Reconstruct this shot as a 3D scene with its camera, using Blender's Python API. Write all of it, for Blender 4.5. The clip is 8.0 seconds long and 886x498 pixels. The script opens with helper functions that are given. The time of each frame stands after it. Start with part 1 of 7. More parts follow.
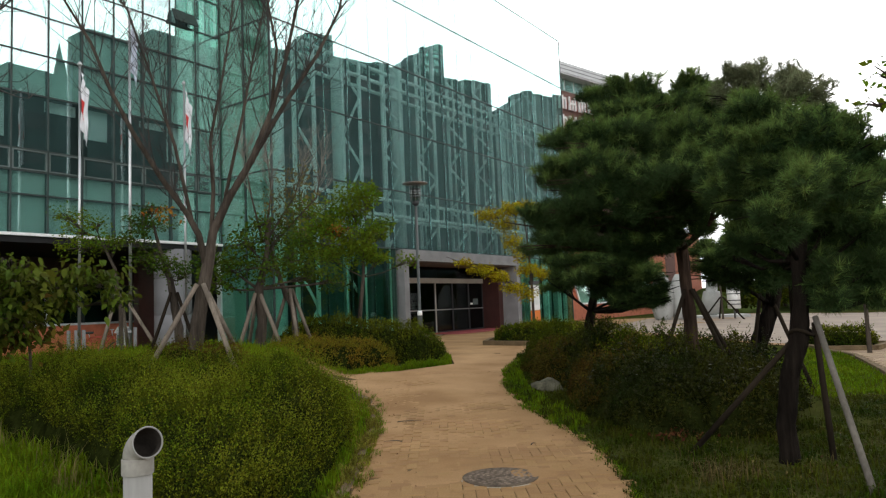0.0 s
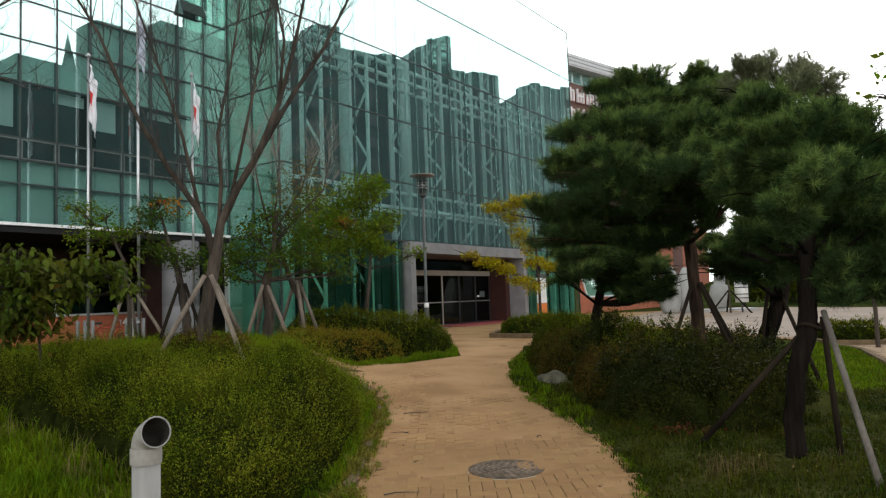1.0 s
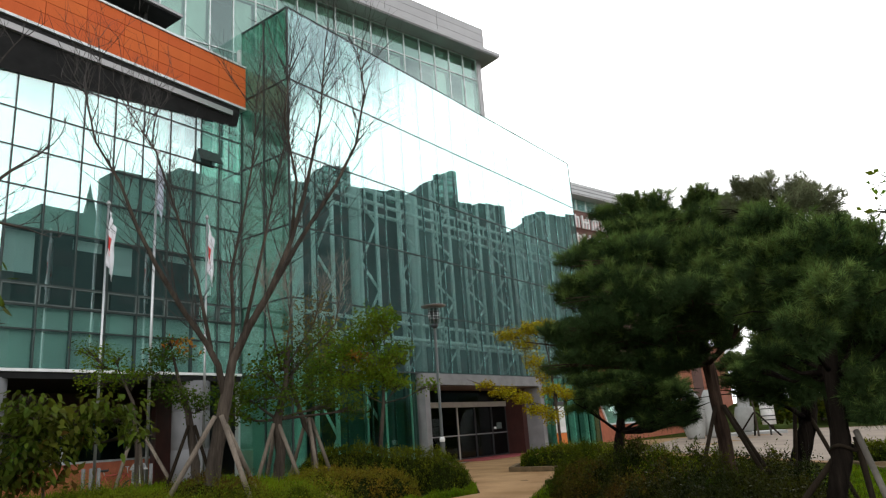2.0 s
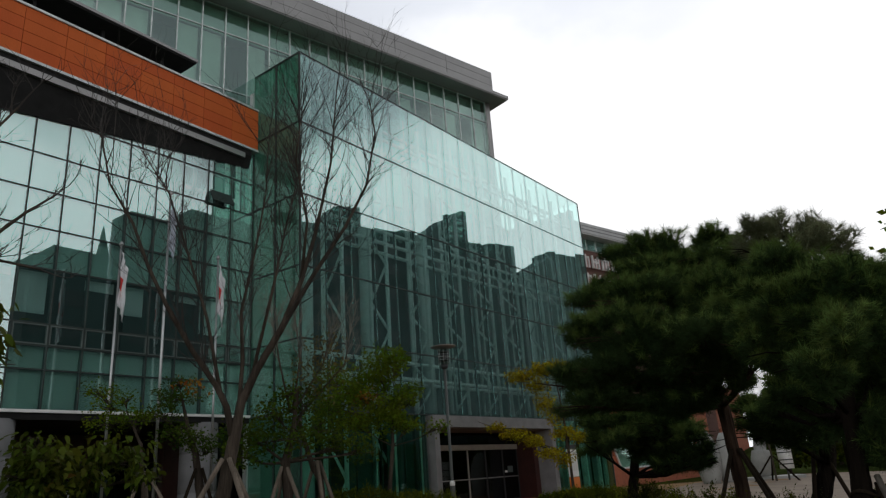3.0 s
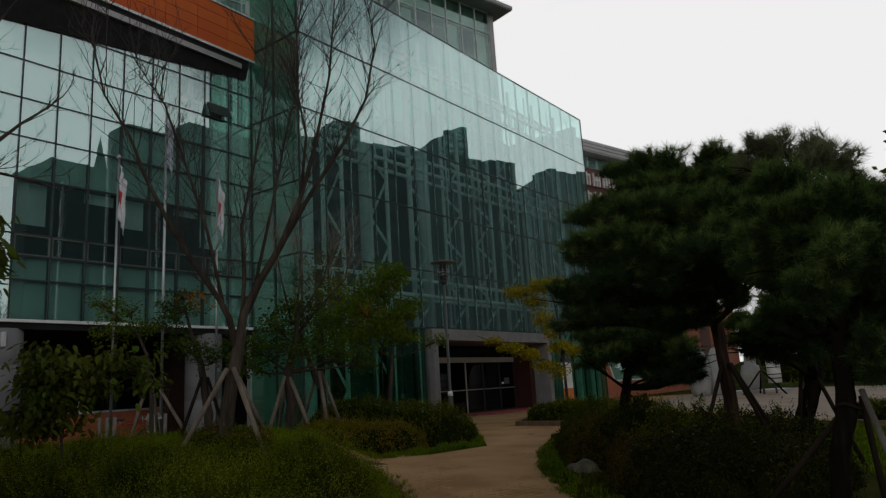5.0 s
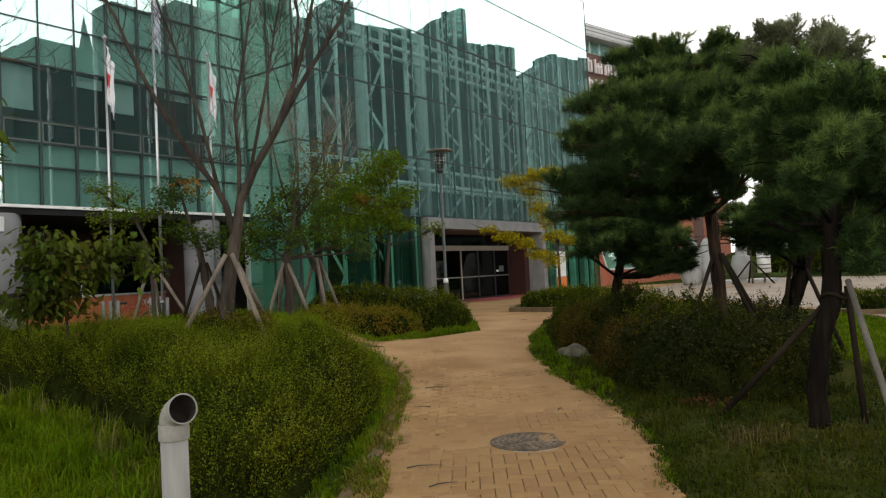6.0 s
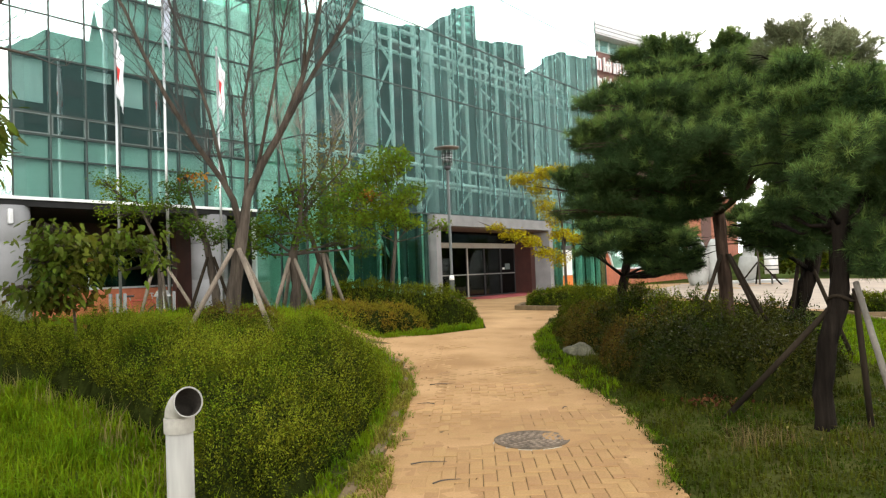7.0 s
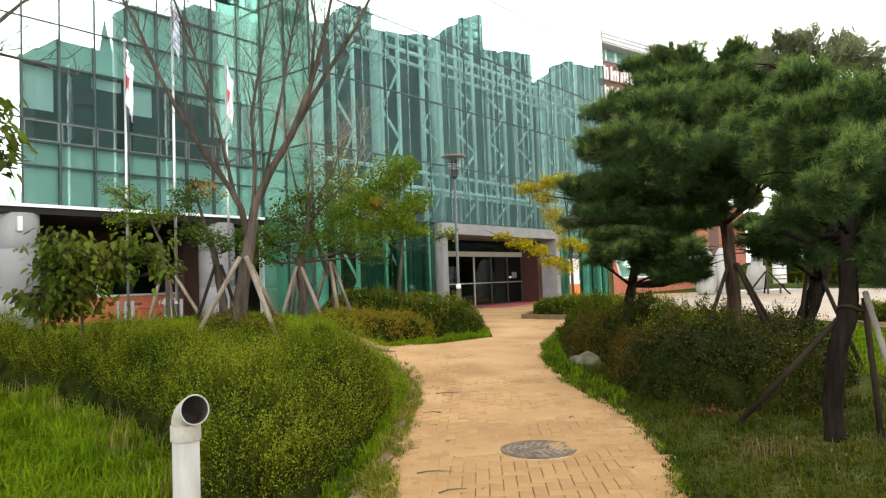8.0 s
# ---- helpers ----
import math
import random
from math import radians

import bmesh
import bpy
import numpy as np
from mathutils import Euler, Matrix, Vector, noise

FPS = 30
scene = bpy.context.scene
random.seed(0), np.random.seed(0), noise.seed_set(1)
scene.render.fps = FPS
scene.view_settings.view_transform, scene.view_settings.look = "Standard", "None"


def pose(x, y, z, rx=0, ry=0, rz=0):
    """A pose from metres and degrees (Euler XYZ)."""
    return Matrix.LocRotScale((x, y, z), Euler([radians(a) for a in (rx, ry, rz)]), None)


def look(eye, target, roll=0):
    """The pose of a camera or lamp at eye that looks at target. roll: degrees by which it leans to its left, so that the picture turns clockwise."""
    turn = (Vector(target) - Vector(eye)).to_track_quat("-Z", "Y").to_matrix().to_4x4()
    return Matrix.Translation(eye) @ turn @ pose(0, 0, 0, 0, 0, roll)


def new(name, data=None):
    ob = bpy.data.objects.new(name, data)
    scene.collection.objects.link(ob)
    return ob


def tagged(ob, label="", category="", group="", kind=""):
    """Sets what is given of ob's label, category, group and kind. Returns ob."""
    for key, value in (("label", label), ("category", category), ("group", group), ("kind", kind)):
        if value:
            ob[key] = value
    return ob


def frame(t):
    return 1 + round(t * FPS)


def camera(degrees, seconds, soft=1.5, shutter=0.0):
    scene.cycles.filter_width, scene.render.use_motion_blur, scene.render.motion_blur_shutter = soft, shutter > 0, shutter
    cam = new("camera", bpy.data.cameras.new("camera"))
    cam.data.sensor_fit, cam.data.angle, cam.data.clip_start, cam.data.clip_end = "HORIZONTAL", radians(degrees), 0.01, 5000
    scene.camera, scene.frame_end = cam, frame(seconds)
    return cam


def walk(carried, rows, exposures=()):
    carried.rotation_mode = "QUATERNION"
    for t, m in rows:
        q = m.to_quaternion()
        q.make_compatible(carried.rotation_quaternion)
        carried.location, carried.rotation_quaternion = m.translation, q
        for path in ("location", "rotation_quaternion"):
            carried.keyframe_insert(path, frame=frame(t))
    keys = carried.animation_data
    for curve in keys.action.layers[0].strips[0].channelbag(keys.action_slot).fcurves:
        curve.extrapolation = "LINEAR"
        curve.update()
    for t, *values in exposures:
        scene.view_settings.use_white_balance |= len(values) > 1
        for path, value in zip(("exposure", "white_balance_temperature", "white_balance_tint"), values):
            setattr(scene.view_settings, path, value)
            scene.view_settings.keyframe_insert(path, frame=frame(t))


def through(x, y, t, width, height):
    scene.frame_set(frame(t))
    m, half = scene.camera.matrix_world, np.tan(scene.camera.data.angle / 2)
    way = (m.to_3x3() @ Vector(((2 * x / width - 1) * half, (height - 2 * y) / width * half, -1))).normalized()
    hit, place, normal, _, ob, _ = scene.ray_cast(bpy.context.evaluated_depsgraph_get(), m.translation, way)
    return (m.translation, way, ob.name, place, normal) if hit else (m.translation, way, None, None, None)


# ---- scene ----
# camera: held in the hand at eye height, tilting up and down again
cam = camera(65.03, 8.0, soft=1.25)
PATH = [  # seconds, x, y, z, yaw, pitch, roll
    (0.0, 0.0, 0.0, 1.5, 0.00, 4.67, 2.34),
    (0.5, 0.0, 0.0, 1.5, 0.49, 4.09, 2.21),
    (1.0, 0.0, 0.0, 1.5, 0.55, 4.06, 2.07),
    (1.5, 0.0, 0.0, 1.5, 0.48, 7.06, 2.55),
    (1.7, 0.0, 0.0, 1.5, 1.16, 10.38, 3.35),
    (2.0, 0.0, 0.0, 1.5, 1.83, 14.80, 4.07),
    (2.2, 0.0, 0.0, 1.5, 2.22, 16.13, 3.94),
    (3.3, 0.0, 0.0, 1.5, 2.86, 18.29, 4.07),
    (3.5, 0.0, 0.0, 1.5, 2.99, 18.23, 4.26),
    (4.0, 0.0, 0.0, 1.5, 3.16, 17.46, 4.05),
    (4.5, 0.0, 0.0, 1.5, 3.32, 16.30, 4.13),
    (4.8, 0.0, 0.0, 1.5, 3.06, 14.01, 3.80),
    (5.0, 0.0, 0.0, 1.5, 2.49, 11.27, 3.42),
    (5.2, 0.0, 0.0, 1.5, 2.17, 8.41, 3.42),
    (6.3, 0.0, 0.0, 1.5, 2.23, 1.65, 2.62),
    (6.5, 0.0, 0.0, 1.5, 2.30, 1.71, 2.41),
    (7.0, 0.0, 0.0, 1.5, 2.63, 1.88, 2.24),
    (7.5, 0.0, 0.0, 1.5, 2.81, 2.08, 1.99),
    (8.0, 0.0, 0.0, 1.5, 3.18, 2.60, 2.07),
]
EXPOSURES = [(0.0, 0.10, 6550, 10), (1.5, 0.10, 6560, 10), (2.2, -0.18, 6530, 10), (3.3, -1.6, 6500, 10), (4.5, -1.74, 6550, 10), (5.2, -1.8, 6650, 10), (6.3, 0.64, 6900, 9), (6.6, 0.86, 6890, 9), (7.0, 1.17, 6880, 9), (8.0, 1.27, 6850, 9)]

walk(cam, [(t, pose(x, y, z, 90 + pitch, roll, yaw)) for t, x, y, z, yaw, pitch, roll in PATH], EXPOSURES)

# ---- helpers of this scene ----
RNG = np.random.default_rng(7)
A = radians(35.3)                       # the facade runs this far right of straight ahead
SA, CA = math.sin(A), math.cos(A)
PLAZA_Z = 0.21                          # the forecourt lies a step above the start of the path


def B(u, w, z):
    """Facade coordinates (along it, into the building, up) to the world."""
    return Vector((u * SA - w * CA, u * CA + w * SA, z))


FACADE = Matrix(((SA, -CA, 0, 0), (CA, SA, 0, 0), (0, 0, 1, 0), (0, 0, 0, 1)))


def smooth(a, b, x):
    k = np.clip((x - a) / (b - a), 0, 1)
    return k * k * (3 - 2 * k)


def slope_z(x, y):
    """The gentle rise of the ground to the building."""
    return np.clip((SA * np.asarray(y, float) - CA * np.asarray(x, float) - 4) / 26, 0, PLAZA_Z)


def mound_z(x, y):
    """The lawn mound behind the hedge."""
    x, y = np.asarray(x, float), np.asarray(y, float)
    s = SA * y - CA * x
    return 0.55 * smooth(0.3, 2.2, -1.5 - x) * smooth(8.7, 10.9, y) * (1 - smooth(14.5, 18.0, s)) * (1 - smooth(17, 21, y))


def ground_z(x, y):
    return slope_z(x, y) + mound_z(x, y)


def gz(x, y):
    return float(ground_z(x, y))


# ---- world and sun: a bright, thinly overcast afternoon ----
world = bpy.data.worlds.new("sky")
scene.world = world
world.use_nodes = True
wn, wl = world.node_tree.nodes, world.node_tree.links
wn.clear()
sky = wn.new("ShaderNodeTexSky")
sky.sky_type, sky.sun_disc = "NISHITA", False
sky.sun_elevation, sky.sun_rotation = radians(32), radians(25)
SUN_DIR = Vector((0.38, 0.80, 0.55)).normalized()


def sky_range(source, lo, hi, a, b):
    """A smooth step of one value into another."""
    node = wn.new("ShaderNodeMapRange")
    node.interpolation_type = "SMOOTHSTEP"
    for k, v in zip(("From Min", "From Max", "To Min", "To Max"), (lo, hi, a, b)):
        node.inputs[k].default_value = v
    wl.new(source, node.inputs["Value"])
    return node.outputs["Result"]


tc = wn.new("ShaderNodeTexCoord")
mp = wn.new("ShaderNodeMapping")
mp.inputs["Location"].default_value = (1.9, 0.6, 0.1)
mp.inputs["Scale"].default_value = (1.0, 1.0, 1.8)
wl.new(tc.outputs["Generated"], mp.inputs["Vector"])
cloud = wn.new("ShaderNodeTexNoise")
cloud.inputs["Scale"].default_value, cloud.inputs["Detail"].default_value, cloud.inputs["Roughness"].default_value = 2.4, 6.0, 0.5
wl.new(mp.outputs["Vector"], cloud.inputs["Vector"])
# a bright bank of cloud low down, thinner and bluer sky above it
split = wn.new("ShaderNodeSeparateXYZ")
wl.new(tc.outputs["Generated"], split.inputs["Vector"])
rag = wn.new("ShaderNodeMath")
rag.operation = "MULTIPLY_ADD"
rag.inputs[1].default_value = 0.55
wl.new(cloud.outputs["Fac"], rag.inputs[0])
wl.new(split.outputs["Z"], rag.inputs[2])
gap = sky_range(rag.outputs["Value"], 0.715, 0.835, 0.0, 0.88)
# both are brightest round the hidden sun
dot = wn.new("ShaderNodeVectorMath")
dot.operation = "DOT_PRODUCT"
dot.inputs[1].default_value = SUN_DIR
wl.new(tc.outputs["Generated"], dot.inputs[0])
cloud_tone, gap_tone = wn.new("ShaderNodeVectorMath"), wn.new("ShaderNodeVectorMath")
for node, tint, level in ((cloud_tone, (0.99, 0.995, 1.01), sky_range(dot.outputs["Value"], -0.6, 1.0, 2.85, 3.0)),
                          (gap_tone, (0.93, 0.98, 1.07), sky_range(dot.outputs["Value"], 0.62, 0.97, 0.7, 2.6))):
    node.operation = "SCALE"
    node.inputs[0].default_value = tint
    wl.new(level, node.inputs["Scale"])
sky_dim = wn.new("ShaderNodeMixRGB")
sky_dim.blend_type = "MULTIPLY"
sky_dim.inputs[0].default_value = 1.0
sky_dim.inputs[2].default_value = (0.1, 0.1, 0.1, 1)
wl.new(sky.outputs["Color"], sky_dim.inputs[1])
haze = wn.new("ShaderNodeMixRGB")
haze.inputs[0].default_value = 0.8
wl.new(sky_dim.outputs["Color"], haze.inputs[1])
wl.new(gap_tone.outputs["Vector"], haze.inputs[2])
veil = wn.new("ShaderNodeMixRGB")
wl.new(gap, veil.inputs[0])
wl.new(cloud_tone.outputs["Vector"], veil.inputs[1])
wl.new(haze.outputs["Color"], veil.inputs[2])
back = wn.new("ShaderNodeBackground")
back.inputs["Strength"].default_value = 1.0
out = wn.new("ShaderNodeOutputWorld")
wl.new(veil.outputs["Color"], back.inputs["Color"])
wl.new(back.outputs["Background"], out.inputs["Surface"])

sun_data = bpy.data.lights.new("sun", "SUN")
sun_data.energy, sun_data.angle, sun_data.color = 0.6, radians(14), (1.0, 0.95, 0.87)
sun = new("sun", sun_data)
sun.matrix_world = look(tuple(SUN_DIR * 60), (0, 0, 0))

# ---- materials ----
def mat(name, color, rough=0.7, metal=0.0, vary=0.15, scale=3.0, fine=60.0, bump=0.15, spec=0.4, tint=None, bump_dist=0.01, isle=0.0, obj=0.0, streak=False):
    """A painted or grown surface: a base colour that varies at two scales, with fine relief."""
    m = bpy.data.materials.new(name)
    m.use_nodes = True
    n, l = m.node_tree.nodes, m.node_tree.links
    b = n["Principled BSDF"]
    b.inputs["Roughness"].default_value, b.inputs["Metallic"].default_value = rough, metal
    b.inputs["Specular IOR Level"].default_value = spec
    co = n.new("ShaderNodeTexCoord")
    src = co.outputs["Object"]
    if streak:
        mp_ = n.new("ShaderNodeMapping")
        mp_.inputs["Scale"].default_value = (1, 1, 0.12)
        l.new(src, mp_.inputs["Vector"])
        src = mp_.outputs["Vector"]
    big, small = n.new("ShaderNodeTexNoise"), n.new("ShaderNodeTexNoise")
    big.inputs["Scale"].default_value, big.inputs["Detail"].default_value = scale, 4.0
    small.inputs["Scale"].default_value, small.inputs["Detail"].default_value = fine, 3.0
    l.new(src, big.inputs["Vector"])
    l.new(src, small.inputs["Vector"])
    c = np.array(color)
    t2 = np.array(tint) if tint is not None else c * (1 + 1.6 * vary)
    r1 = n.new("ShaderNodeValToRGB")
    r1.color_ramp.elements[0].position, r1.color_ramp.elements[1].position = 0.34, 0.68
    r1.color_ramp.elements[0].color = (*np.clip(c * (1 - vary), 0, 1), 1)
    r1.color_ramp.elements[1].color = (*np.clip(t2, 0, 1), 1)
    l.new(big.outputs["Fac"], r1.inputs["Fac"])
    hsv = n.new("ShaderNodeHueSaturation")
    l.new(r1.outputs["Color"], hsv.inputs["Color"])
    val = n.new("ShaderNodeMapRange")
    val.inputs["From Min"].default_value, val.inputs["From Max"].default_value = 0.3, 0.7
    val.inputs["To Min"].default_value, val.inputs["To Max"].default_value = 1 - vary * 0.7, 1 + vary * 0.7
    l.new(small.outputs["Fac"], val.inputs["Value"])
    last = val.outputs["Result"]
    if isle or obj:
        if isle:
            g = n.new("ShaderNodeNewGeometry").outputs["Random Per Island"]
        else:
            g = n.new("ShaderNodeObjectInfo").outputs["Random"]
        amount = isle or obj
        iv = n.new("ShaderNodeMapRange")
        iv.inputs["To Min"].default_value, iv.inputs["To Max"].default_value = 1 - amount, 1 + amount
        l.new(g, iv.inputs["Value"])
        mul = n.new("ShaderNodeMath")
        mul.operation = "MULTIPLY"
        l.new(last, mul.inputs[0])
        l.new(iv.outputs["Result"], mul.inputs[1])
        last = mul.outputs["Value"]
        hv = n.new("ShaderNodeMapRange")
        hv.inputs["To Min"].default_value, hv.inputs["To Max"].default_value = 0.5 - 0.06 * amount, 0.5 + 0.05 * amount
        l.new(g, hv.inputs["Value"])
        l.new(hv.outputs["Result"], hsv.inputs["Hue"])
    l.new(last, hsv.inputs["Value"])
    l.new(hsv.outputs["Color"], b.inputs["Base Color"])
    if bump:
        bp = n.new("ShaderNodeBump")
        bp.inputs["Strength"].default_value, bp.inputs["Distance"].default_value = bump, bump_dist
        l.new(small.outputs["Fac"], bp.inputs["Height"])
        l.new(bp.outputs["Normal"], b.inputs["Normal"])
    return m


def leaf_mat(name, color, tint, through=0.35, rough=0.65, isle=0.45, spec=0.03):
    """Leaves: island by island a different green, with light coming through."""
    m = mat(name, color, rough, vary=0.25, scale=1.3, fine=9.0, bump=0.0, spec=spec, tint=tint, isle=isle)
    n, l = m.node_tree.nodes, m.node_tree.links
    b, o = n["Principled BSDF"], n["Material Output"]
    tr, mx = n.new("ShaderNodeBsdfTranslucent"), n.new("ShaderNodeMixShader")
    l.new(b.inputs["Base Color"].links[0].from_socket, tr.inputs["Color"])
    mx.inputs[0].default_value = through
    l.new(b.outputs["BSDF"], mx.inputs[1])
    l.new(tr.outputs["BSDF"], mx.inputs[2])
    l.new(mx.outputs["Shader"], o.inputs["Surface"])
    return m


def glass_mat(name, through, mirror, share, rough=0.0):
    """Coated glass: part mirror, part tinted window."""
    m = bpy.data.materials.new(name)
    m.use_nodes = True
    n, l = m.node_tree.nodes, m.node_tree.links
    n.remove(n["Principled BSDF"])
    o = n["Material Output"]
    t, g, mx = n.new("ShaderNodeBsdfTransparent"), n.new("ShaderNodeBsdfGlossy"), n.new("ShaderNodeMixShader")
    t.inputs["Color"].default_value = (*through, 1)
    co, no, rp = n.new("ShaderNodeTexCoord"), n.new("ShaderNodeTexNoise"), n.new("ShaderNodeMixRGB")
    no.inputs["Scale"].default_value, no.inputs["Detail"].default_value = 0.6, 4.0
    l.new(co.outputs["Object"], no.inputs["Vector"])
    rp.inputs[1].default_value = (*[0.9 * c for c in mirror], 1)
    rp.inputs[2].default_value = (*mirror, 1)
    l.new(no.outputs["Fac"], rp.inputs[0])
    l.new(rp.outputs["Color"], g.inputs["Color"])
    g.inputs["Roughness"].default_value = rough
    fr, pw, ad = n.new("ShaderNodeLayerWeight"), n.new("ShaderNodeMath"), n.new("ShaderNodeMath")
    fr.inputs["Blend"].default_value = 0.5
    pw.operation, pw.inputs[1].default_value = "POWER", 3.0
    ad.operation, ad.use_clamp = "MULTIPLY_ADD", True
    ad.inputs[1].default_value, ad.inputs[2].default_value = 0.6, share
    l.new(fr.outputs["Facing"], pw.inputs[0])
    l.new(pw.outputs["Value"], ad.inputs[0])
    l.new(ad.outputs["Value"], mx.inputs[0])
    l.new(t.outputs["BSDF"], mx.inputs[1])
    l.new(g.outputs["BSDF"], mx.inputs[2])
    l.new(mx.outputs["Shader"], o.inputs["Surface"])
    return m


M_GLASS = glass_mat("green_coated_glass", (0.85, 0.972, 0.96), (0.83, 0.972, 0.958), 0.28)
M_GLASS_LOW = glass_mat("clear_green_ground_glass", (0.60, 0.84, 0.77), (0.80, 0.97, 0.93), 0.07)
M_GLASS_UP = glass_mat("grey_green_upper_glass", (0.81, 0.93, 0.885), (0.82, 0.94, 0.91), 0.19)
M_GLASS_SIDE = glass_mat("green_clear_glass", (0.85, 0.945, 0.915), (0.85, 0.97, 0.92), 0.05)
M_GLASS_RET = glass_mat("green_return_glass", (0.50, 0.70, 0.62), (0.80, 0.95, 0.90), 0.05)
M_GLASS_TEAL = glass_mat("teal_window_glass", (0.30, 0.45, 0.42), (0.75, 0.92, 0.88), 0.10)
M_GLASS_DARK = glass_mat("dark_door_glass", (0.25, 0.30, 0.29), (0.7, 0.75, 0.75), 0.012)
M_MULL = mat("mullion_dark_green", (0.022, 0.035, 0.031), 0.55, 0.0, bump=0.03)
M_MULL_W = mat("mullion_pale_aluminium", (0.52, 0.56, 0.55), 0.45, 0.4, bump=0.03)
M_STEEL_W = mat("white_painted_steel", (0.86, 0.89, 0.87), 0.45, vary=0.08, bump=0.03)
M_SPANDREL = mat("green_spandrel", (0.42, 0.54, 0.475), 0.5, vary=0.08, scale=0.5, bump=0.02)
M_INNER = mat("inner_wall_pale", (0.42, 0.46, 0.44), 0.8, vary=0.1, scale=0.4)
# near-black: the dimness of the unlit rooms is put into the wall colour
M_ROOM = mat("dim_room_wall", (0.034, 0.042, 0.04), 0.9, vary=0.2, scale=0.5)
M_BLIND = mat("pale_blind", (0.66, 0.69, 0.65), 0.8, vary=0.06, streak=True)
M_ORANGE = mat("terracotta_panel", (0.52, 0.112, 0.03), 0.7, spec=0.12, vary=0.08, scale=0.7, obj=0.06, streak=True)
M_REDWALL = mat("brick_red_render", (0.44, 0.13, 0.065), 0.8, vary=0.12)
M_BROWN = mat("dark_red_brown_stone", (0.045, 0.016, 0.013), 0.35, vary=0.15)
M_METAL = mat("grey_metal_fascia", (0.30, 0.295, 0.29), 0.42, 0.55, vary=0.06, scale=0.6, bump=0.03)
M_SOFFIT = mat("dark_soffit", (0.014, 0.014, 0.014), 0.8, spec=0.2, vary=0.15)
M_CONC = mat("fair_concrete", (0.18, 0.18, 0.182), 0.75, vary=0.1, scale=1.2, bump=0.1)
M_CONC_D = mat("grey_granite_frame", (0.17, 0.168, 0.166), 0.6, vary=0.12, scale=2.0, fine=120)
M_WHITE = mat("white_paint", (0.75, 0.75, 0.73), 0.55, vary=0.06)
M_CHROME = mat("brushed_steel", (0.42, 0.42, 0.42), 0.35, 0.85, vary=0.05, bump=0.02)
M_DARK = mat("dark_frame", (0.02, 0.021, 0.022), 0.45, vary=0.1)
M_BARK = mat("grey_brown_bark", (0.050, 0.040, 0.031), 0.9, spec=0.08, vary=0.38, scale=6, fine=45, bump=0.9, bump_dist=0.02, streak=True)
# near-black bark: the shade on these pine trunks is put into the colour
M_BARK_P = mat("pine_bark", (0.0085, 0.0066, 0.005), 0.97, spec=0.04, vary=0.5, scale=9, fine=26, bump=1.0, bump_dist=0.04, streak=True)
M_TWIG = mat("bare_twig", (0.034, 0.030, 0.026), 0.9, vary=0.25, bump=0.0)
M_STAKE = mat("weathered_stake", (0.14, 0.115, 0.09), 0.9, spec=0.1, vary=0.28, scale=5, fine=50, bump=0.4, streak=True)
M_GRASS = leaf_mat("long_grass", (0.078, 0.140, 0.0035), (0.118, 0.165, 0.006), 0.42)
# darker copy of the long grass, with the pines' shade put into its colour
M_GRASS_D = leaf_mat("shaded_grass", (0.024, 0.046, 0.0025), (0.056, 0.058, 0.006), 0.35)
M_HEDGE = leaf_mat("hedge_leaf", (0.023, 0.044, 0.0018), (0.060, 0.064, 0.003), 0.32)
# the shade between the leaves, painted as a near-black sheet
M_CORE_SHADE = mat("shrub_shade_core", (0.010, 0.013, 0.003), 0.95, spec=0.0, vary=0.4, scale=6, fine=30, bump=0.6)
M_AZALEA = leaf_mat("yellowing_azalea_leaf", (0.125, 0.125, 0.010), (0.17, 0.105, 0.012), 0.3)
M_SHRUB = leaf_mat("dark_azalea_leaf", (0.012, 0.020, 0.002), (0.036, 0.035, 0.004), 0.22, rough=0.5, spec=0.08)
M_RUST = leaf_mat("rusty_azalea_leaf", (0.055, 0.055, 0.008), (0.085, 0.048, 0.010), 0.3)
M_NEEDLE = leaf_mat("pine_needle", (0.028, 0.054, 0.018), (0.044, 0.073, 0.024), 0.3, isle=0.4, spec=0.02)
# pale needles: backlight and bloom of the bright sky are put into the colour
M_NEEDLE_B = leaf_mat("backlit_pine_needle", (0.13, 0.15, 0.08), (0.17, 0.185, 0.10), 0.4, isle=0.4, spec=0.02)
M_MAPLE = leaf_mat("maple_leaf", (0.078, 0.150, 0.009), (0.145, 0.185, 0.013), 0.5)
M_MAPLE_R = leaf_mat("turning_maple_leaf", (0.34, 0.10, 0.02), (0.30, 0.17, 0.03), 0.4)
M_YELLOW = leaf_mat("yellow_leaf", (0.42, 0.31, 0.010), (0.26, 0.24, 0.012), 0.4)
M_BROAD = leaf_mat("broad_leaf", (0.034, 0.062, 0.006), (0.095, 0.112, 0.012), 0.42, rough=0.55, spec=0.06)
M_SOIL = mat("turf_and_soil", (0.035, 0.05, 0.010), 0.95, spec=0.0, vary=0.35, scale=1.2, fine=22, bump=0.6, tint=(0.06, 0.06, 0.018))
M_PAVER = mat("sandy_paver", (0.256, 0.152, 0.066), 0.92, spec=0.1, vary=0.15, scale=0.9, fine=70, bump=0.3, obj=0.08, tint=(0.315, 0.188, 0.085))
M_PAVER_J = mat("sandy_pavers_joined", (0.256, 0.152, 0.066), 0.92, spec=0.1, vary=0.15, scale=0.9, fine=70, bump=0.3, isle=0.08, tint=(0.315, 0.188, 0.085))
M_SAND = mat("sand_dust", (0.256, 0.144, 0.060), 0.95, spec=0.1, vary=0.16, scale=0.8, fine=90, bump=0.3, tint=(0.335, 0.206, 0.098))
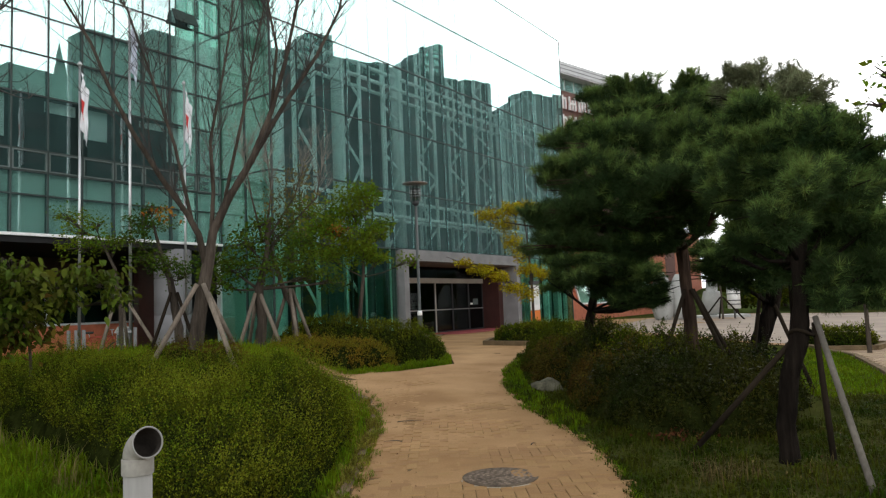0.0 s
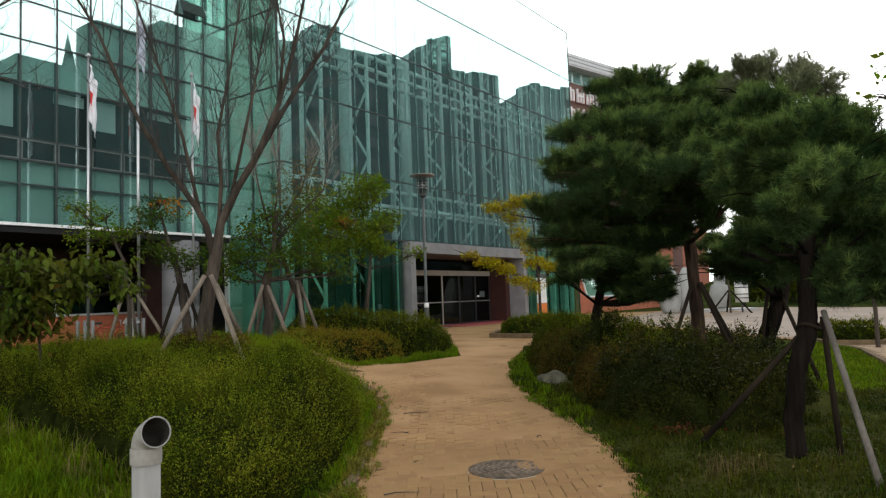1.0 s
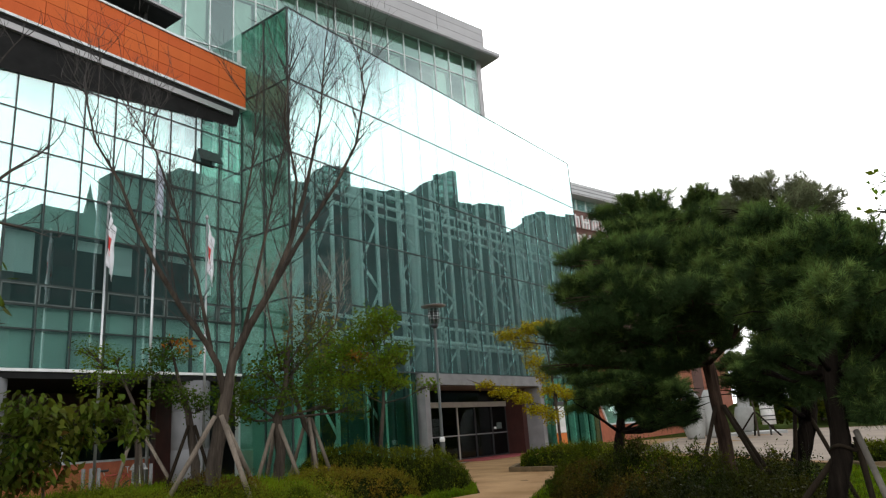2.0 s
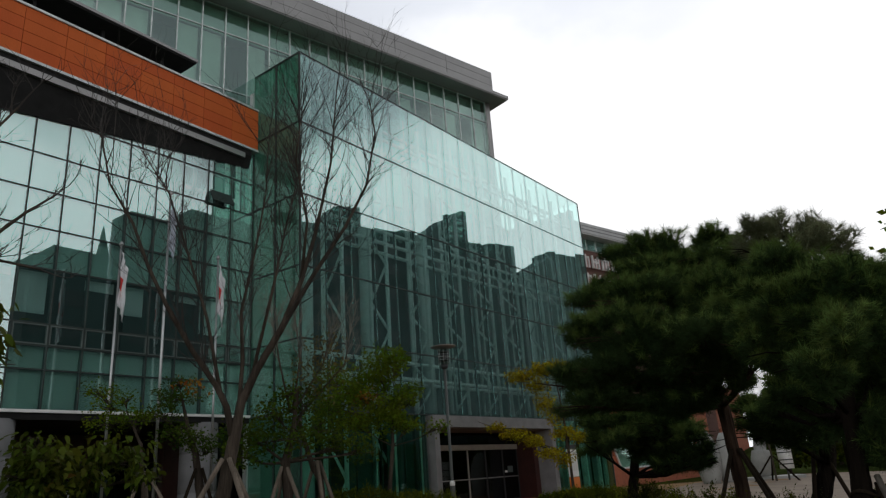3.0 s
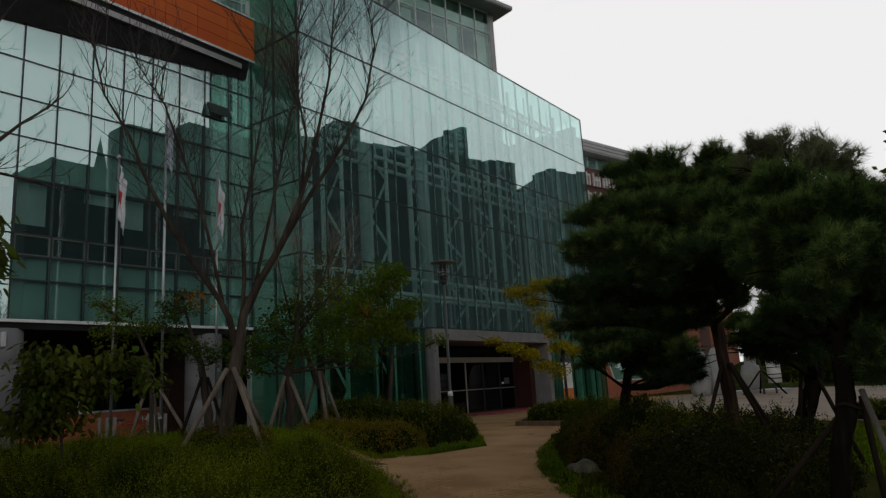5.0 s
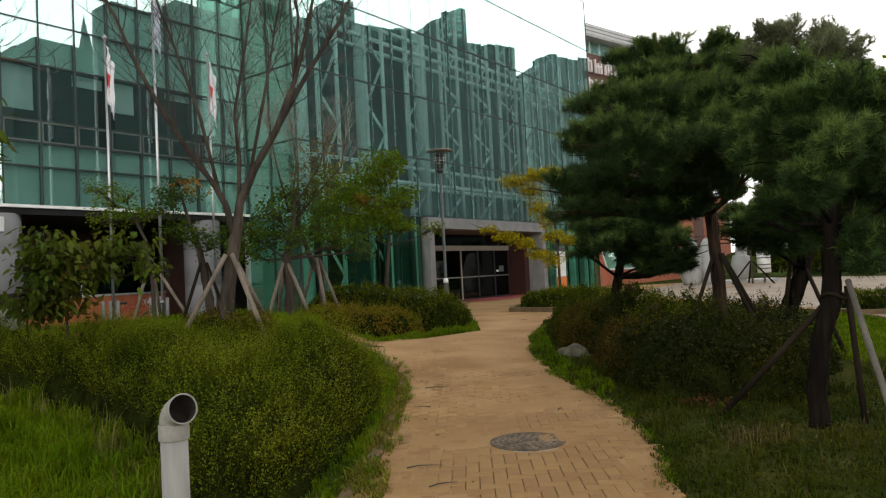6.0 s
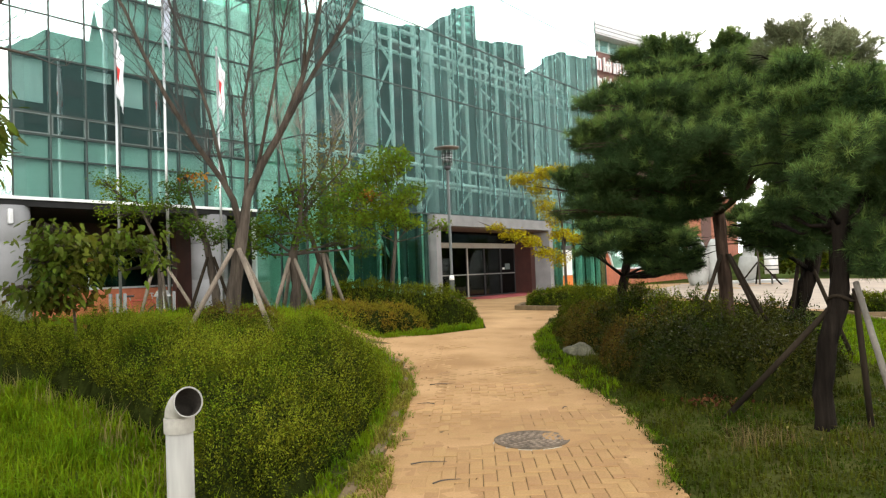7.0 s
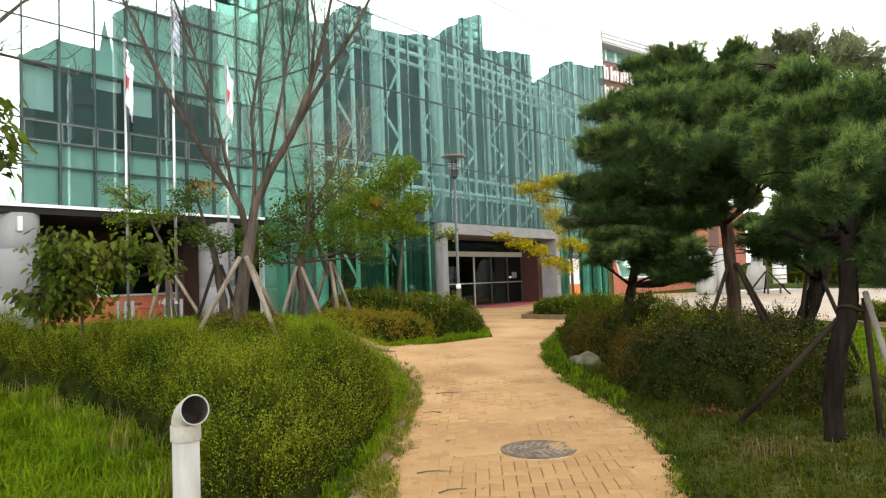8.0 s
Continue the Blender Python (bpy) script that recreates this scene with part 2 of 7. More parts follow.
M_IRON = mat("rusty_cast_iron", (0.088, 0.066, 0.045), 0.85, spec=0.15, vary=0.35, scale=8, fine=60, bump=0.5)
M_PVC = mat("grey_pvc", (0.215, 0.21, 0.192), 0.62, spec=0.2, vary=0.08, scale=5, fine=40, bump=0.05, streak=True)
M_PVC_D = mat("grey_pvc_elbow", (0.21, 0.20, 0.175), 0.6, spec=0.2, vary=0.14, scale=6, fine=40, bump=0.05)
M_ROCK = mat("mossy_rock", (0.092, 0.088, 0.060), 0.95, spec=0.05, vary=0.35, scale=5, fine=35, bump=0.6)
M_RED = mat("red_mark", (0.62, 0.035, 0.03), 0.6, vary=0.05)
M_CLOTH = mat("white_flag_cloth", (0.72, 0.72, 0.74), 0.85, vary=0.06, bump=0.1)
M_KERB = mat("granite_kerb", (0.115, 0.082, 0.046), 0.9, spec=0.05, vary=0.2, scale=4, fine=90)
M_BOARD_O = mat("orange_panel", (0.60, 0.17, 0.03), 0.55, vary=0.06)
M_FAR = mat("far_facade", (0.024, 0.046, 0.044), 0.85, vary=0.15, scale=0.1, fine=1.0, bump=0.0)
M_FAR_WIN = mat("far_window", (0.016, 0.032, 0.031), 0.6, vary=0.1, bump=0.0)
M_HILL = mat("far_trees", (0.036, 0.05, 0.014), 0.95, spec=0.0, vary=0.45, scale=0.35, fine=2.0, bump=0.5)
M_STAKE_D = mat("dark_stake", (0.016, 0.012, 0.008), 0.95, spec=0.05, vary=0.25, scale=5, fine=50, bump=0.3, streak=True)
M_POST = mat("lamp_post_grey", (0.06, 0.065, 0.06), 0.5, 0.0, vary=0.08, bump=0.03)
M_JOINT = mat("paving_joint", (0.092, 0.06, 0.028), 0.95, spec=0.05, vary=0.3, scale=4, fine=80, bump=0.4)
# lighter copy of the needles: light on the upper crown is in its colour
M_NEEDLE_LIT = leaf_mat("pine_needle_lit", (0.095, 0.155, 0.038), (0.14, 0.20, 0.052), 0.42, isle=0.45, spec=0.02)
M_CASE = mat("dull_aluminium", (0.10, 0.125, 0.118), 0.5, 0.3, bump=0.03)
M_HEDGE_T = leaf_mat("hedge_young_leaf", (0.084, 0.122, 0.005), (0.150, 0.155, 0.012), 0.38)
M_FASCIA_L = mat("light_metal_fascia", (0.55, 0.55, 0.55), 0.5, 0.2, vary=0.06, bump=0.02)
M_DULL = mat("dull_steel_post", (0.15, 0.15, 0.143), 0.6, 0.2, vary=0.1, bump=0.03)
M_DRY = leaf_mat("dry_leaf", (0.16, 0.085, 0.03), (0.10, 0.055, 0.02), 0.2)
M_HAY = leaf_mat("dry_grass", (0.20, 0.15, 0.06), (0.14, 0.13, 0.04), 0.3)
M_IRON_L = mat("worn_iron_rib", (0.15, 0.115, 0.085), 0.85, spec=0.15, vary=0.3, scale=8, fine=60)
M_FLAG_B = mat("pale_blue_flag", (0.50, 0.54, 0.62), 0.85, vary=0.08, bump=0.1)
M_STAKE_G = mat("grey_stake", (0.10, 0.09, 0.075), 0.9, spec=0.1, vary=0.2, scale=5, fine=50, bump=0.3, streak=True)
M_TWIG_P = mat("pale_twig", (0.16, 0.15, 0.125), 0.9, vary=0.25, bump=0.0)
M_BORE = mat("dark_bore", (0.03, 0.026, 0.022), 0.95, spec=0.02, vary=0.2)
M_EGG = mat("aged_white_shell", (0.32, 0.32, 0.30), 0.6, vary=0.1, scale=2.0)
M_JOINT_L = mat("pale_paving_joint", (0.16, 0.118, 0.075), 0.95, spec=0.05, vary=0.2, scale=1.5, fine=80, bump=0.3)
M_PAVER_L = mat("pale_square_pavers", (0.27, 0.195, 0.125), 0.9, spec=0.1, vary=0.12, scale=1.2, fine=70, bump=0.2, isle=0.14)
M_CLOD = mat("damp_clod", (0.07, 0.042, 0.02), 0.95, spec=0.05, vary=0.4, scale=9, fine=60, bump=0.5)
M_CEIL = mat("brown_grey_ceiling", (0.16, 0.13, 0.11), 0.7, vary=0.12, scale=1.0)
M_MAPLE_D = leaf_mat("deep_green_maple_leaf", (0.036, 0.078, 0.008), (0.075, 0.105, 0.012), 0.4)
M_OLIVE = leaf_mat("olive_brown_leaf", (0.11, 0.115, 0.025), (0.15, 0.11, 0.04), 0.4)
M_BLUE = mat("blue_sign_paint", (0.03, 0.08, 0.28), 0.5, vary=0.05)
M_CASE_L = mat("beige_metal_header", (0.36, 0.33, 0.28), 0.5, 0.2, vary=0.08)
M_MID = mat("grey_hall_wall", (0.105, 0.13, 0.125), 0.85, vary=0.2, scale=0.35)
M_TEAL = mat("dark_teal_panel", (0.02, 0.045, 0.04), 0.6, vary=0.2, scale=0.6)
M_FARWALL = mat("brown_red_panels", (0.16, 0.085, 0.07), 0.7, vary=0.12, scale=0.5)
M_VERGE = leaf_mat("yellowing_verge_grass", (0.12, 0.135, 0.012), (0.20, 0.17, 0.03), 0.4)
M_MORTAR = mat("pale_mortar", (0.30, 0.26, 0.20), 0.9, spec=0.1, vary=0.15, scale=8)
M_REDLEAF = leaf_mat("rusty_fallen_leaf", (0.055, 0.018, 0.008), (0.07, 0.03, 0.012), 0.15)
M_STRAW = leaf_mat("brown_straw", (0.075, 0.055, 0.022), (0.11, 0.085, 0.03), 0.3)
# lighter copy of M_BARK_P: the stronger light on one trunk is painted in
M_BARK_A = mat("lit_pine_bark", (0.032, 0.021, 0.015), 0.97, spec=0.04, vary=0.5, scale=9, fine=26, bump=1.0, bump_dist=0.04, streak=True)
# darker red: the shade under the raised wing is put into the paint colour
M_BIKE = mat("shaded_red_enamel", (0.26, 0.03, 0.02), 0.5, vary=0.2)
# stands in for the teal reflection in the ground-floor windows
M_WIN_BACK = mat("grey_green_reflection", (0.13, 0.20, 0.185), 0.8, vary=0.2, scale=1.0, streak=True)
M_OLIVE_Y = leaf_mat("yellow_green_leaf", (0.20, 0.19, 0.012), (0.14, 0.16, 0.015), 0.4)
M_SQUARE = mat("pale_square_paving", (0.25, 0.20, 0.155), 0.9, spec=0.1, vary=0.12, scale=0.5, fine=14, bump=0.2)


# ---- mesh tools ----
def mesh_obj(name, verts, faces, material, parent=None, label="", smooth_faces=False):
    me = bpy.data.meshes.new(name)
    me.from_pydata([tuple(v) for v in verts], [], [tuple(f) for f in faces])
    me.materials.append(material)
    if smooth_faces:
        me.polygons.foreach_set("use_smooth", [True] * len(me.polygons))
    me.update()
    ob = new(name, me)
    if parent is not None:
        ob.parent = parent
    if label:
        ob["label"] = label
    return ob


def soup(name, quads, material, parent=None, label="", kind=""):
    """Many loose faces (n x k x 3 array) as one mesh."""
    q = np.asarray(quads, np.float32)
    n, k = q.shape[:2]
    me = bpy.data.meshes.new(name)
    me.vertices.add(n * k)
    me.vertices.foreach_set("co", q.ravel())
    me.loops.add(n * k)
    me.loops.foreach_set("vertex_index", np.arange(n * k, dtype=np.int32))
    me.polygons.add(n)
    me.polygons.foreach_set("loop_start", np.arange(0, n * k, k, dtype=np.int32))
    me.polygons.foreach_set("loop_total", np.full(n, k, np.int32))
    me.materials.append(material)
    me.update(calc_edges=True)
    ob = new(name, me)
    if parent is not None:
        ob.parent = parent
    if label:
        ob["label"] = label
    if kind:
        ob["kind"] = kind
    return ob


def part(name, bm, material, parent=None, label="", smooth_faces=False):
    me = bpy.data.meshes.new(name)
    bm.to_mesh(me)
    bm.free()
    me.materials.append(material)
    if smooth_faces:
        me.polygons.foreach_set("use_smooth", [True] * len(me.polygons))
    ob = new(name, me)
    if parent is not None:
        ob.parent = parent
    if label:
        ob["label"] = label
    return ob


def shared(name, me, parent, m):
    ob = new(name, me)
    ob.parent = parent
    ob.matrix_local = m
    return ob


def empty(name, m=None, label="", category="", group="", kind=""):
    ob = new(name)
    ob.empty_display_size = 0.2
    if m is not None:
        ob.matrix_world = m
    return tagged(ob, label, category, group, kind)


def box(lo, hi, bevel=0.0):
    bm = bmesh.new()
    add_box(bm, lo, hi)
    if bevel:
        bmesh.ops.bevel(bm, geom=bm.edges[:], offset=bevel, segments=1, affect="EDGES")
    return bm


def add_box(bm, lo, hi, m=None):
    p = [Vector((x, y, z)) for x in (lo[0], hi[0]) for y in (lo[1], hi[1]) for z in (lo[2], hi[2])]
    if m is not None:
        p = [m @ q for q in p]
    v = [bm.verts.new(q) for q in p]
    for f in ((0, 1, 3, 2), (4, 6, 7, 5), (0, 4, 5, 1), (2, 3, 7, 6), (0, 2, 6, 4), (1, 5, 7, 3)):
        bm.faces.new([v[i] for i in f])


def box_mesh(name, lo, hi, material, bevel=0.0):
    bm = box(lo, hi, bevel)
    me = bpy.data.meshes.new(name)
    bm.to_mesh(me)
    bm.free()
    me.materials.append(material)
    return me


def lathe(profile, seg=24, bm=None, m=None):
    """Turn (radius, height) pairs about z."""
    bm = bm or bmesh.new()
    m = m or Matrix.Identity(4)
    rings = []
    for r, z in profile:
        rings.append([bm.verts.new(m @ Vector((r * math.cos(2 * math.pi * i / seg), r * math.sin(2 * math.pi * i / seg), z))) for i in range(seg)])
    for a, b in zip(rings, rings[1:]):
        for i in range(seg):
            bm.faces.new((a[i], a[(i + 1) % seg], b[(i + 1) % seg], b[i]))
    for ring, flip in ((rings[0], True), (rings[-1], False)):
        bm.faces.new(ring[::-1] if flip else ring)
    return bm


def tube(points, radii, seg=8, verts=None, faces=None):
    """A tapered tube along points, appended to verts and faces."""
    verts = [] if verts is None else verts
    faces = [] if faces is None else faces
    pts = [Vector(p) for p in points]
    base = len(verts)
    for i, p in enumerate(pts):
        d = (pts[min(i + 1, len(pts) - 1)] - pts[max(i - 1, 0)]).normalized()
        a = d.orthogonal() if i == 0 else a - d * a.dot(d)
        a = a.normalized() if a.length > 1e-5 else d.orthogonal().normalized()
        b = d.cross(a)
        for k in range(seg):
            w = 2 * math.pi * k / seg
            verts.append(p + radii[i] * (math.cos(w) * a + math.sin(w) * b))
    for i in range(len(pts) - 1):
        for k in range(seg):
            k2 = (k + 1) % seg
            faces.append((base + i * seg + k, base + i * seg + k2, base + (i + 1) * seg + k2, base + (i + 1) * seg + k))
    faces.append(tuple(base + k for k in range(seg))[::-1])
    faces.append(tuple(base + (len(pts) - 1) * seg + k for k in range(seg)))
    return verts, faces


def rod(name, a, b, r, material, parent=None, label="", r2=None, seg=10):
    v, f = tube([a, b], [r, r2 if r2 is not None else r], seg)
    return mesh_obj(name, v, f, material, parent, label, True)


def unit(v):
    return v / np.maximum(np.linalg.norm(v, axis=-1, keepdims=True), 1e-9)


def leaves(points, size, lean=None, ratio=0.55, spread=1.0, fold=0.0):
    """Pointed leaf quads at points; lean: the way each leaf points on the whole."""
    n = len(points)
    d = RNG.normal(size=(n, 3)) * spread
    if lean is not None:
        d = d + lean
    d = unit(d)
    w = unit(np.cross(d, RNG.normal(size=(n, 3))))
    s = size * RNG.uniform(0.6, 1.3, (n, 1))
    p = np.asarray(points)
    up = np.cross(d, w)
    mid = p + d * s * 0.45 + up * s * fold
    return np.stack([p, mid + w * s * ratio * 0.5, p + d * s, mid - w * s * ratio * 0.5], 1)


def oval_leaves(points, size, lean, ratio=0.5, spread=0.6):
    """Broad leaves with six corners, their tips bent down."""
    n = len(points)
    d = unit(RNG.normal(size=(n, 3)) * spread + lean)
    w = unit(np.cross(d, np.array([0, 0, 1.0]) + 0.5 * RNG.normal(size=(n, 3))))
    s = size * RNG.uniform(0.55, 1.25, (n, 1))
    p, sag = np.asarray(points), np.array([0, 0, -1.0])
    side = w * s * ratio * 0.5
    a, b, tip = p + d * s * 0.28, p + d * s * 0.66 + sag * s * 0.06, p + d * s + sag * s * 0.2
    return np.stack([p, a + side, b + side * 0.8, tip, b - side * 0.8, a - side], 1)


def in_poly(x, y, poly):
    inside = np.zeros(len(x), bool)
    for (x0, y0), (x1, y1) in zip(poly, poly[1:] + poly[:1]):
        cross = ((y0 > y) != (y1 > y)) & (x < (x1 - x0) * (y - y0) / (y1 - y0 + 1e-12) + x0)
        inside ^= cross
    return inside


def edge_dist(x, y, poly):
    best = np.full(len(x), 1e9)
    for (x0, y0), (x1, y1) in zip(poly, poly[1:] + poly[:1]):
        dx, dy = x1 - x0, y1 - y0
        k = np.clip(((x - x0) * dx + (y - y0) * dy) / (dx * dx + dy * dy), 0, 1)
        best = np.minimum(best, np.hypot(x - x0 - k * dx, y - y0 - k * dy))
    return best


def lumps(x, y, size, seed):
    """Smooth random waves between -1 and 1."""
    r = np.random.default_rng(seed)
    z = np.zeros(len(x))
    for k in range(7):
        a, f = r.uniform(0, 6.28), r.uniform(0.6, 1.7) / size
        z += np.sin(f * (x * math.cos(a) + y * math.sin(a)) * 6.28 + r.uniform(0, 6.28))
    return z / 4.0


def round_poly(poly, n=2):
    for _ in range(n):
        q = []
        for (x0, y0), (x1, y1) in zip(poly, poly[1:] + poly[:1]):
            q += [(0.75 * x0 + 0.25 * x1, 0.75 * y0 + 0.25 * y1), (0.25 * x0 + 0.75 * x1, 0.25 * y0 + 0.75 * y1)]
        poly = q
    return poly


# ---- the building ----
AU0, AU1, AW, AZ0, AZ1 = 15.54, 38.6, 17.8, PLAZA_Z, 17.5      # the glass hall: along, front, foot, top
LEVELS = [AZ0, 3.9, 6.3, 8.88, 11.6, 14.5, AZ1]
PITCH = (AU1 - AU0) / 18


def pane_grid(parent, us, zs, w, material, thick=0.024, skip=None, wobble=0.0016, gap=0.012):
    """Single panes on a grid, each a hair out of line with its neighbours."""
    cache = {}
    for i, (a, b) in enumerate(zip(us, us[1:])):
        for j, (c, d) in enumerate(zip(zs, zs[1:])):
            if skip and skip((a + b) / 2, (c + d) / 2):
                continue
            key = (round(b - a, 3), round(d - c, 3))
            if key not in cache:
                hx, hz = (b - a) / 2 - gap, (d - c) / 2 - gap
                cache[key] = box_mesh("pane", (-hx, -thick / 2, -hz), (hx, thick / 2, hz), material)
            m = pose((a + b) / 2, w, (c + d) / 2, math.degrees(RNG.normal(0, wobble)), 0, math.degrees(RNG.normal(0, wobble)))
            shared("pane", cache[key], parent, m)


# glass hall
hall = empty("glass_hall", FACADE, "tall green glass entrance hall with white steel trusses inside", "building")
hall_us = [AU0 + k * PITCH for k in range(19)]
CAN0, CAN1 = 22.1, 31.75
pane_grid(hall, hall_us, LEVELS[1:], AW, M_GLASS)
pane_grid(hall, hall_us, LEVELS[:2], AW, M_GLASS_LOW, skip=lambda u, z: CAN0 < u < CAN1)
side_ws = [AW, AW + 1.35, AW + 2.7]
hall_side = empty("hall_return", FACADE @ pose(AU0, 0, 0, 0, 0, 90), "short glazed return wall of the hall", "building")
pane_grid(hall_side, side_ws, LEVELS, 0.0, M_GLASS_RET)
hall_end = empty("hall_end", FACADE @ pose(AU1, 0, 0, 0, 0, 90), "far glazed end wall of the hall", "building")
pane_grid(hall_end, [AW + 1.35 * k for k in range(6)], LEVELS, 0.0, M_GLASS_SIDE)
for u in hall_us[1:-1]:
    z0 = 3.9 if CAN0 < u < CAN1 else AZ0
    part("mullion", box((u - 0.012, AW + 0.012, z0), (u + 0.012, AW + 0.10, AZ1)), M_MULL, hall)
for z in LEVELS[1:]:
    part("transom", box((AU0, AW - 0.022, z - 0.022), (AU1, AW + 0.06, z + 0.022)), M_MULL, hall)
    part("transom", box((AU0 - 0.022, AW, z - 0.022), (AU0 + 0.05, AW + 2.7, z + 0.022)), M_MULL, hall_side.parent or hall)
for u, w in ((AU0, AW), (AU1, AW), (AU0, AW + 1.35)):
    part("corner_post", box((u - 0.03, w - 0.03, AZ0), (u + 0.03, w + 0.03, AZ1)), M_MULL, hall)
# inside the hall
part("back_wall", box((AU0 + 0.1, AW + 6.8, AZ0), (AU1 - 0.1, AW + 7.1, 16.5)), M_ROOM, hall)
part("end_wall", box((AU1 - 0.5, AW + 0.25, AZ0), (AU1 - 0.2, AW + 7.0, 17.0)), M_INNER, hall)
part("pale_panel_wall", box((AU0 + 0.15, AW + 3.0, AZ0), (AU0 + 2.6, AW + 3.2, 17.0)), M_INNER, hall)
part("floor_slab", box((AU0 + 0.1, AW + 0.1, AZ0 - 0.3), (AU1 - 0.1, AW + 7.0, AZ0 + 0.01)), M_CONC, hall)
part("pale_panel_wall", box((AU0 + 12.4, AW + 4.3, 4.0), (AU1 - 0.6, AW + 4.5, 16.4)), M_MID, hall)
for k in range(1, 9):
    u = AU0 + PITCH * 2 * k
    foot = 4.0 if CAN0 < u < CAN1 else AZ0
    for w in (0.55, 1.5):
        rod("truss_chord", (u, AW + w, foot), (u, AW + w, AZ1 - 0.4), 0.085, M_STEEL_W, hall)
    n = 12
    for j in range(n):
        za, zb = foot + (AZ1 - 0.5 - foot) * j / n, foot + (AZ1 - 0.5 - foot) * (j + 1) / n
        a, b = ((u, AW + 0.55, za), (u, AW + 1.5, zb)) if j % 2 else ((u, AW + 1.5, za), (u, AW + 0.55, zb))
        rod("truss_brace", a, b, 0.055, M_STEEL_W, hall, seg=6)
for u in hall_us[1:-1:2]:
    rod("mullion_post", (u, AW + 0.3, 4.0 if CAN0 < u < CAN1 else AZ0), (u, AW + 0.3, AZ1 - 0.4), 0.04, M_STEEL_W, hall, seg=8)
for u in (AU0 + 2.2, AU0 + 5.6, AU0 + 9.6, AU0 + 19.2):
    rod("column", (u, AW + 2.2, 4.0 if CAN0 < u < CAN1 else AZ0), (u, AW + 2.2, AZ1 - 0.3), 0.28, M_STEEL_W, hall, seg=20)
for z in (5.35, 10.9, 15.8):
    for w, dz in ((0.55, 0), (1.5, 0), (1.0, 0.75)):
        rod("pipe", (AU0 + 1.5, AW + w, z + dz), (AU1 - 0.3, AW + w, z + dz), 0.08, M_STEEL_W, hall)
    for k in range(17):
        u = AU0 + 1.8 + k * PITCH
        rod("truss_brace", (u, AW + 0.55, z), (u + PITCH * 0.5, AW + 1.0, z + 0.75), 0.03, M_STEEL_W, hall, seg=6)
        rod("truss_brace", (u + PITCH * 0.5, AW + 1.0, z + 0.75), (u + PITCH, AW + 1.5, z), 0.03, M_STEEL_W, hall, seg=6)
# near-black wall, and a ceiling below, added to keep the ground floor dark
part("inner_wall", box((AU0 + 2.6, AW + 2.7, AZ0), (CAN0 - 0.3, AW + 2.85, 3.95)), M_ROOM, hall, "near-black wall added to darken the ground floor")
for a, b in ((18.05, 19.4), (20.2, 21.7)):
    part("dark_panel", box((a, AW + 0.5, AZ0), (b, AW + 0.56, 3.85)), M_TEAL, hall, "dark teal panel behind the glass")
part("added_ceiling", box((AU0 + 2.6, AW + 1.7, 3.86), (CAN0 - 0.3, AW + 6.8, 4.0)), M_ROOM, hall)
part("inner_wall", box((CAN1 + 0.3, AW + 1.9, AZ0), (AU1 - 0.6, AW + 2.0, 3.95)), M_INNER, hall, "pale ground-floor wall")
for u in (32.6, 34.3, 36.0, 37.6):
    part("inner_post", box((u, AW + 0.3, AZ0), (u + 0.14, AW + 0.44, 3.9)), M_STEEL_W, hall, "white post")
part("roof", box((AU0, AW, AZ1), (AU1, AW + 7.0, AZ1 + 0.06)), M_GLASS_SIDE, hall, "glass roof")

# entrance porch
porch = empty("entrance_porch", FACADE, "grey granite porch framing the automatic entrance doors", "porch")
PW = AW - 0.3
part("lintel", box((CAN0, PW, 3.4), (CAN1, AW + 0.6, 3.86), 0.01), M_CONC_D, porch)
part("pillar", box((CAN0, PW, 0.0), (CAN0 + 0.32, AW + 0.6, 3.4), 0.01), M_CONC_D, porch)
part("pillar", box((CAN1 - 0.36, PW, 0.0), (CAN1, AW + 0.6, 3.4), 0.01), M_CONC_D, porch)
part("ceiling_panel", box((CAN0 + 0.2, AW + 0.1, 3.36), (CAN1 - 0.2, AW + 2.2, 3.398)), M_CEIL, porch)
part("side_wall", box((CAN1 - 0.75, AW + 0.6, 0.0), (CAN1 - 0.35, AW + 1.75, 3.36)), M_BROWN, porch, "dark red-brown stone side wall")
part("side_wall", box((CAN0 + 0.06, AW + 0.6, 0.0), (CAN0 + 0.3, AW + 1.75, 3.36)), M_BROWN, porch, "dark red-brown stone side wall")
DW = AW + 1.6
doors = empty("entrance_doors", FACADE, "dark glass sliding entrance doors with pale metal frames", "door")
part("header", box((CAN0 + 0.3, DW - 0.08, 2.58), (CAN1 - 0.75, DW + 0.12, 2.82), 0.01), M_CASE_L, doors)
part("transom_light", box((CAN0 + 0.5, DW, 2.83), (CAN1 - 0.75, DW + 0.03, 3.35)), M_GLASS_DARK, doors)
for a, b in ((22.6, 24.5), (24.5, 26.75), (26.75, 28.2), (28.2, 29.65), (29.65, 31.0)):
    leaf = part("door_leaf", box((a + 0.03, DW, 0.23), (b - 0.03, DW + 0.02, 2.58)), M_GLASS_DARK, doors)
    for lo, hi in (((a, DW - 0.03, 0.2), (a + 0.06, DW + 0.05, 2.58)), ((b - 0.06, DW - 0.03, 0.2), (b, DW + 0.05, 2.58)), ((a, DW - 0.03, 0.2), (b, DW + 0.05, 0.3))):
        part("stile", box(lo, hi), M_DARK, leaf)
    part("push_bar", box((a + 0.06, DW - 0.05, 1.29), (b - 0.06, DW - 0.01, 1.34)), M_CHROME, leaf)
part("jamb", box((26.72, DW - 0.05, 0.2), (26.80, DW + 0.03, 2.58)), M_CASE_L, doors, "pale meeting stile")
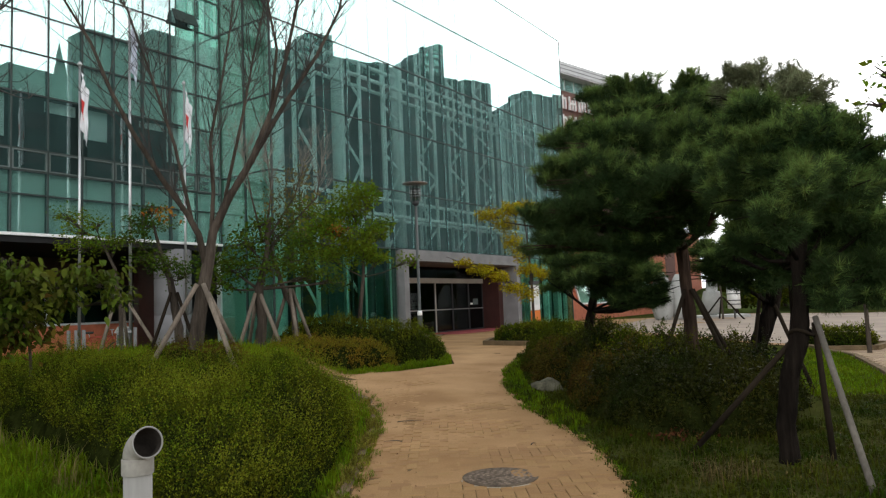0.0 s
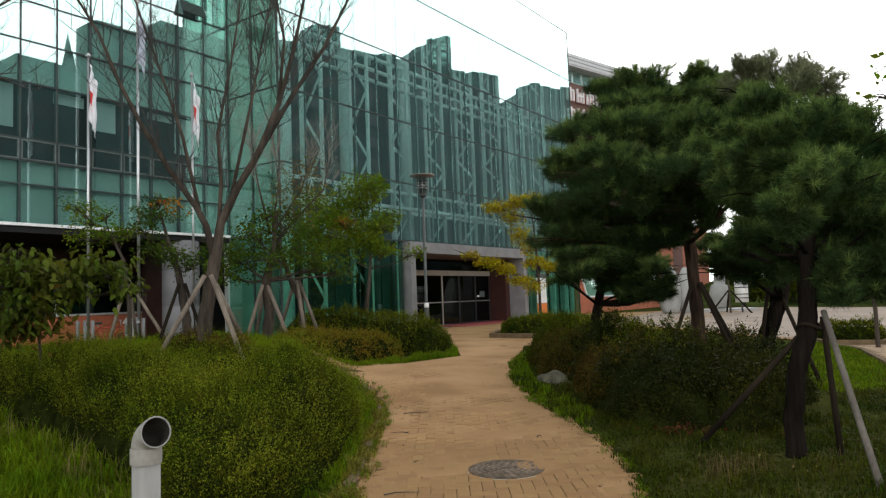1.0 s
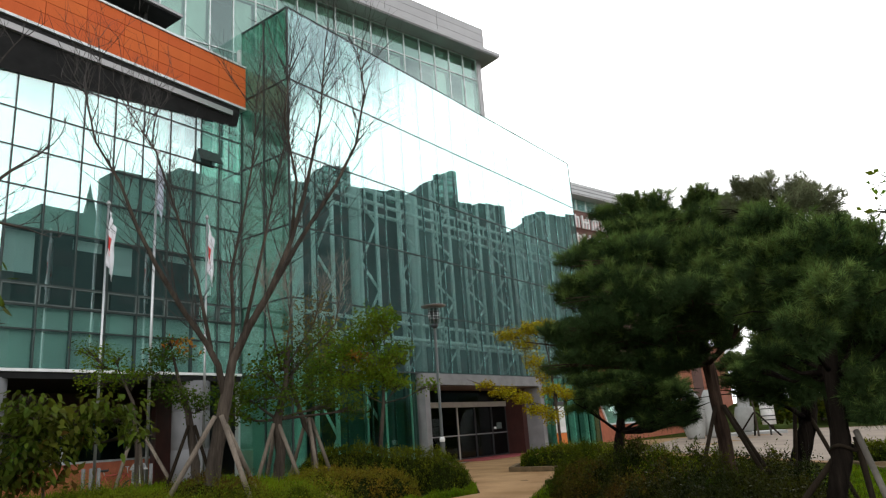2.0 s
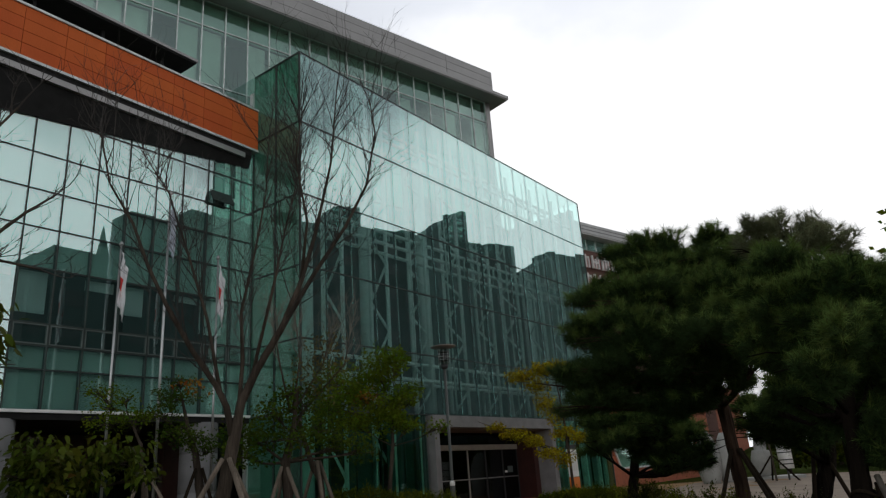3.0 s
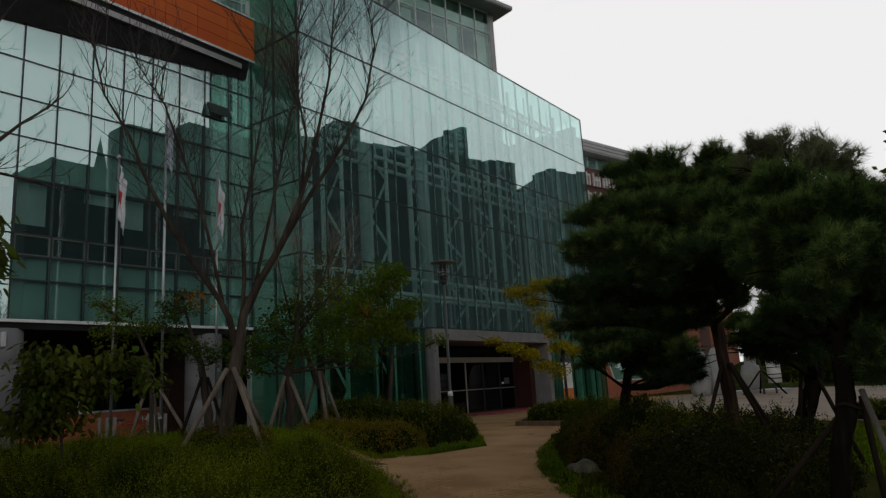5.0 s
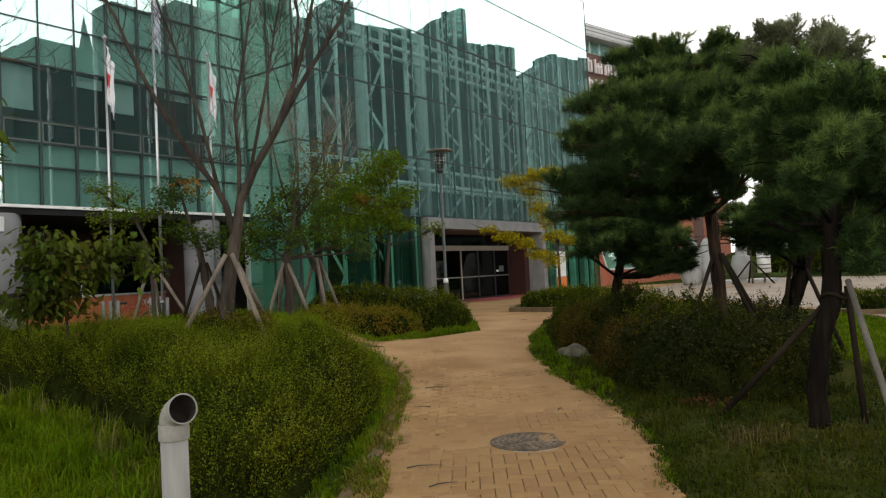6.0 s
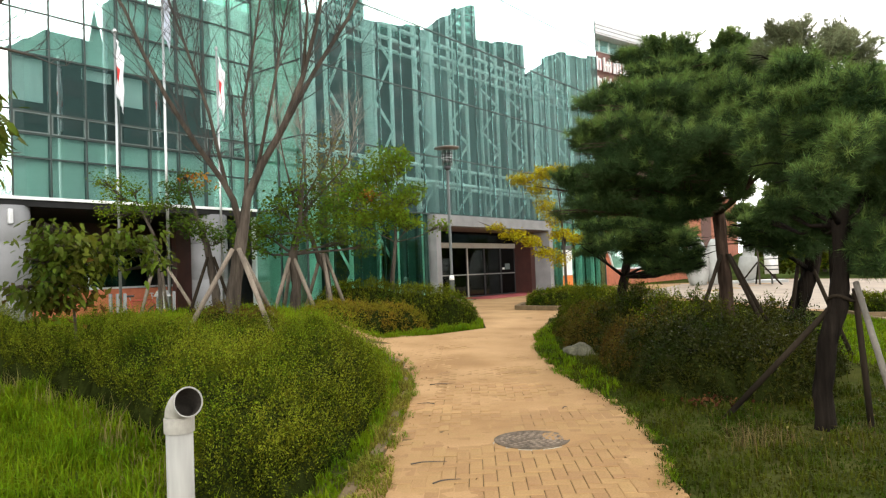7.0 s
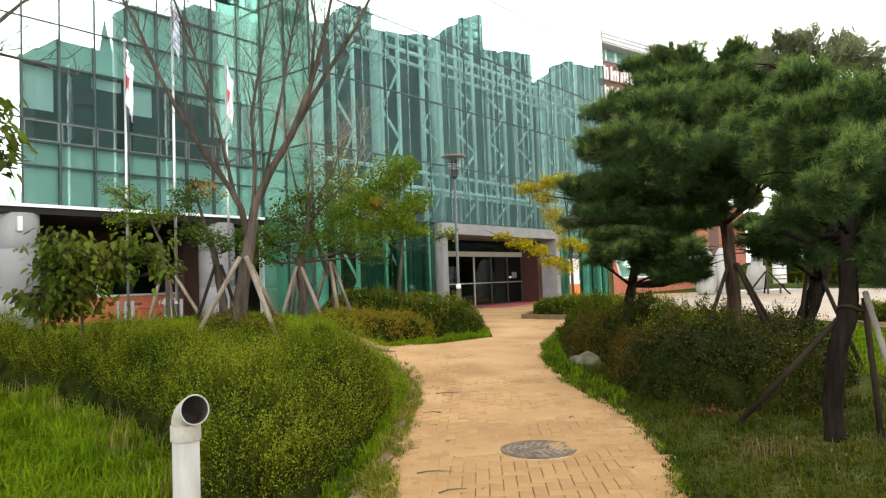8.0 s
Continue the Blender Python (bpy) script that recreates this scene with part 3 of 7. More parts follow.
part("notice", box((30.0, DW - 0.06, 1.50), (30.45, DW - 0.045, 1.80)), M_CASE, doors, "small pale notice")
part("notice", box((29.75, DW - 0.06, 1.50), (29.95, DW - 0.045, 1.60)), M_WHITE, doors, "small white notice")
tagged(part("doormat", box((25.2, 17.0, 0.24), (31.0, 19.2, 0.255)), mat("red_mat", (0.22, 0.03, 0.03), 0.95)), "dark red doormat lying before the doors", "doormat")
bpy.data.objects["doormat"].matrix_world = FACADE
part("lobby_floor", box((CAN0, AW, 0.0), (CAN1, AW + 6.5, 0.215)), M_CONC, porch)
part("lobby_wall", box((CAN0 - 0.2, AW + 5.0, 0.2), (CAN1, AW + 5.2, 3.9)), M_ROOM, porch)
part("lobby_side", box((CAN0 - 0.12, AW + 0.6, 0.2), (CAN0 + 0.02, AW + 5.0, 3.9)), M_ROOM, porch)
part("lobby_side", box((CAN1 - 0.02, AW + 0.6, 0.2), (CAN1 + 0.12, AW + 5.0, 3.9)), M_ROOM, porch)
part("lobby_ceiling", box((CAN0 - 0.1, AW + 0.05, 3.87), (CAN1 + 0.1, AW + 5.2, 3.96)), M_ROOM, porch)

# notice board beside the porch
nb = empty("notice_board", FACADE @ pose(32.95, 17.35, 0.2), "white notice board on an orange base", "notice board")
part("base", box((-0.45, -0.06, 0), (0.45, 0.06, 0.85), 0.01), M_BOARD_O, nb, "orange base panel")
part("panel", box((-0.45, -0.05, 0.87), (0.45, 0.05, 2.2), 0.01), M_WHITE, nb)
part("cap", box((-0.48, -0.08, 2.2), (0.48, 0.08, 2.42), 0.01), M_DARK, nb, "dark cap")
for k in range(3):
    part("sheet", box((-0.36 + 0.26 * k, -0.062, 1.15), (-0.14 + 0.26 * k, -0.053, 1.95)), M_BLIND, nb)

# office wing
OW = 20.45
OUS = [15.5 - 0.985 * k for k in range(26)][::-1]
OZ = [3.98, 5.07, 5.73, 6.35, 7.95, 9.15, 10.3, 11.45, 12.7, 14.2]
wing = empty("office_wing", FACADE, "green glazed office wing raised on round concrete columns", "building")
pane_grid(wing, OUS, OZ, OW, M_GLASS, wobble=0.0009)
for u in OUS:
    part("mullion", box((u - 0.02, OW - 0.03, OZ[0]), (u + 0.02, OW + 0.12, OZ[-1])), M_MULL, wing)
for z in OZ[1:-1]:
    part("transom", box((OUS[0], OW - 0.03, z - 0.02), (OUS[-1], OW + 0.10, z + 0.02)), M_MULL, wing)
for z0, z1, u1 in ((3.98, 5.72, OUS[-1]), (7.97, 11.44, OUS[-1]), (11.46, 14.2, 12.5)):
    part("spandrel", box((OUS[0], OW + 0.14, z0), (u1, OW + 0.2, z1)), M_SPANDREL, wing, "green spandrel behind the glass")
for u in (12.7, 13.4, 14.1, 14.8, 15.3):
    part("inner_post", box((u, OW + 0.7, 11.46), (u + 0.12, OW + 0.82, 14.0)), M_STEEL_W, wing, "white post behind the glass")
for z in (12.2, 13.1):
    part("inner_rail", box((12.6, OW + 0.83, z), (15.4, OW + 0.93, z + 0.12)), M_STEEL_W, wing, "white rail behind the glass")
part("inner_back", box((12.5, OW + 1.9, 11.46), (15.45, OW + 2.0, 14.1)), M_MID, wing)
vent_sash = part("tilted_sash", box((-0.46, -0.02, -0.5), (0.46, 0.02, 0.0), 0.008), M_MULL, wing, "dark opening vent sash")
vent_sash.matrix_local = pose(14.02, OW - 0.07, 11.95, -24, 0, 0)
for i, (a, b) in enumerate(zip(OUS, OUS[1:])):
    drop = (0.62, 0.30, 0.9, 1.5, 0.2, 1.2)[i % 6]
    if i % 3:
        part("blind", box((a + 0.05, OW + 0.3, 7.9 - drop), (b - 0.05, OW + 0.32, 7.92)), M_BLIND, wing)
    if a > 7:
        win = part("casement", box((a + 0.03, OW - 0.05, 5.76), (b - 0.03, OW - 0.015, 5.79)), M_CASE, wing, "dull metal opening casement")
        for lo, hi in (((a + 0.03, OW - 0.05, 6.29), (b - 0.03, OW - 0.015, 6.32)), ((a + 0.03, OW - 0.05, 5.76), (a + 0.06, OW - 0.015, 6.32)), ((b - 0.06, OW - 0.05, 5.76), (b - 0.03, OW - 0.015, 6.32))):
            part("frame_bar", box(lo, hi), M_CASE, win)
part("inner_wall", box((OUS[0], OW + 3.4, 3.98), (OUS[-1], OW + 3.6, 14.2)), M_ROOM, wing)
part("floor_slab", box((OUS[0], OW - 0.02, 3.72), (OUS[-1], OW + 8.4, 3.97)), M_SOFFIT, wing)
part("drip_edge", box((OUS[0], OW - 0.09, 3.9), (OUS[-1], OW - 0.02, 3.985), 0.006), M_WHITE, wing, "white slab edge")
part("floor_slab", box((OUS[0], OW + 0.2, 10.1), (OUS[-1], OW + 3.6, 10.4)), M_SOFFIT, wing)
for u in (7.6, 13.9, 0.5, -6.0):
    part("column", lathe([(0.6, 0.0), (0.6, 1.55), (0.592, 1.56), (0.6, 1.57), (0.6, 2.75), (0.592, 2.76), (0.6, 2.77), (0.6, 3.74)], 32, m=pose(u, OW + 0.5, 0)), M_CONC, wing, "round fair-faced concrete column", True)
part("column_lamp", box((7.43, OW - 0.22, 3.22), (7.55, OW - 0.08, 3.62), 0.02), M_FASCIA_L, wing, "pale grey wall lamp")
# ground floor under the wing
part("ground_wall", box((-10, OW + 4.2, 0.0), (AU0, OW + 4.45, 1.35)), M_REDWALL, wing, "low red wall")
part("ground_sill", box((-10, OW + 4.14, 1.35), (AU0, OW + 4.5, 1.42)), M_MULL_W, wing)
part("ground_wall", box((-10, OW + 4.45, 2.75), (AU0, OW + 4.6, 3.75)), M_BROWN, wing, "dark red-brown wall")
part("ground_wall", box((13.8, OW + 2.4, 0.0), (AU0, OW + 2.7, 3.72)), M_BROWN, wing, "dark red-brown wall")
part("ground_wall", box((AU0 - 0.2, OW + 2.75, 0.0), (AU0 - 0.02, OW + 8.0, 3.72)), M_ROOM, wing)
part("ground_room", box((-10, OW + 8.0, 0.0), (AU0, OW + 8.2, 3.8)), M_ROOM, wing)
for k in range(9):
    a = -6 + k * 2.2
    part("ground_window", box((a + 0.05, OW + 4.36, 1.42), (a + 2.15, OW + 4.39, 2.75)), M_GLASS_TEAL, wing)
    # backing added behind the pane to paint its teal reflection
    part("reflection_backing", box((a + 0.08, OW + 4.62, 1.45), (a + 2.12, OW + 4.66, 2.74)), M_WIN_BACK, wing)
    part("window_post", box((a - 0.04, OW + 4.3, 1.42), (a + 0.04, OW + 4.42, 2.75)), M_MULL_W, wing)

# terracotta band with its soffit
band = empty("terracotta_band", FACADE, "orange terracotta-clad projecting band over the glazing", "facade band")
BL, BR = (0.5, 19.75), (15.5, 20.18)
bdir = math.atan2(BR[1] - BL[1], BR[0] - BL[0])
bm_ = FACADE @ Matrix.Translation((BL[0], BL[1], 0)) @ Matrix.Rotation(bdir, 4, "Z")
band.matrix_world = bm_
blen = math.hypot(BR[0] - BL[0], BR[1] - BL[1])
part("core", box((-8, 0.05, 14.02), (blen, 0.8, 15.78)), M_SOFFIT, band)
tile = box_mesh("tile", (0.006, 0, 0.006), (1.244, 0.045, 0.414), M_ORANGE, 0.006)
for i in range(int((blen + 8) / 1.25) + 1):
    for j in range(4):
        x0 = blen - 1.25 * (i + 1)
        shared("tile", tile, band, pose(x0, 0, 14.1 + 0.42 * j))
part("cap", box((-8, -0.05, 15.78), (blen, 0.9, 15.86)), M_MULL_W, band, "pale metal coping")
part("drip", box((-8, -0.03, 14.0), (blen, 0.3, 14.09)), M_MULL_W, band, "pale metal drip edge")
wedge = []
for x in (-8.0, blen - 0.25):
    zi = 12.43 + 0.1 * (BL[0] + x - 6.44)
    wi = OW - 0.06 - (BL[1] + (BR[1] - BL[1]) * x / blen)
    wedge += [(x, 0.06, 14.0), (x, 0.06, 13.78), (x, wi, zi), (x, wi, 14.0)]
mesh_obj("soffit", wedge, [(0, 1, 2, 3), (7, 6, 5, 4), (0, 4, 5, 1), (1, 5, 6, 2), (2, 6, 7, 3), (3, 7, 4, 0)], M_SOFFIT, band, "dark sloping soffit")
part("gutter", box((-8, 0.0, 13.6), (blen - 0.6, 0.14, 13.8)), M_METAL, band, "grey metal gutter")
# canopy slab above the band
part("eave", box((-8, -0.1, 16.62), (blen - 2.9, 1.6, 16.72)), M_METAL, band, "thin grey eave")
part("eave_soffit", box((-8, -0.06, 16.55), (blen - 2.95, 1.6, 16.618)), M_SOFFIT, band, "dark eave underside")
for k in range(7):
    part("post", box((blen - 4.0 - 2.2 * k, 0.5, 15.86), (blen - 3.9 - 2.2 * k, 0.6, 16.55)), M_DARK, band)

# upper block, turned a little away from the facade line
UR, UL = (34.02, 21.14), (21.42, 24.14)
udir = math.atan2(UL[1] - UR[1], UL[0] - UR[0]) + math.pi
top = empty("upper_block", FACADE @ Matrix.Translation((UR[0], UR[1], 0)) @ Matrix.Rotation(udir, 4, "Z"), "set-back upper storeys with pale mullions and a metal fascia", "building")
ULEN = 46.0
TUS = [-ULEN + 1.15 * k for k in range(41)]
TUS = [u for u in TUS if u < -0.3] + [0.0]
TZ = [13.5, 15.6, 17.6, 19.7, 22.85, 24.3]
pane_grid(top, TUS, TZ, 0.0, M_GLASS_UP, wobble=0.0012)
for u in TUS:
    part("mullion", box((u - 0.028, -0.06, TZ[0]), (u + 0.028, 0.08, TZ[-1])), M_MULL_W, top)
for z in TZ[1:]:
    part("transom", box((-ULEN, -0.05, z - 0.025), (0, 0.06, z + 0.025)), M_MULL_W, top)
for i, (a, b) in enumerate(zip(TUS, TUS[1:])):
    if RNG.random() < 0.75:
        part("blind", box((a + 0.08, 0.3, 19.7 + RNG.uniform(0, 0.8)), (b - 0.08, 0.32, 22.8)), M_BLIND, top)
part("head_panel", box((-ULEN, 0.3, 22.95), (-0.1, 0.36, 24.28)), M_SPANDREL, top, "grey-green panel behind the top panes")
part("end_post", box((0, -0.1, 13.5), (0.35, 6, 24.4)), M_METAL, top, "grey metal end wall")
part("eave", box((-ULEN, -1.1, 24.35), (1.15, 6, 24.6), 0.02), M_METAL, top, "projecting grey metal eave")
part("soffit", box((-ULEN, -1.05, 24.302), (1.1, 6, 24.348)), M_METAL, top)
for k in range(12):
    for z0, z1 in ((24.62, 25.18), (25.2, 25.72), (25.74, 26.2)):
        part("fascia_panel", box((-ULEN + 3.85 * k, -0.75, z0), (min(-ULEN + 3.85 * k + 3.82, 0.15), -0.65, z1)), M_METAL, top)
part("parapet", box((-ULEN, -0.64, 24.6), (0.1, 6, 26.15)), M_METAL, top)
part("inner_wall", box((-ULEN, 3.0, 13.5), (0, 3.2, 24.3)), M_INNER, top)

# far wing with the sign, turned away from the hall
FARM = Matrix.Translation((9.1, 49.2, 0)) @ Matrix.Rotation(radians(90 - 49), 4, "Z")
far = empty("far_wing", FARM, "far wing with a pale metal roof edge over a glazed strip", "building")
part("wall", box((-2.5, 0.6, 0.0), (15, 1.0, 17.0)), M_FARWALL, far)
part("roof_edge", box((-2.5, -0.35, 17.95), (15, 4, 18.75), 0.02), M_FASCIA_L, far)
for z in (18.2, 18.47):
    part("roof_line", box((-2.5, -0.375, z), (15, -0.345, z + 0.03)), M_DULL, far)
part("soffit", box((-2.5, -0.3, 17.86), (15, 4, 17.945)), M_FASCIA_L, far)
# white backing added: the bright sky mirrored in the strip is painted here
part("panel", box((-2.4, 0.58, 17.005), (15, 0.66, 17.855)), M_WHITE, far, "white backing added as the sky's reflection in the glazed strip")
pane_grid(far, [-2.2 + 1.1 * k for k in range(16)], [17.0, 17.85], 0.5, M_GLASS)
for k in range(16):
    part("mullion", box((1.1 * k - 2.23, 0.42, 17.0), (1.1 * k - 2.17, 0.58, 17.85)), M_MULL_W, far)
sign = empty("roof_sign", FARM, "large white rooftop sign with red-edged strokes", "sign")
for row, zc in enumerate((16.05, 14.6)):
    for k in range(7):
        x0 = -0.9 + k * 1.15
        for a in range(3):
            part("bar", box((x0 + 0.34 * a, 0.30, zc - 0.5), (x0 + 0.34 * a + 0.13, 0.44, zc + 0.5 - 0.25 * ((k + a) % 2))), M_WHITE, sign)
            part("edge", box((x0 + 0.34 * a + 0.13, 0.32, zc - 0.5), (x0 + 0.34 * a + 0.18, 0.5, zc + 0.5 - 0.25 * ((k + a) % 2))), M_RED, sign, "red edge")
        part("bar", box((x0, 0.295, zc - 0.08 + 0.3 * (k % 2)), (x0 + 0.8, 0.43, zc + 0.06 + 0.3 * (k % 2))), M_WHITE, sign)

# low red wall with a slanting window, right of the hall
annex = empty("red_annex", FACADE @ pose(39.3, 18.4, 0.12), "orange-red rendered annex with a slanted window", "building")
part("wall", box((0, 0, 0), (16, 0.4, 1.1)), M_REDWALL, annex)
part("wall", box((0, 0.02, 1.1), (1.2, 0.4, 4.2)), M_REDWALL, annex)
part("wall", box((0, 0.02, 3.4), (16, 0.4, 5.2)), M_REDWALL, annex)
part("sill", box((1.6, -0.05, 1.1), (16, 0.3, 1.2)), M_WHITE, annex)
part("glazing", box((0.9, 0.2, 1.2), (16, 0.23, 3.4)), M_GLASS_SIDE, annex)
v_, f_ = tube([(0.4, -0.02, 3.3), (1.7, -0.02, 1.15)], [0.07, 0.07], 4)
mesh_obj("slanted_frame", v_, f_, M_WHITE, annex)
v_ = [(0, y, z) for y in (0.01, 0.3) for z in (1.1, 3.4)] + [(1.7, y, 1.1) for y in (0.01, 0.3)] + [(0.3, y, 3.4) for y in (0.01, 0.3)]
mesh_obj("gable", v_, [(0, 4, 6, 1), (2, 3, 7, 5), (4, 5, 7, 6)], M_REDWALL, annex)
part("back_wall", box((0, 4, 0), (16, 4.3, 5.2)), M_ROOM, annex)
part("spandrel", box((0.9, 0.3, 1.2), (15.5, 0.33, 3.4)), M_SPANDREL, annex, "green panel behind the glass")
part("wall", box((16.2, 0, 0), (30.2, 0.5, 7.2)), M_REDWALL, annex)
part("end_wall", box((15.6, 0.42, 0), (15.9, 4.3, 5.2)), M_ROOM, annex)
part("ceiling_slab", box((0, 0.42, 5.0), (15.9, 4.3, 5.2)), M_ROOM, annex)
part("coping", box((16.1, -0.1, 7.2), (30.3, 0.6, 7.35)), M_FASCIA_L, annex)

# ---- buildings across the street, seen in the glass ----
def tower(u0, u1, h0, h1, label):
    """A block whose roof may climb from one end to the other."""
    w0, w1 = -28.5, -25.0
    ob = empty("apartment_building", FACADE, label, "building", "blocks across the street")
    v = [(u, w, z) for u, h in ((u0, h0), (u1, h1)) for w in (w0, w1) for z in (0, h)]
    mesh_obj("wall", v, [(0, 2, 3, 1), (4, 5, 7, 6), (0, 1, 5, 4), (2, 6, 7, 3), (1, 3, 7, 5), (0, 4, 6, 2)], M_FAR, ob)
    v = [(u, w, h + z) for u, h in ((u0, h0), (u1, h1)) for w in (w0, w1) for z in (0.003, 0.35)]
    mesh_obj("parapet", v, [(0, 2, 3, 1), (4, 5, 7, 6), (0, 1, 5, 4), (2, 6, 7, 3), (1, 3, 7, 5), (0, 4, 6, 2)], M_FAR, ob)
    q = []
    n = max(1, int((u1 - u0) / 3.2))
    for i in range(n):
        for j in range(int(min(h0, h1) / 3)):
            a, z = u0 + (i + 0.2) * (u1 - u0) / n, 1 + 3 * j
            b = min(a + 2.0, u1 - 0.2)
            q.append([(a, w1 + 0.04, z), (b, w1 + 0.04, z), (b, w1 + 0.04, z + 1.5), (a, w1 + 0.04, z + 1.5)])
    soup("window_band", q, M_FAR_WIN, ob, kind="stuff")
    return ob


BLOCKS = [(25.6, 27.3, 23.2, 23.2), (27.3, 33.0, 24.4, 24.4), (34.5, 41.5, 29.7, 29.9), (41.5, 53, 32.0, 32.2), (53, 57, 31.8, 32.4), (57, 59.6, 32.6, 35.4), (59.6, 63.4, 35.6, 36.8), (63.4, 71.2, 33.6, 34.4), (71.2, 78.6, 34.8, 35.7),
          (78.6, 82.9, 36.4, 39.3), (82.9, 87.0, 39.5, 40.3), (87.0, 88.2, 42.2, 42.2), (88.2, 95.0, 37.0, 38.0), (95.0, 102.2, 38.6, 39.3), (102.2, 106.5, 34.0, 35.0), (106.5, 111.4, 35.6, 37.9), (111.4, 115.8, 38.0, 40.2), (115.8, 140, 41.2, 45.0)]
church = empty("steeple", FACADE, "slim green steeple across the street", "building")
part("shaft", box((32.2, -27.0, 0), (33.2, -26.0, 25.0)), M_FAR, church)
mesh_obj("spire", [(32.2, -27.0, 25.0), (33.2, -27.0, 25.0), (33.2, -26.0, 25.0), (32.2, -26.0, 25.0), (32.7, -26.5, 28.6)], [(0, 1, 4), (1, 2, 4), (2, 3, 4), (3, 0, 4)], M_FAR, church)
for row in BLOCKS:
    tower(*row, "grey-green apartment block across the street")


# ---- ground, path, plaza ----
def sheet(name, xs, ys, material, lift=0.0, keep=None):
    X, Y = np.meshgrid(xs, ys, indexing="ij")
    Z = ground_z(X, Y) + lift
    v = np.stack([X, Y, Z], -1).reshape(-1, 3)
    n, k = len(xs), len(ys)
    f = [(i * k + j, (i + 1) * k + j, (i + 1) * k + j + 1, i * k + j + 1) for i in range(n - 1) for j in range(k - 1)]
    return mesh_obj(name, v, f, material, smooth_faces=True)


far_x = [-4000, -1500, -500, -200, -80, -40]
xs = np.array(far_x + list(np.arange(-24, 24.1, 0.4)) + [-a for a in far_x[::-1]])
ys = np.array(far_x + list(np.arange(-24, 44.1, 0.4)) + [60, 100, 200, 500, 1500, 4000])
ground = tagged(sheet("ground", xs, ys, M_SOIL), "turf and bare soil of the gardens and beyond", "ground", kind="structure")

PATH_L = [(-0.95, -24.0), (-0.9, -3.0), (-0.9, 2.0), (-0.86, 4.9), (-0.8, 6.2), (-0.82, 8.8), (-1.1, 10.6), (-1.9, 12.6), (-2.7, 13.9), (-4.2, 15.2)]
PATH_R = [(1.22, -24.0), (1.2, -3.0), (1.2, 2.0), (1.27, 4.7), (1.43, 5.8), (1.48, 6.9), (1.35, 8.3), (1.12, 9.7), (1.0, 11.9), (1.13, 14.2), (1.7, 16.6)]
path_poly = PATH_L + [(-4.7, 14.9), (-1.9, 13.55), (-1.1, 14.05), (0.2, 15.55), (0.12, 18.0), (-0.15, 20.8), (-1.4, 25.0), (-3.0, 27.0)] \
    + [tuple(B(21.5, 17.6, 0))[:2], tuple(B(40, 17.6, 0))[:2], (20, 44), (40, 40), (40, 20), (14, 17.0), (9.6, 19.0), (7.5, 24.0), (5.3, 26.0), (4.6, 21.0), (2.4, 20.2), (1.8, 16.6)] + PATH_R[::-1][1:]


def flat_poly(name, poly, lift, step, material, label, category):
    """A paved area: a fine sheet cut to an outline, lying on the ground."""
    px, py = np.array([p[0] for p in poly]), np.array([p[1] for p in poly])
    bm = bmesh.new()
    face = bm.faces.new([bm.verts.new((x, y, 0)) for x, y in poly])
    for axis, lo, hi in ((0, px.min(), px.max()), (1, py.min(), py.max())):
        c = lo + step
        while c < hi:
            co = (c, 0, 0) if axis == 0 else (0, c, 0)
            no = (1, 0, 0) if axis == 0 else (0, 1, 0)
            bmesh.ops.bisect_plane(bm, geom=bm.verts[:] + bm.edges[:] + bm.faces[:], plane_co=co, plane_no=no)
            c += step
    for v in bm.verts:
        v.co.z = gz(v.co.x, v.co.y) + lift
    if face.is_valid and sum(f.normal.z for f in bm.faces) < 0:
        bmesh.ops.reverse_faces(bm, faces=bm.faces[:])
    return tagged(part(name, bm, material), label, category, kind="structure")


path = flat_poly("path", path_poly, 0.0195, 0.8, M_JOINT, "sandy brick-paved garden path and forecourt", "path")
plaza_poly = [(-4.7, 14.9), (-2.9, 14.0), (-1.95, 12.9), (1.05, 12.9), (1.13, 14.2), (1.8, 16.6), (2.4, 20.2), (4.6, 21.0), (5.3, 26.0), (7.5, 24.0), (9.6, 19.0), (14, 17.0), (40, 20), (40, 40), (20, 44)] \
    + [tuple(B(40, 17.6, 0))[:2], tuple(B(21.5, 17.6, 0))[:2], (-3.0, 27.0), (-1.4, 25.0), (-0.15, 20.8), (0.12, 18.0), (0.2, 15.55), (-1.1, 14.05), (-1.9, 13.55), (-4.6, 15.2)]
side_poly = [(9.6, 18.9), (9.2, 15.62), (7.75, 12.16), (6.65, 9.86), (6.3, 8.5), (6.6, 5.0), (7.5, -4.0), (8.5, -24.0), (40, -24.0), (40, 19.9), (14, 16.9)]
far_square = flat_poly("far_square", [(6.3, 27.5), (8.2, 24.2), (9.9, 19.3), (14, 17.3), (39.5, 20.2), (39.5, 39.8), (20, 43.5), (12, 41), (8.5, 34)], 0.034, 1.6, M_SQUARE, "pale paved square beyond the garden", "pavement")
side_plaza = flat_poly("side_plaza", side_poly, 0.014, 0.8, M_JOINT_L, "pale brick-paved square beside the garden", "pavement")
path_back = flat_poly("path_back", [(-0.95, -24.0), (-0.9, -2.36), (1.2, -2.36), (1.22, -24.0)], 0.027, 0.8, M_SAND, "sandy garden path running on", "path")
plaza = flat_poly("plaza", plaza_poly, 0.026, 0.8, M_SAND, "pale sandy forecourt paving before the entrance", "pavement")


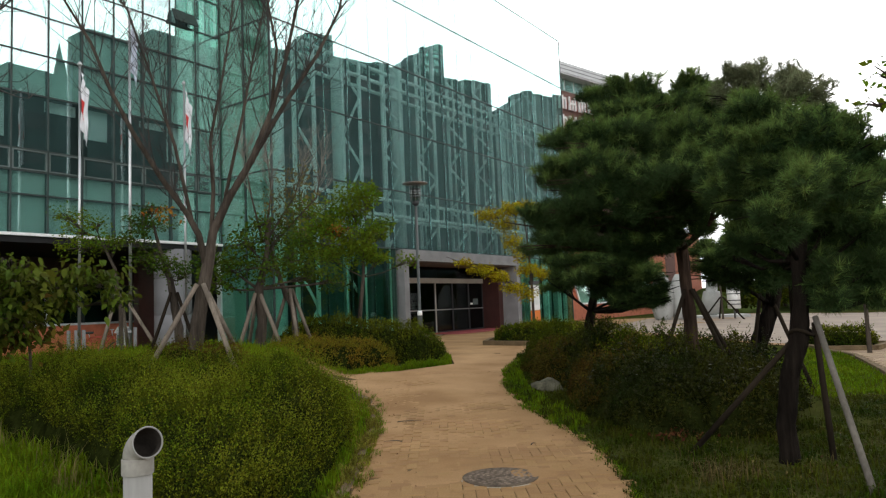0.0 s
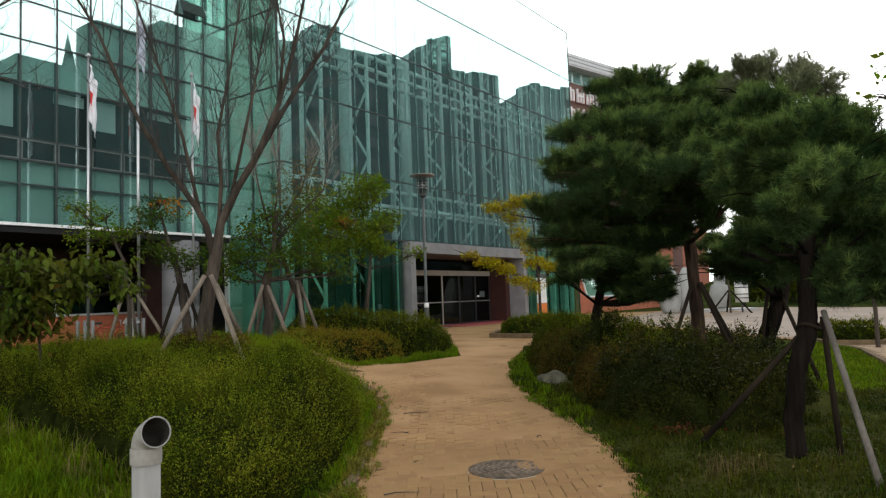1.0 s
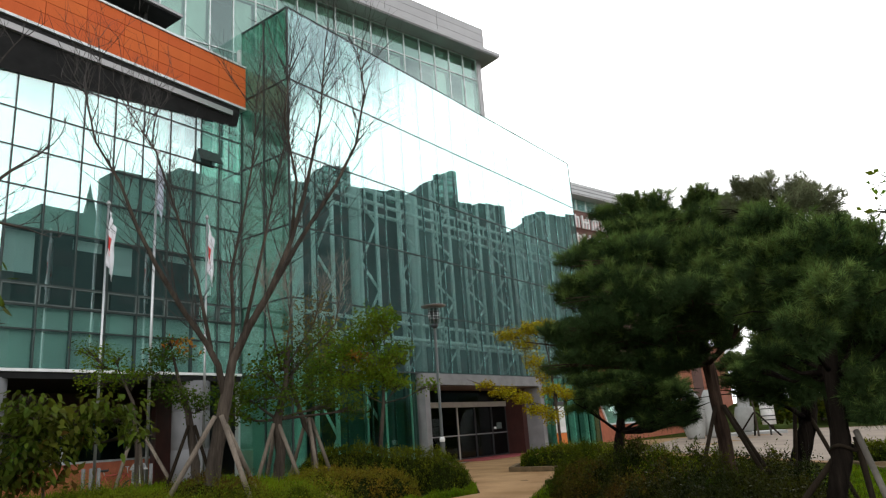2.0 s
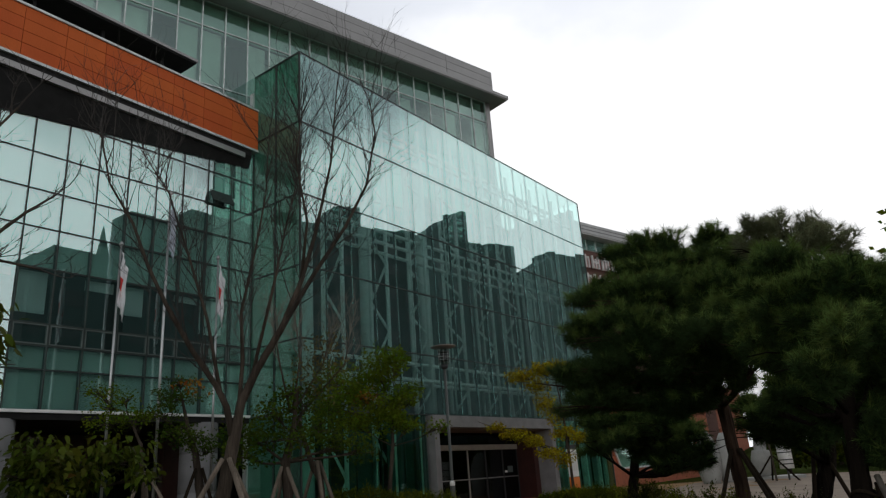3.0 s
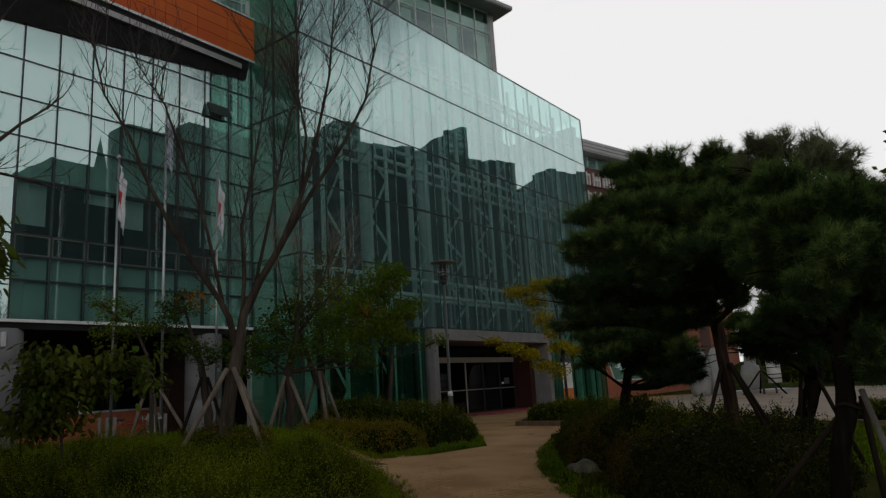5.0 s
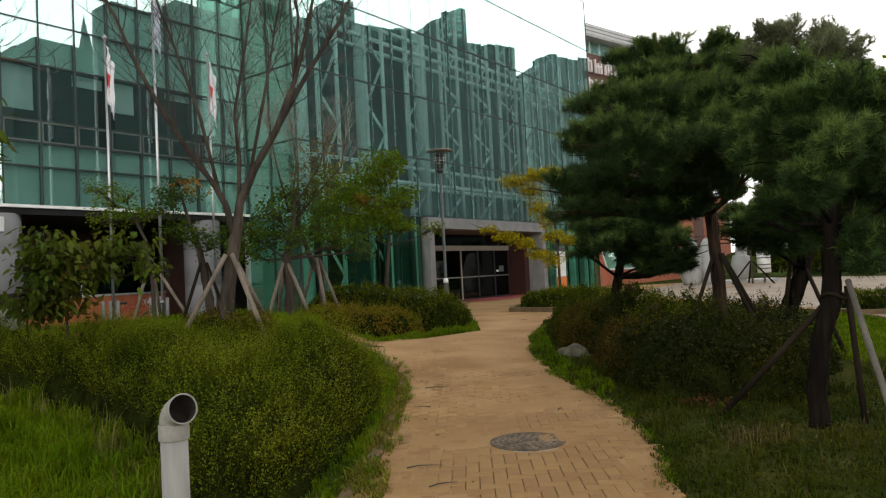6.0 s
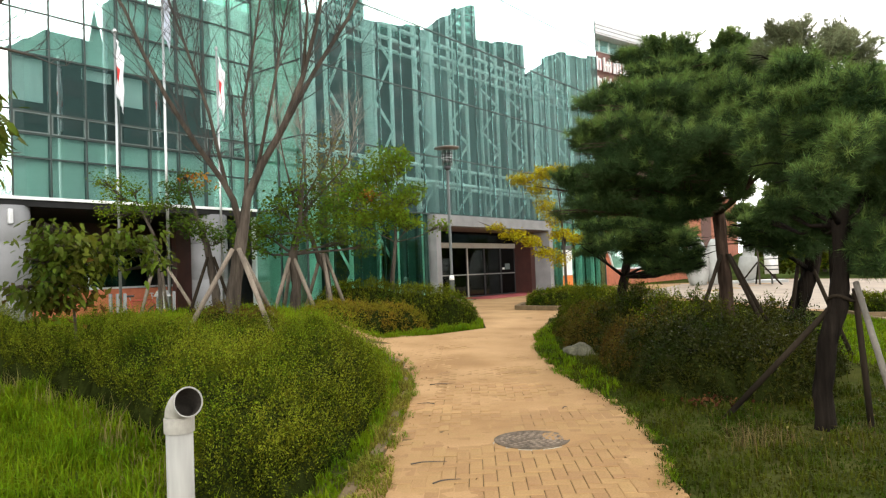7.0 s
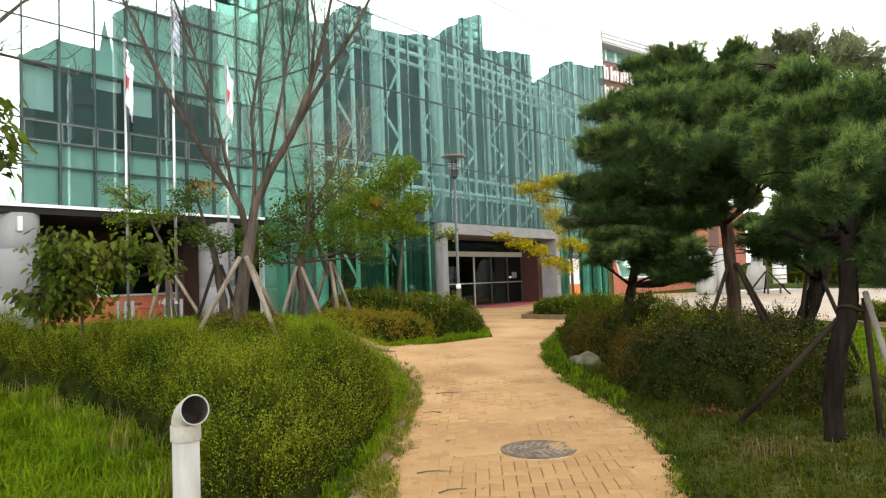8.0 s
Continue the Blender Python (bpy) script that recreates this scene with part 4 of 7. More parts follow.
# ---- pavers, sand and kerbs ----
def paving():
    """Herringbone pavers on a bed of joints; the nearest three hundred are pieces of their own."""
    near = box_mesh("paver", (0.003, 0.003, -0.05), (0.197, 0.097, 0.0), M_PAVER, 0.003)
    strip = [q for q in PATH_L ] + PATH_R[::-1]
    cells = []
    for row in range(-45, 125):
        for col in range(-40, 60):
            m = (col - row) % 4
            x, y = 0.1 * col, 2.4 + 0.1 * row
            if m == 0:
                cells.append((x, y, 0))
            elif m == 3:
                cells.append((x + 0.1, y, 90))
    cx = np.array([c[0] + (0.1 if not c[2] else -0.05) for c in cells])
    cy = np.array([c[1] + (0.05 if not c[2] else 0.1) for c in cells])
    ok = in_poly(cx, cy, strip) & (cy > -2.0) & (cy < 14.0)
    order = sorted(np.nonzero(ok)[0], key=lambda i: abs(cy[i] - 5.9))
    rest = []
    bed = bpy.data.objects["path"]
    for n, i in enumerate(order):
        x, y, turn = cells[i]
        z = gz(cx[i], cy[i]) + 0.026 + RNG.normal(0, 0.0012)
        m = pose(x, y, z, RNG.normal(0, 0.35), RNG.normal(0, 0.35), turn)
        if n < 300:
            shared("paver", near, bed, m)
        else:
            rest.append(m)
    bm = bmesh.new()
    for m in rest:
        add_box(bm, (0.003, 0.003, -0.03), (0.197, 0.097, 0.0), m)
    ob = part("joined_pavers", bm, M_PAVER_J, bed)
    ob["kind"] = "stuff"
    # drifted sand over the pavers
    step = 0.06
    gx, gy = np.arange(-3.0, 2.2, step), np.arange(-2.4, 14.2, step)
    X, Y = np.meshgrid(gx, gy, indexing="ij")
    x, y = X.ravel(), Y.ravel()
    d = edge_dist(x, y, strip)
    cover = -0.0012 + 0.0035 * lumps(x, y, 1.9, 51) + 0.0016 * lumps(x, y, 0.5, 52) + 0.0008 * lumps(x, y, 0.17, 53)
    cover += 0.0045 * smooth(8.2, 11.5, y) + 0.004 * (1 - smooth(0.05, 0.5, d)) + (0.0095 + 0.004 * lumps(x, y, 0.16, 55)) * np.exp(-((x - 0.68) / 0.26) ** 2 - ((y - 6.12) / 0.26) ** 2)
    cover -= 0.0045 * np.exp(-((x - 0.1) / 1.0) ** 2 - ((y - 5.2) / 0.7) ** 2)
    cover = np.where(cover < 0, cover * 2.4 - 0.0012, cover)
    outside = ~in_poly(x, y, strip)
    z = ground_z(x, y) + 0.0262 + cover - np.where(outside, 0.02 + 0.5 * d + 0.01 * lumps(x, y, 0.4, 54), 0)
    ins = in_poly(x, y, strip).reshape(X.shape)
    k = len(gy)
    f = [(i * k + j, (i + 1) * k + j, (i + 1) * k + j + 1, i * k + j + 1) for i in range(len(gx) - 1) for j in range(k - 1) if ins[i:i + 2, j:j + 2].any()]
    s = mesh_obj("sand_drift", np.stack([x, y, z], -1), f, M_SAND, None, "", True)
    tagged(s, "thin sand drifted over the brick paving", "sand", kind="stuff")


paving()


def kerb(name, pts, label, w=0.12, h=0.1, closed=False):
    """A run of kerb stones, each about a metre long."""
    ob = empty(name, label=label, category="kerb")
    ob["kind"] = "structure"
    P = [Vector((x, y, 0)) for x, y in pts]
    if closed:
        P.append(P[0])
    for a, b in zip(P, P[1:]):
        n = max(1, round((b - a).length))
        for i in range(n):
            p, q = a.lerp(b, i / n), a.lerp(b, (i + 1) / n)
            ang = math.atan2(q.y - p.y, q.x - p.x)
            L = (q - p).length
            st = part("kerb_stone", box((0.004, -w / 2, -0.1), (L - 0.004, w / 2, h), 0.008), M_KERB, ob)
            st.matrix_local = Matrix.Translation((p.x, p.y, gz(p.x, p.y) + 0.02)) @ Matrix.Rotation(ang, 4, "Z")
    return ob


kerb("path_kerb", [(x - 0.06, y) for x, y in PATH_L if y <= 12.7], "weathered concrete kerb of the path", 0.1, 0.012)
kerb("bed_kerb", [(1.25, 21.7), (2.4, 20.55), (4.4, 21.4), (5.2, 23.2), (3.6, 24.7), (1.6, 23.6)], "granite kerb round a hedge bed", 0.14, 0.14, True)


def square_pavers():
    """Pale pavers in running bond on the near edge of the square."""
    r = np.random.default_rng(58)
    rows, cols = np.meshgrid(np.arange(60, 190), np.arange(24, 60), indexing="ij")
    x, y = (cols * 0.2 + 0.1 * (rows % 2)).ravel(), (rows * 0.1).ravel()
    ok = in_poly(x + 0.1, y + 0.05, side_poly) & (edge_dist(x + 0.1, y + 0.05, side_poly) > 0.06) & (x < 11.5)
    bm = bmesh.new()
    for a, b in zip(x[ok], y[ok]):
        add_box(bm, (0.005, 0.005, -0.01), (0.195, 0.095, 0.014 + r.normal(0, 0.001)), Matrix.Translation((a, b, gz(a, b) + 0.014)))
    part("joined_pavers", bm, M_PAVER_L, bpy.data.objects["side_plaza"])["kind"] = "stuff"


square_pavers()
kerb("square_kerb", [(9.5, 18.6), (9.1, 15.6), (7.66, 12.2), (6.56, 9.9), (6.2, 8.5)], "granite kerb along the paved square", 0.12, 0.05)
kerb("bed_kerb", [(9.2, 17.2), (10.3, 16.75), (11.4, 17.9), (10.7, 19.2), (9.4, 18.9)], "granite kerb round a hedge bed", 0.14, 0.12, True)


# ---- plants ----
def hedge(name, poly, height, material, label, category, density=900, leaf=0.035, edge=0.35, rough=0.06, seed=1, core=M_CORE_SHADE, young=None, shoots=0.0, stem=0.12, sway=0.10, bare=0.0):
    """A shrub bank over an outline: a near-black core painted as inner shade, a coat of leaves, and upright leafy
    shoots.
    """
    poly = round_poly(poly)
    r = np.random.default_rng(seed)
    px, py = np.array([p[0] for p in poly]), np.array([p[1] for p in poly])

    def low(x, y):
        return slope_z(x, y) + 0.3 * mound_z(x, y)

    def top_z(x, y):
        k = np.clip(edge_dist(x, y, poly) / edge, 0, 1)
        prof = (1 - (1 - k) ** 2.4) ** (1 / 2.4)
        return np.maximum(low(x, y) + height * prof * (1 + sway * lumps(x, y, 1.5, seed)) + rough * prof * (lumps(x, y, 0.5, seed + 1) + 0.6 * lumps(x, y, 0.2, seed + 2)), ground_z(x, y) + 0.03)

    thing = empty(name, label=label, category=category)
    step = 0.12
    gx, gy = np.arange(px.min() - step, px.max() + 2 * step, step), np.arange(py.min() - step, py.max() + 2 * step, step)
    X, Y = np.meshgrid(gx, gy, indexing="ij")
    fx, fy = X.ravel(), Y.ravel()
    ins = in_poly(fx, fy, poly)
    base = ground_z(fx, fy)
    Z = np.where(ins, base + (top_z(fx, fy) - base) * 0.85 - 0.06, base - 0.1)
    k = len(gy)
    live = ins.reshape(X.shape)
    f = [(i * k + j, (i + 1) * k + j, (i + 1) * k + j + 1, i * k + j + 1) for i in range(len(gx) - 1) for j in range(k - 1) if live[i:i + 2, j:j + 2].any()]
    mesh_obj("shade_core", np.stack([fx, fy, Z], -1), f, core, thing, "near-black sheet painted as the shade inside", True)

    def scatter(n):
        """Points spread evenly over the sloping surface, with its outward direction."""
        x, y = r.uniform(px.min(), px.max(), n), r.uniform(py.min(), py.max(), n)
        ok = in_poly(x, y, poly)
        x, y = x[ok], y[ok]
        z, e = top_z(x, y), 0.03
        nx, ny = (top_z(x - e, y) - top_z(x + e, y)) / (2 * e), (top_z(x, y - e) - top_z(x, y + e)) / (2 * e)
        steep = np.sqrt(1 + np.minimum(nx ** 2 + ny ** 2, 36))
        rep = np.floor(steep * 1.0 + r.uniform(0, 1, len(x))).astype(int)
        i = np.repeat(np.arange(len(x)), rep)
        x, y = x[i] + r.normal(0, 0.012, len(i)), y[i] + r.normal(0, 0.012, len(i))
        g = unit(np.stack([nx[i], ny[i], np.ones(len(i))], -1))
        z = top_z(x, y) * np.where(in_poly(x, y, poly), 1, 0) + ground_z(x, y) * np.where(in_poly(x, y, poly), 0, 1)
        p1 = np.stack([x, y, z], -1)
        # low flank leaves left out, so the painted core shows as a shadow band
        if bare:
            up = (z - ground_z(x, y)) / height
            ok = up > bare * smooth(1.7, 2.6, -x) * (0.85 + 0.3 * lumps(x, y, 0.5, seed + 6))
            p1, g = p1[ok], g[ok]
        # the flanks, by height
        m = int(per * height * n / area * 1.5)
        seg, t, h = r.integers(0, len(px), m), r.uniform(0, 1, m), r.uniform(0.0, 0.97, m)
        tx, ty = np.roll(px, -1)[seg] - px[seg], np.roll(py, -1)[seg] - py[seg]
        ln = np.maximum(np.hypot(tx, ty), 1e-6)
        keep = r.uniform(0, 1, m) < ln / ln.max()
        ox, oy = ty / ln * turn, -tx / ln * turn
        dd = (1 - (1 - h ** 2.4) ** (1 / 2.4)) * edge
        x, y = px[seg] + t * tx - ox * dd, py[seg] + t * ty - oy * dd
        keep &= in_poly(x, y, poly) & (h > bare * smooth(1.7, 2.6, -x) * (1 + 0.3 * lumps(x, y, 0.5, seed + 6)))
        p2 = np.stack([x, y, ground_z(x, y) + (top_z(x, y) - ground_z(x, y)) * r.uniform(0.55, 1.0, m)], -1)[keep]
        g2 = unit(np.stack([ox, oy, 0.25 + h], -1))[keep]
        return np.concatenate([p1, p2]), np.concatenate([g, g2])

    per = sum(math.dist(a, b) for a, b in zip(poly, poly[1:] + poly[:1]))
    turn = 1 if sum(a[0] * b[1] - b[0] * a[1] for a, b in zip(poly, poly[1:] + poly[:1])) > 0 else -1
    area = (px.max() - px.min()) * (py.max() - py.min())
    p, g = scatter(int(area * density))
    open_ = lumps(p[:, 0] + 0.3 * p[:, 2], p[:, 1] + 0.5 * p[:, 2], 0.55, seed + 9) > -0.62 + 0.3 * r.normal(size=len(p))
    p, g = p[open_], g[open_]
    p = p - g * r.exponential(0.035, (len(p), 1)) + g * 0.01
    soup("leaves", leaves(p, leaf, g * 0.9, fold=0.08), material, thing, kind="stuff")
    if shoots:
        p, g = scatter(int(area * density * shoots))
        open_ = lumps(p[:, 0] + 0.3 * p[:, 2], p[:, 1] + 0.5 * p[:, 2], 0.55, seed + 9) > -0.42 + 0.3 * r.normal(size=len(p))
        p, g = p[open_], g[open_]
        n = len(p)
        d = unit(g * 0.55 + np.array([0, 0, 0.75]) + 0.28 * r.normal(size=(n, 3)))
        ln = stem * r.uniform(0.35, 1.35, (n, 1)) * (1 + 0.5 * lumps(p[:, 0], p[:, 1], 0.6, seed + 4))[:, None]
        m = 11
        t = np.linspace(-0.35, 1.0, m)[None, :, None]
        q = p[:, None] + d[:, None] * ln[:, None] * t + r.normal(0, 0.004, (n, m, 3))
        lv = leaves(q.reshape(-1, 3), leaf * 0.85, np.repeat(d, m, 0) * 0.9, 0.42, fold=0.08)
        tip = (np.broadcast_to(t, (n, m, 1)).reshape(-1) > 0.35)
        soup("shoot_leaf", lv[~tip], material, thing, kind="stuff")
        soup("young_leaf", lv[tip], young or material, thing, "lighter young leaves", kind="stuff")
    return thing


hedge("boxwood_hedge", [(-11, 11.0), (-6.1, 8.7), (-3.6, 6.9), (-2.25, 5.3), (-1.9, 4.3), (-1.35, 4.2), (-1.15, 5.6), (-1.05, 7.2), (-1.1, 8.5), (-1.7, 9.5), (-3.2, 9.8), (-5.2, 10.1), (-8.0, 11.5), (-11, 13.0)],
      0.66, M_HEDGE, "loosely clipped green hedge along the path", "hedge", density=1700, leaf=0.024, edge=0.5, seed=3, rough=0.09, young=M_HEDGE_T, shoots=0.26, stem=0.23, sway=0.2, bare=0.62)
hedge("azalea_bush", [(-3.9, 14.9), (-2.6, 14.1), (-1.55, 14.5), (-1.08, 15.1), (-1.1, 15.7), (-1.8, 16.1), (-3.6, 16.2)], 0.58, M_AZALEA,
      "low yellowing azalea bush beside the path", "bush", density=700, leaf=0.045, seed=5, rough=0.07, edge=0.75, shoots=0.12, stem=0.12)
hedge("azalea_bush", [(-5.0, 11.1), (-4.3, 10.7), (-3.3, 10.7), (-3.0, 11.4), (-3.6, 11.9), (-4.7, 11.9)], 0.66, M_RUST,
      "low brownish bush round the foot of a tree", "bush", density=700, leaf=0.04, seed=15, rough=0.05, edge=0.4, shoots=0.1)
hedge("rounded_hedge", [(-4.4, 17.0), (-1.6, 16.4), (-0.6, 15.95), (0.02, 16.55), (0.0, 17.8), (-1.2, 19.2), (-4.4, 19.8)], 1.06, M_HEDGE,
      "rounded green hedge in the island bed", "hedge", density=650, leaf=0.045, seed=6, edge=2.4, rough=0.05, young=M_HEDGE_T, shoots=0.1)
hedge("kerbed_hedge", [(1.5, 21.7), (2.4, 20.75), (4.2, 21.6), (5.0, 23.2), (3.6, 24.4), (1.8, 23.4)], 0.55, M_HEDGE, "low green hedge inside a granite kerb", "hedge", density=500, leaf=0.06, seed=8, young=M_HEDGE_T, shoots=0.08)


def bush(x, y, r, h, leaf, young, label, seed):
    """One loose round bush of its own size."""
    q = random.Random(seed)
    ring = [(x + r * q.uniform(0.8, 1.2) * math.cos(a), y + r * q.uniform(0.8, 1.2) * math.sin(a)) for a in (k * 2 * math.pi / 9 for k in range(9))]
    hedge("azalea_bush", ring, h, leaf, label, "bush", density=850, leaf=0.042, seed=seed, rough=0.13, edge=r * 0.95, young=young, shoots=0.15, stem=0.17, sway=0.3)


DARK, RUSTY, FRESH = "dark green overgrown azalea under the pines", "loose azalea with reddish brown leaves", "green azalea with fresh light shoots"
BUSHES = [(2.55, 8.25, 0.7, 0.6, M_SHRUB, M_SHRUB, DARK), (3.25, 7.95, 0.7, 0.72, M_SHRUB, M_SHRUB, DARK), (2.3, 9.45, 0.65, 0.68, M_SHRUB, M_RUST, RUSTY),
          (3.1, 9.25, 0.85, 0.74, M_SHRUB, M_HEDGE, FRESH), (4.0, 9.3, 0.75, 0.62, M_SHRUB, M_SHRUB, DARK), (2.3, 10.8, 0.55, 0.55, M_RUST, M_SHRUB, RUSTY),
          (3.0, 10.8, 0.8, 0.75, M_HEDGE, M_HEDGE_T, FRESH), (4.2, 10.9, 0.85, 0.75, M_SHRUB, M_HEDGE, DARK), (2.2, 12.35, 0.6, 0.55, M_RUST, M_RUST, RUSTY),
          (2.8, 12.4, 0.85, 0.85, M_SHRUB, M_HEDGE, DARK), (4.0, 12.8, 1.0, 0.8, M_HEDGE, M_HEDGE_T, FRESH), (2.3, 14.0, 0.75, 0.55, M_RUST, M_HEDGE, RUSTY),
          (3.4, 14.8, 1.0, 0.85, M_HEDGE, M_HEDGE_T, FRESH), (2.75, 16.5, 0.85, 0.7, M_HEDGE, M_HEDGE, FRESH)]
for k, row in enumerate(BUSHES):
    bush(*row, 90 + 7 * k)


def rough_trunk(pts, radii, seed):
    """A trunk with a flared foot, plates of bark and small swellings."""
    r = random.Random(seed)
    P, R = [], []
    n = len(pts) - 1
    for i in range(n):
        for k in range(8):
            t = k / 8
            P.append(Vector(pts[i]).lerp(Vector(pts[i + 1]), t))
            R.append((radii[i] * (1 - t) + radii[i + 1] * t) * r.uniform(0.975, 1.03))
    P.append(Vector(pts[-1]))
    R.append(radii[-1])
    R[0] *= 1.25
    R[1] *= 1.1
    v, f = tube(P, R, 18)
    for k, q in enumerate(v[:len(P) * 18]):
        c = P[k // 18]
        d = q - c
        v[k] = c + d * (1 + 0.16 * noise.noise(Vector((q.x * 14, q.y * 14, q.z * 5))))
    return v, f


def stem_tree(name, label, limbs, material, twig_mat, twigs, twig_len, twig_r, seed, category="tree", depth=2):
    """A trunk with limbs: (points, radii) lists, and fine twigs grown along the limbs."""
    r = random.Random(seed)
    thing = empty(name, label=label, category=category)
    v, f = [], []
    tips = []
    limbs[0][0][0] = (*limbs[0][0][0][:2], gz(*limbs[0][0][0][:2]) - 0.06)
    for k, (pts, radii) in enumerate(limbs):
        if k == 0:
            tv, tf = rough_trunk(pts, radii, seed)
            mesh_obj("trunk", tv, tf, material, thing, "", True)
        else:
            lv, lf = tube(pts, radii, 8)
            mesh_obj("limb", lv, lf, material, thing, "", True)

    def grow(p, d, length, rad, lev):
        pts, q, dd = [p], Vector(p), Vector(d)
        n = 4
        for _ in range(n):
            dd = (dd + Vector((r.uniform(-1, 1), r.uniform(-1, 1), r.uniform(-0.5, 0.9))) * 0.22).normalized()
            q = q + dd * length / n
            pts.append(Vector(q))
        tube(pts, [rad * (1 - 0.75 * i / n) for i in range(n + 1)], 4 if lev else 5, v, f)
        tips.append((pts[-1], dd))
        if lev < depth:
            for _ in range(3):
                i = r.randint(1, n)
                side = Vector((r.uniform(-1, 1), r.uniform(-1, 1), r.uniform(-0.2, 1))).normalized()
                grow(pts[i], (dd * 0.8 + side * 0.8).normalized(), length * r.uniform(0.4, 0.7), rad * 0.55, lev + 1)

    for pts, radii in [(q[len(q) // 2:], w[len(q) // 2:]) for q, w in limbs[:1] if len(q) > 8] + limbs[1:]:
        ps = [Vector(p) for p in pts]
        for _ in range(twigs):
            i = r.randint(min(1, len(ps) - 2), len(ps) - 2)
            a = ps[i].lerp(ps[i + 1], r.random())
            d = (ps[i + 1] - ps[i]).normalized()
            side = Vector((r.uniform(-1, 1), r.uniform(-1, 1), r.uniform(0.0, 0.8))).normalized()
            grow(a, (d * 0.9 + side * 0.8).normalized(), twig_len * r.uniform(0.5, 1.2), twig_r, 0)
        d = (ps[-1] - ps[-2]).normalized()
        grow(ps[-1], d, twig_len * 0.8, radii[-1], 0)
    ob = mesh_obj("twig_growth", v, f, twig_mat, thing, "bare twigs")
    ob["kind"] = "stuff"
    return thing, tips


def taper(n, a, b):
    return [a + (b - a) * i / (n - 1) for i in range(n)]


DEAD = [
    [(-4.06, 11.3, 0.75), (-3.98, 11.32, 1.37), (-3.9, 11.35, 1.88), (-3.82, 11.38, 2.35), (-3.74, 11.41, 2.87), (-3.49, 11.48, 3.44), (-3.11, 11.49, 4.05), (-2.76, 11.47, 4.85), (-2.49, 11.43, 5.71), (-2.18, 11.39, 7.04), (-2.02, 11.32, 8.63)],
    [(-3.83, 11.37, 2.2), (-3.95, 11.33, 2.82), (-4.08, 11.2, 3.14), (-4.37, 10.85, 3.7), (-4.66, 10.51, 4.35), (-4.9, 10.29, 4.96), (-5.1, 10.09, 5.64), (-5.38, 9.82, 6.23), (-5.49, 9.65, 6.99)],
    [(-4.02, 11.25, 3.0), (-4.28, 11.21, 4.28), (-4.7, 11.26, 5.54), (-5.05, 11.21, 6.61), (-5.55, 11.09, 7.45)],
    [(-3.78, 11.39, 2.6), (-3.79, 11.6, 3.57), (-3.89, 11.77, 4.49), (-3.73, 12.04, 5.77), (-3.6, 12.18, 6.86), (-3.58, 12.29, 8.22)],
    [(-2.76, 11.47, 4.85), (-2.6, 11.3, 5.9), (-2.75, 11.1, 7.0), (-2.6, 11.0, 8.0)],
    [(-3.2, 11.48, 3.9), (-2.66, 11.91, 5.07), (-2.1, 12.22, 6.08), (-1.69, 12.39, 6.98), (-1.49, 12.51, 8.13), (-1.61, 12.6, 9.16)],
    [(-3.6, 11.45, 3.2), (-3.33, 11.84, 4.98), (-3.18, 12.09, 6.18), (-2.95, 12.25, 7.4)]]
RAD = [[0.125, 0.112, 0.104, 0.09, 0.072, 0.062, 0.055, 0.043, 0.032, 0.02, 0.008]] + [taper(len(p), *q) for p, q in zip(DEAD[1:], [(0.062, 0.010), (0.034, 0.008), (0.042, 0.008), (0.03, 0.008), (0.05, 0.008), (0.034, 0.008)])]
stem_tree("bare_tree", "leafless forked tree held by wooden stakes on the lawn", list(zip(DEAD, RAD)), M_BARK, M_TWIG, 36, 1.25, 0.009, 4)


def stake_tripod(name, top_pt, feet, r=0.045, label="weathered round wooden tree stakes tied to a trunk", wood=M_STAKE):
    ob = empty(name, label=label, category="tree stake")
    for x, y in feet:
        a = Vector((x, y, gz(x, y) - 0.05))
        out_ = Vector((x - top_pt[0], y - top_pt[1], 0)).normalized()
        head = Vector(top_pt) + out_ * 0.11
        d = (head - a).normalized()
        rod("stake", a, head + d * 0.1, r, wood, ob, r2=r * 0.9)
    return ob


stake_tripod("tree_stakes", (-3.9, 11.25, 1.92), [(-4.55, 10.75), (-3.2, 10.8), (-3.45, 11.95)], 0.042)


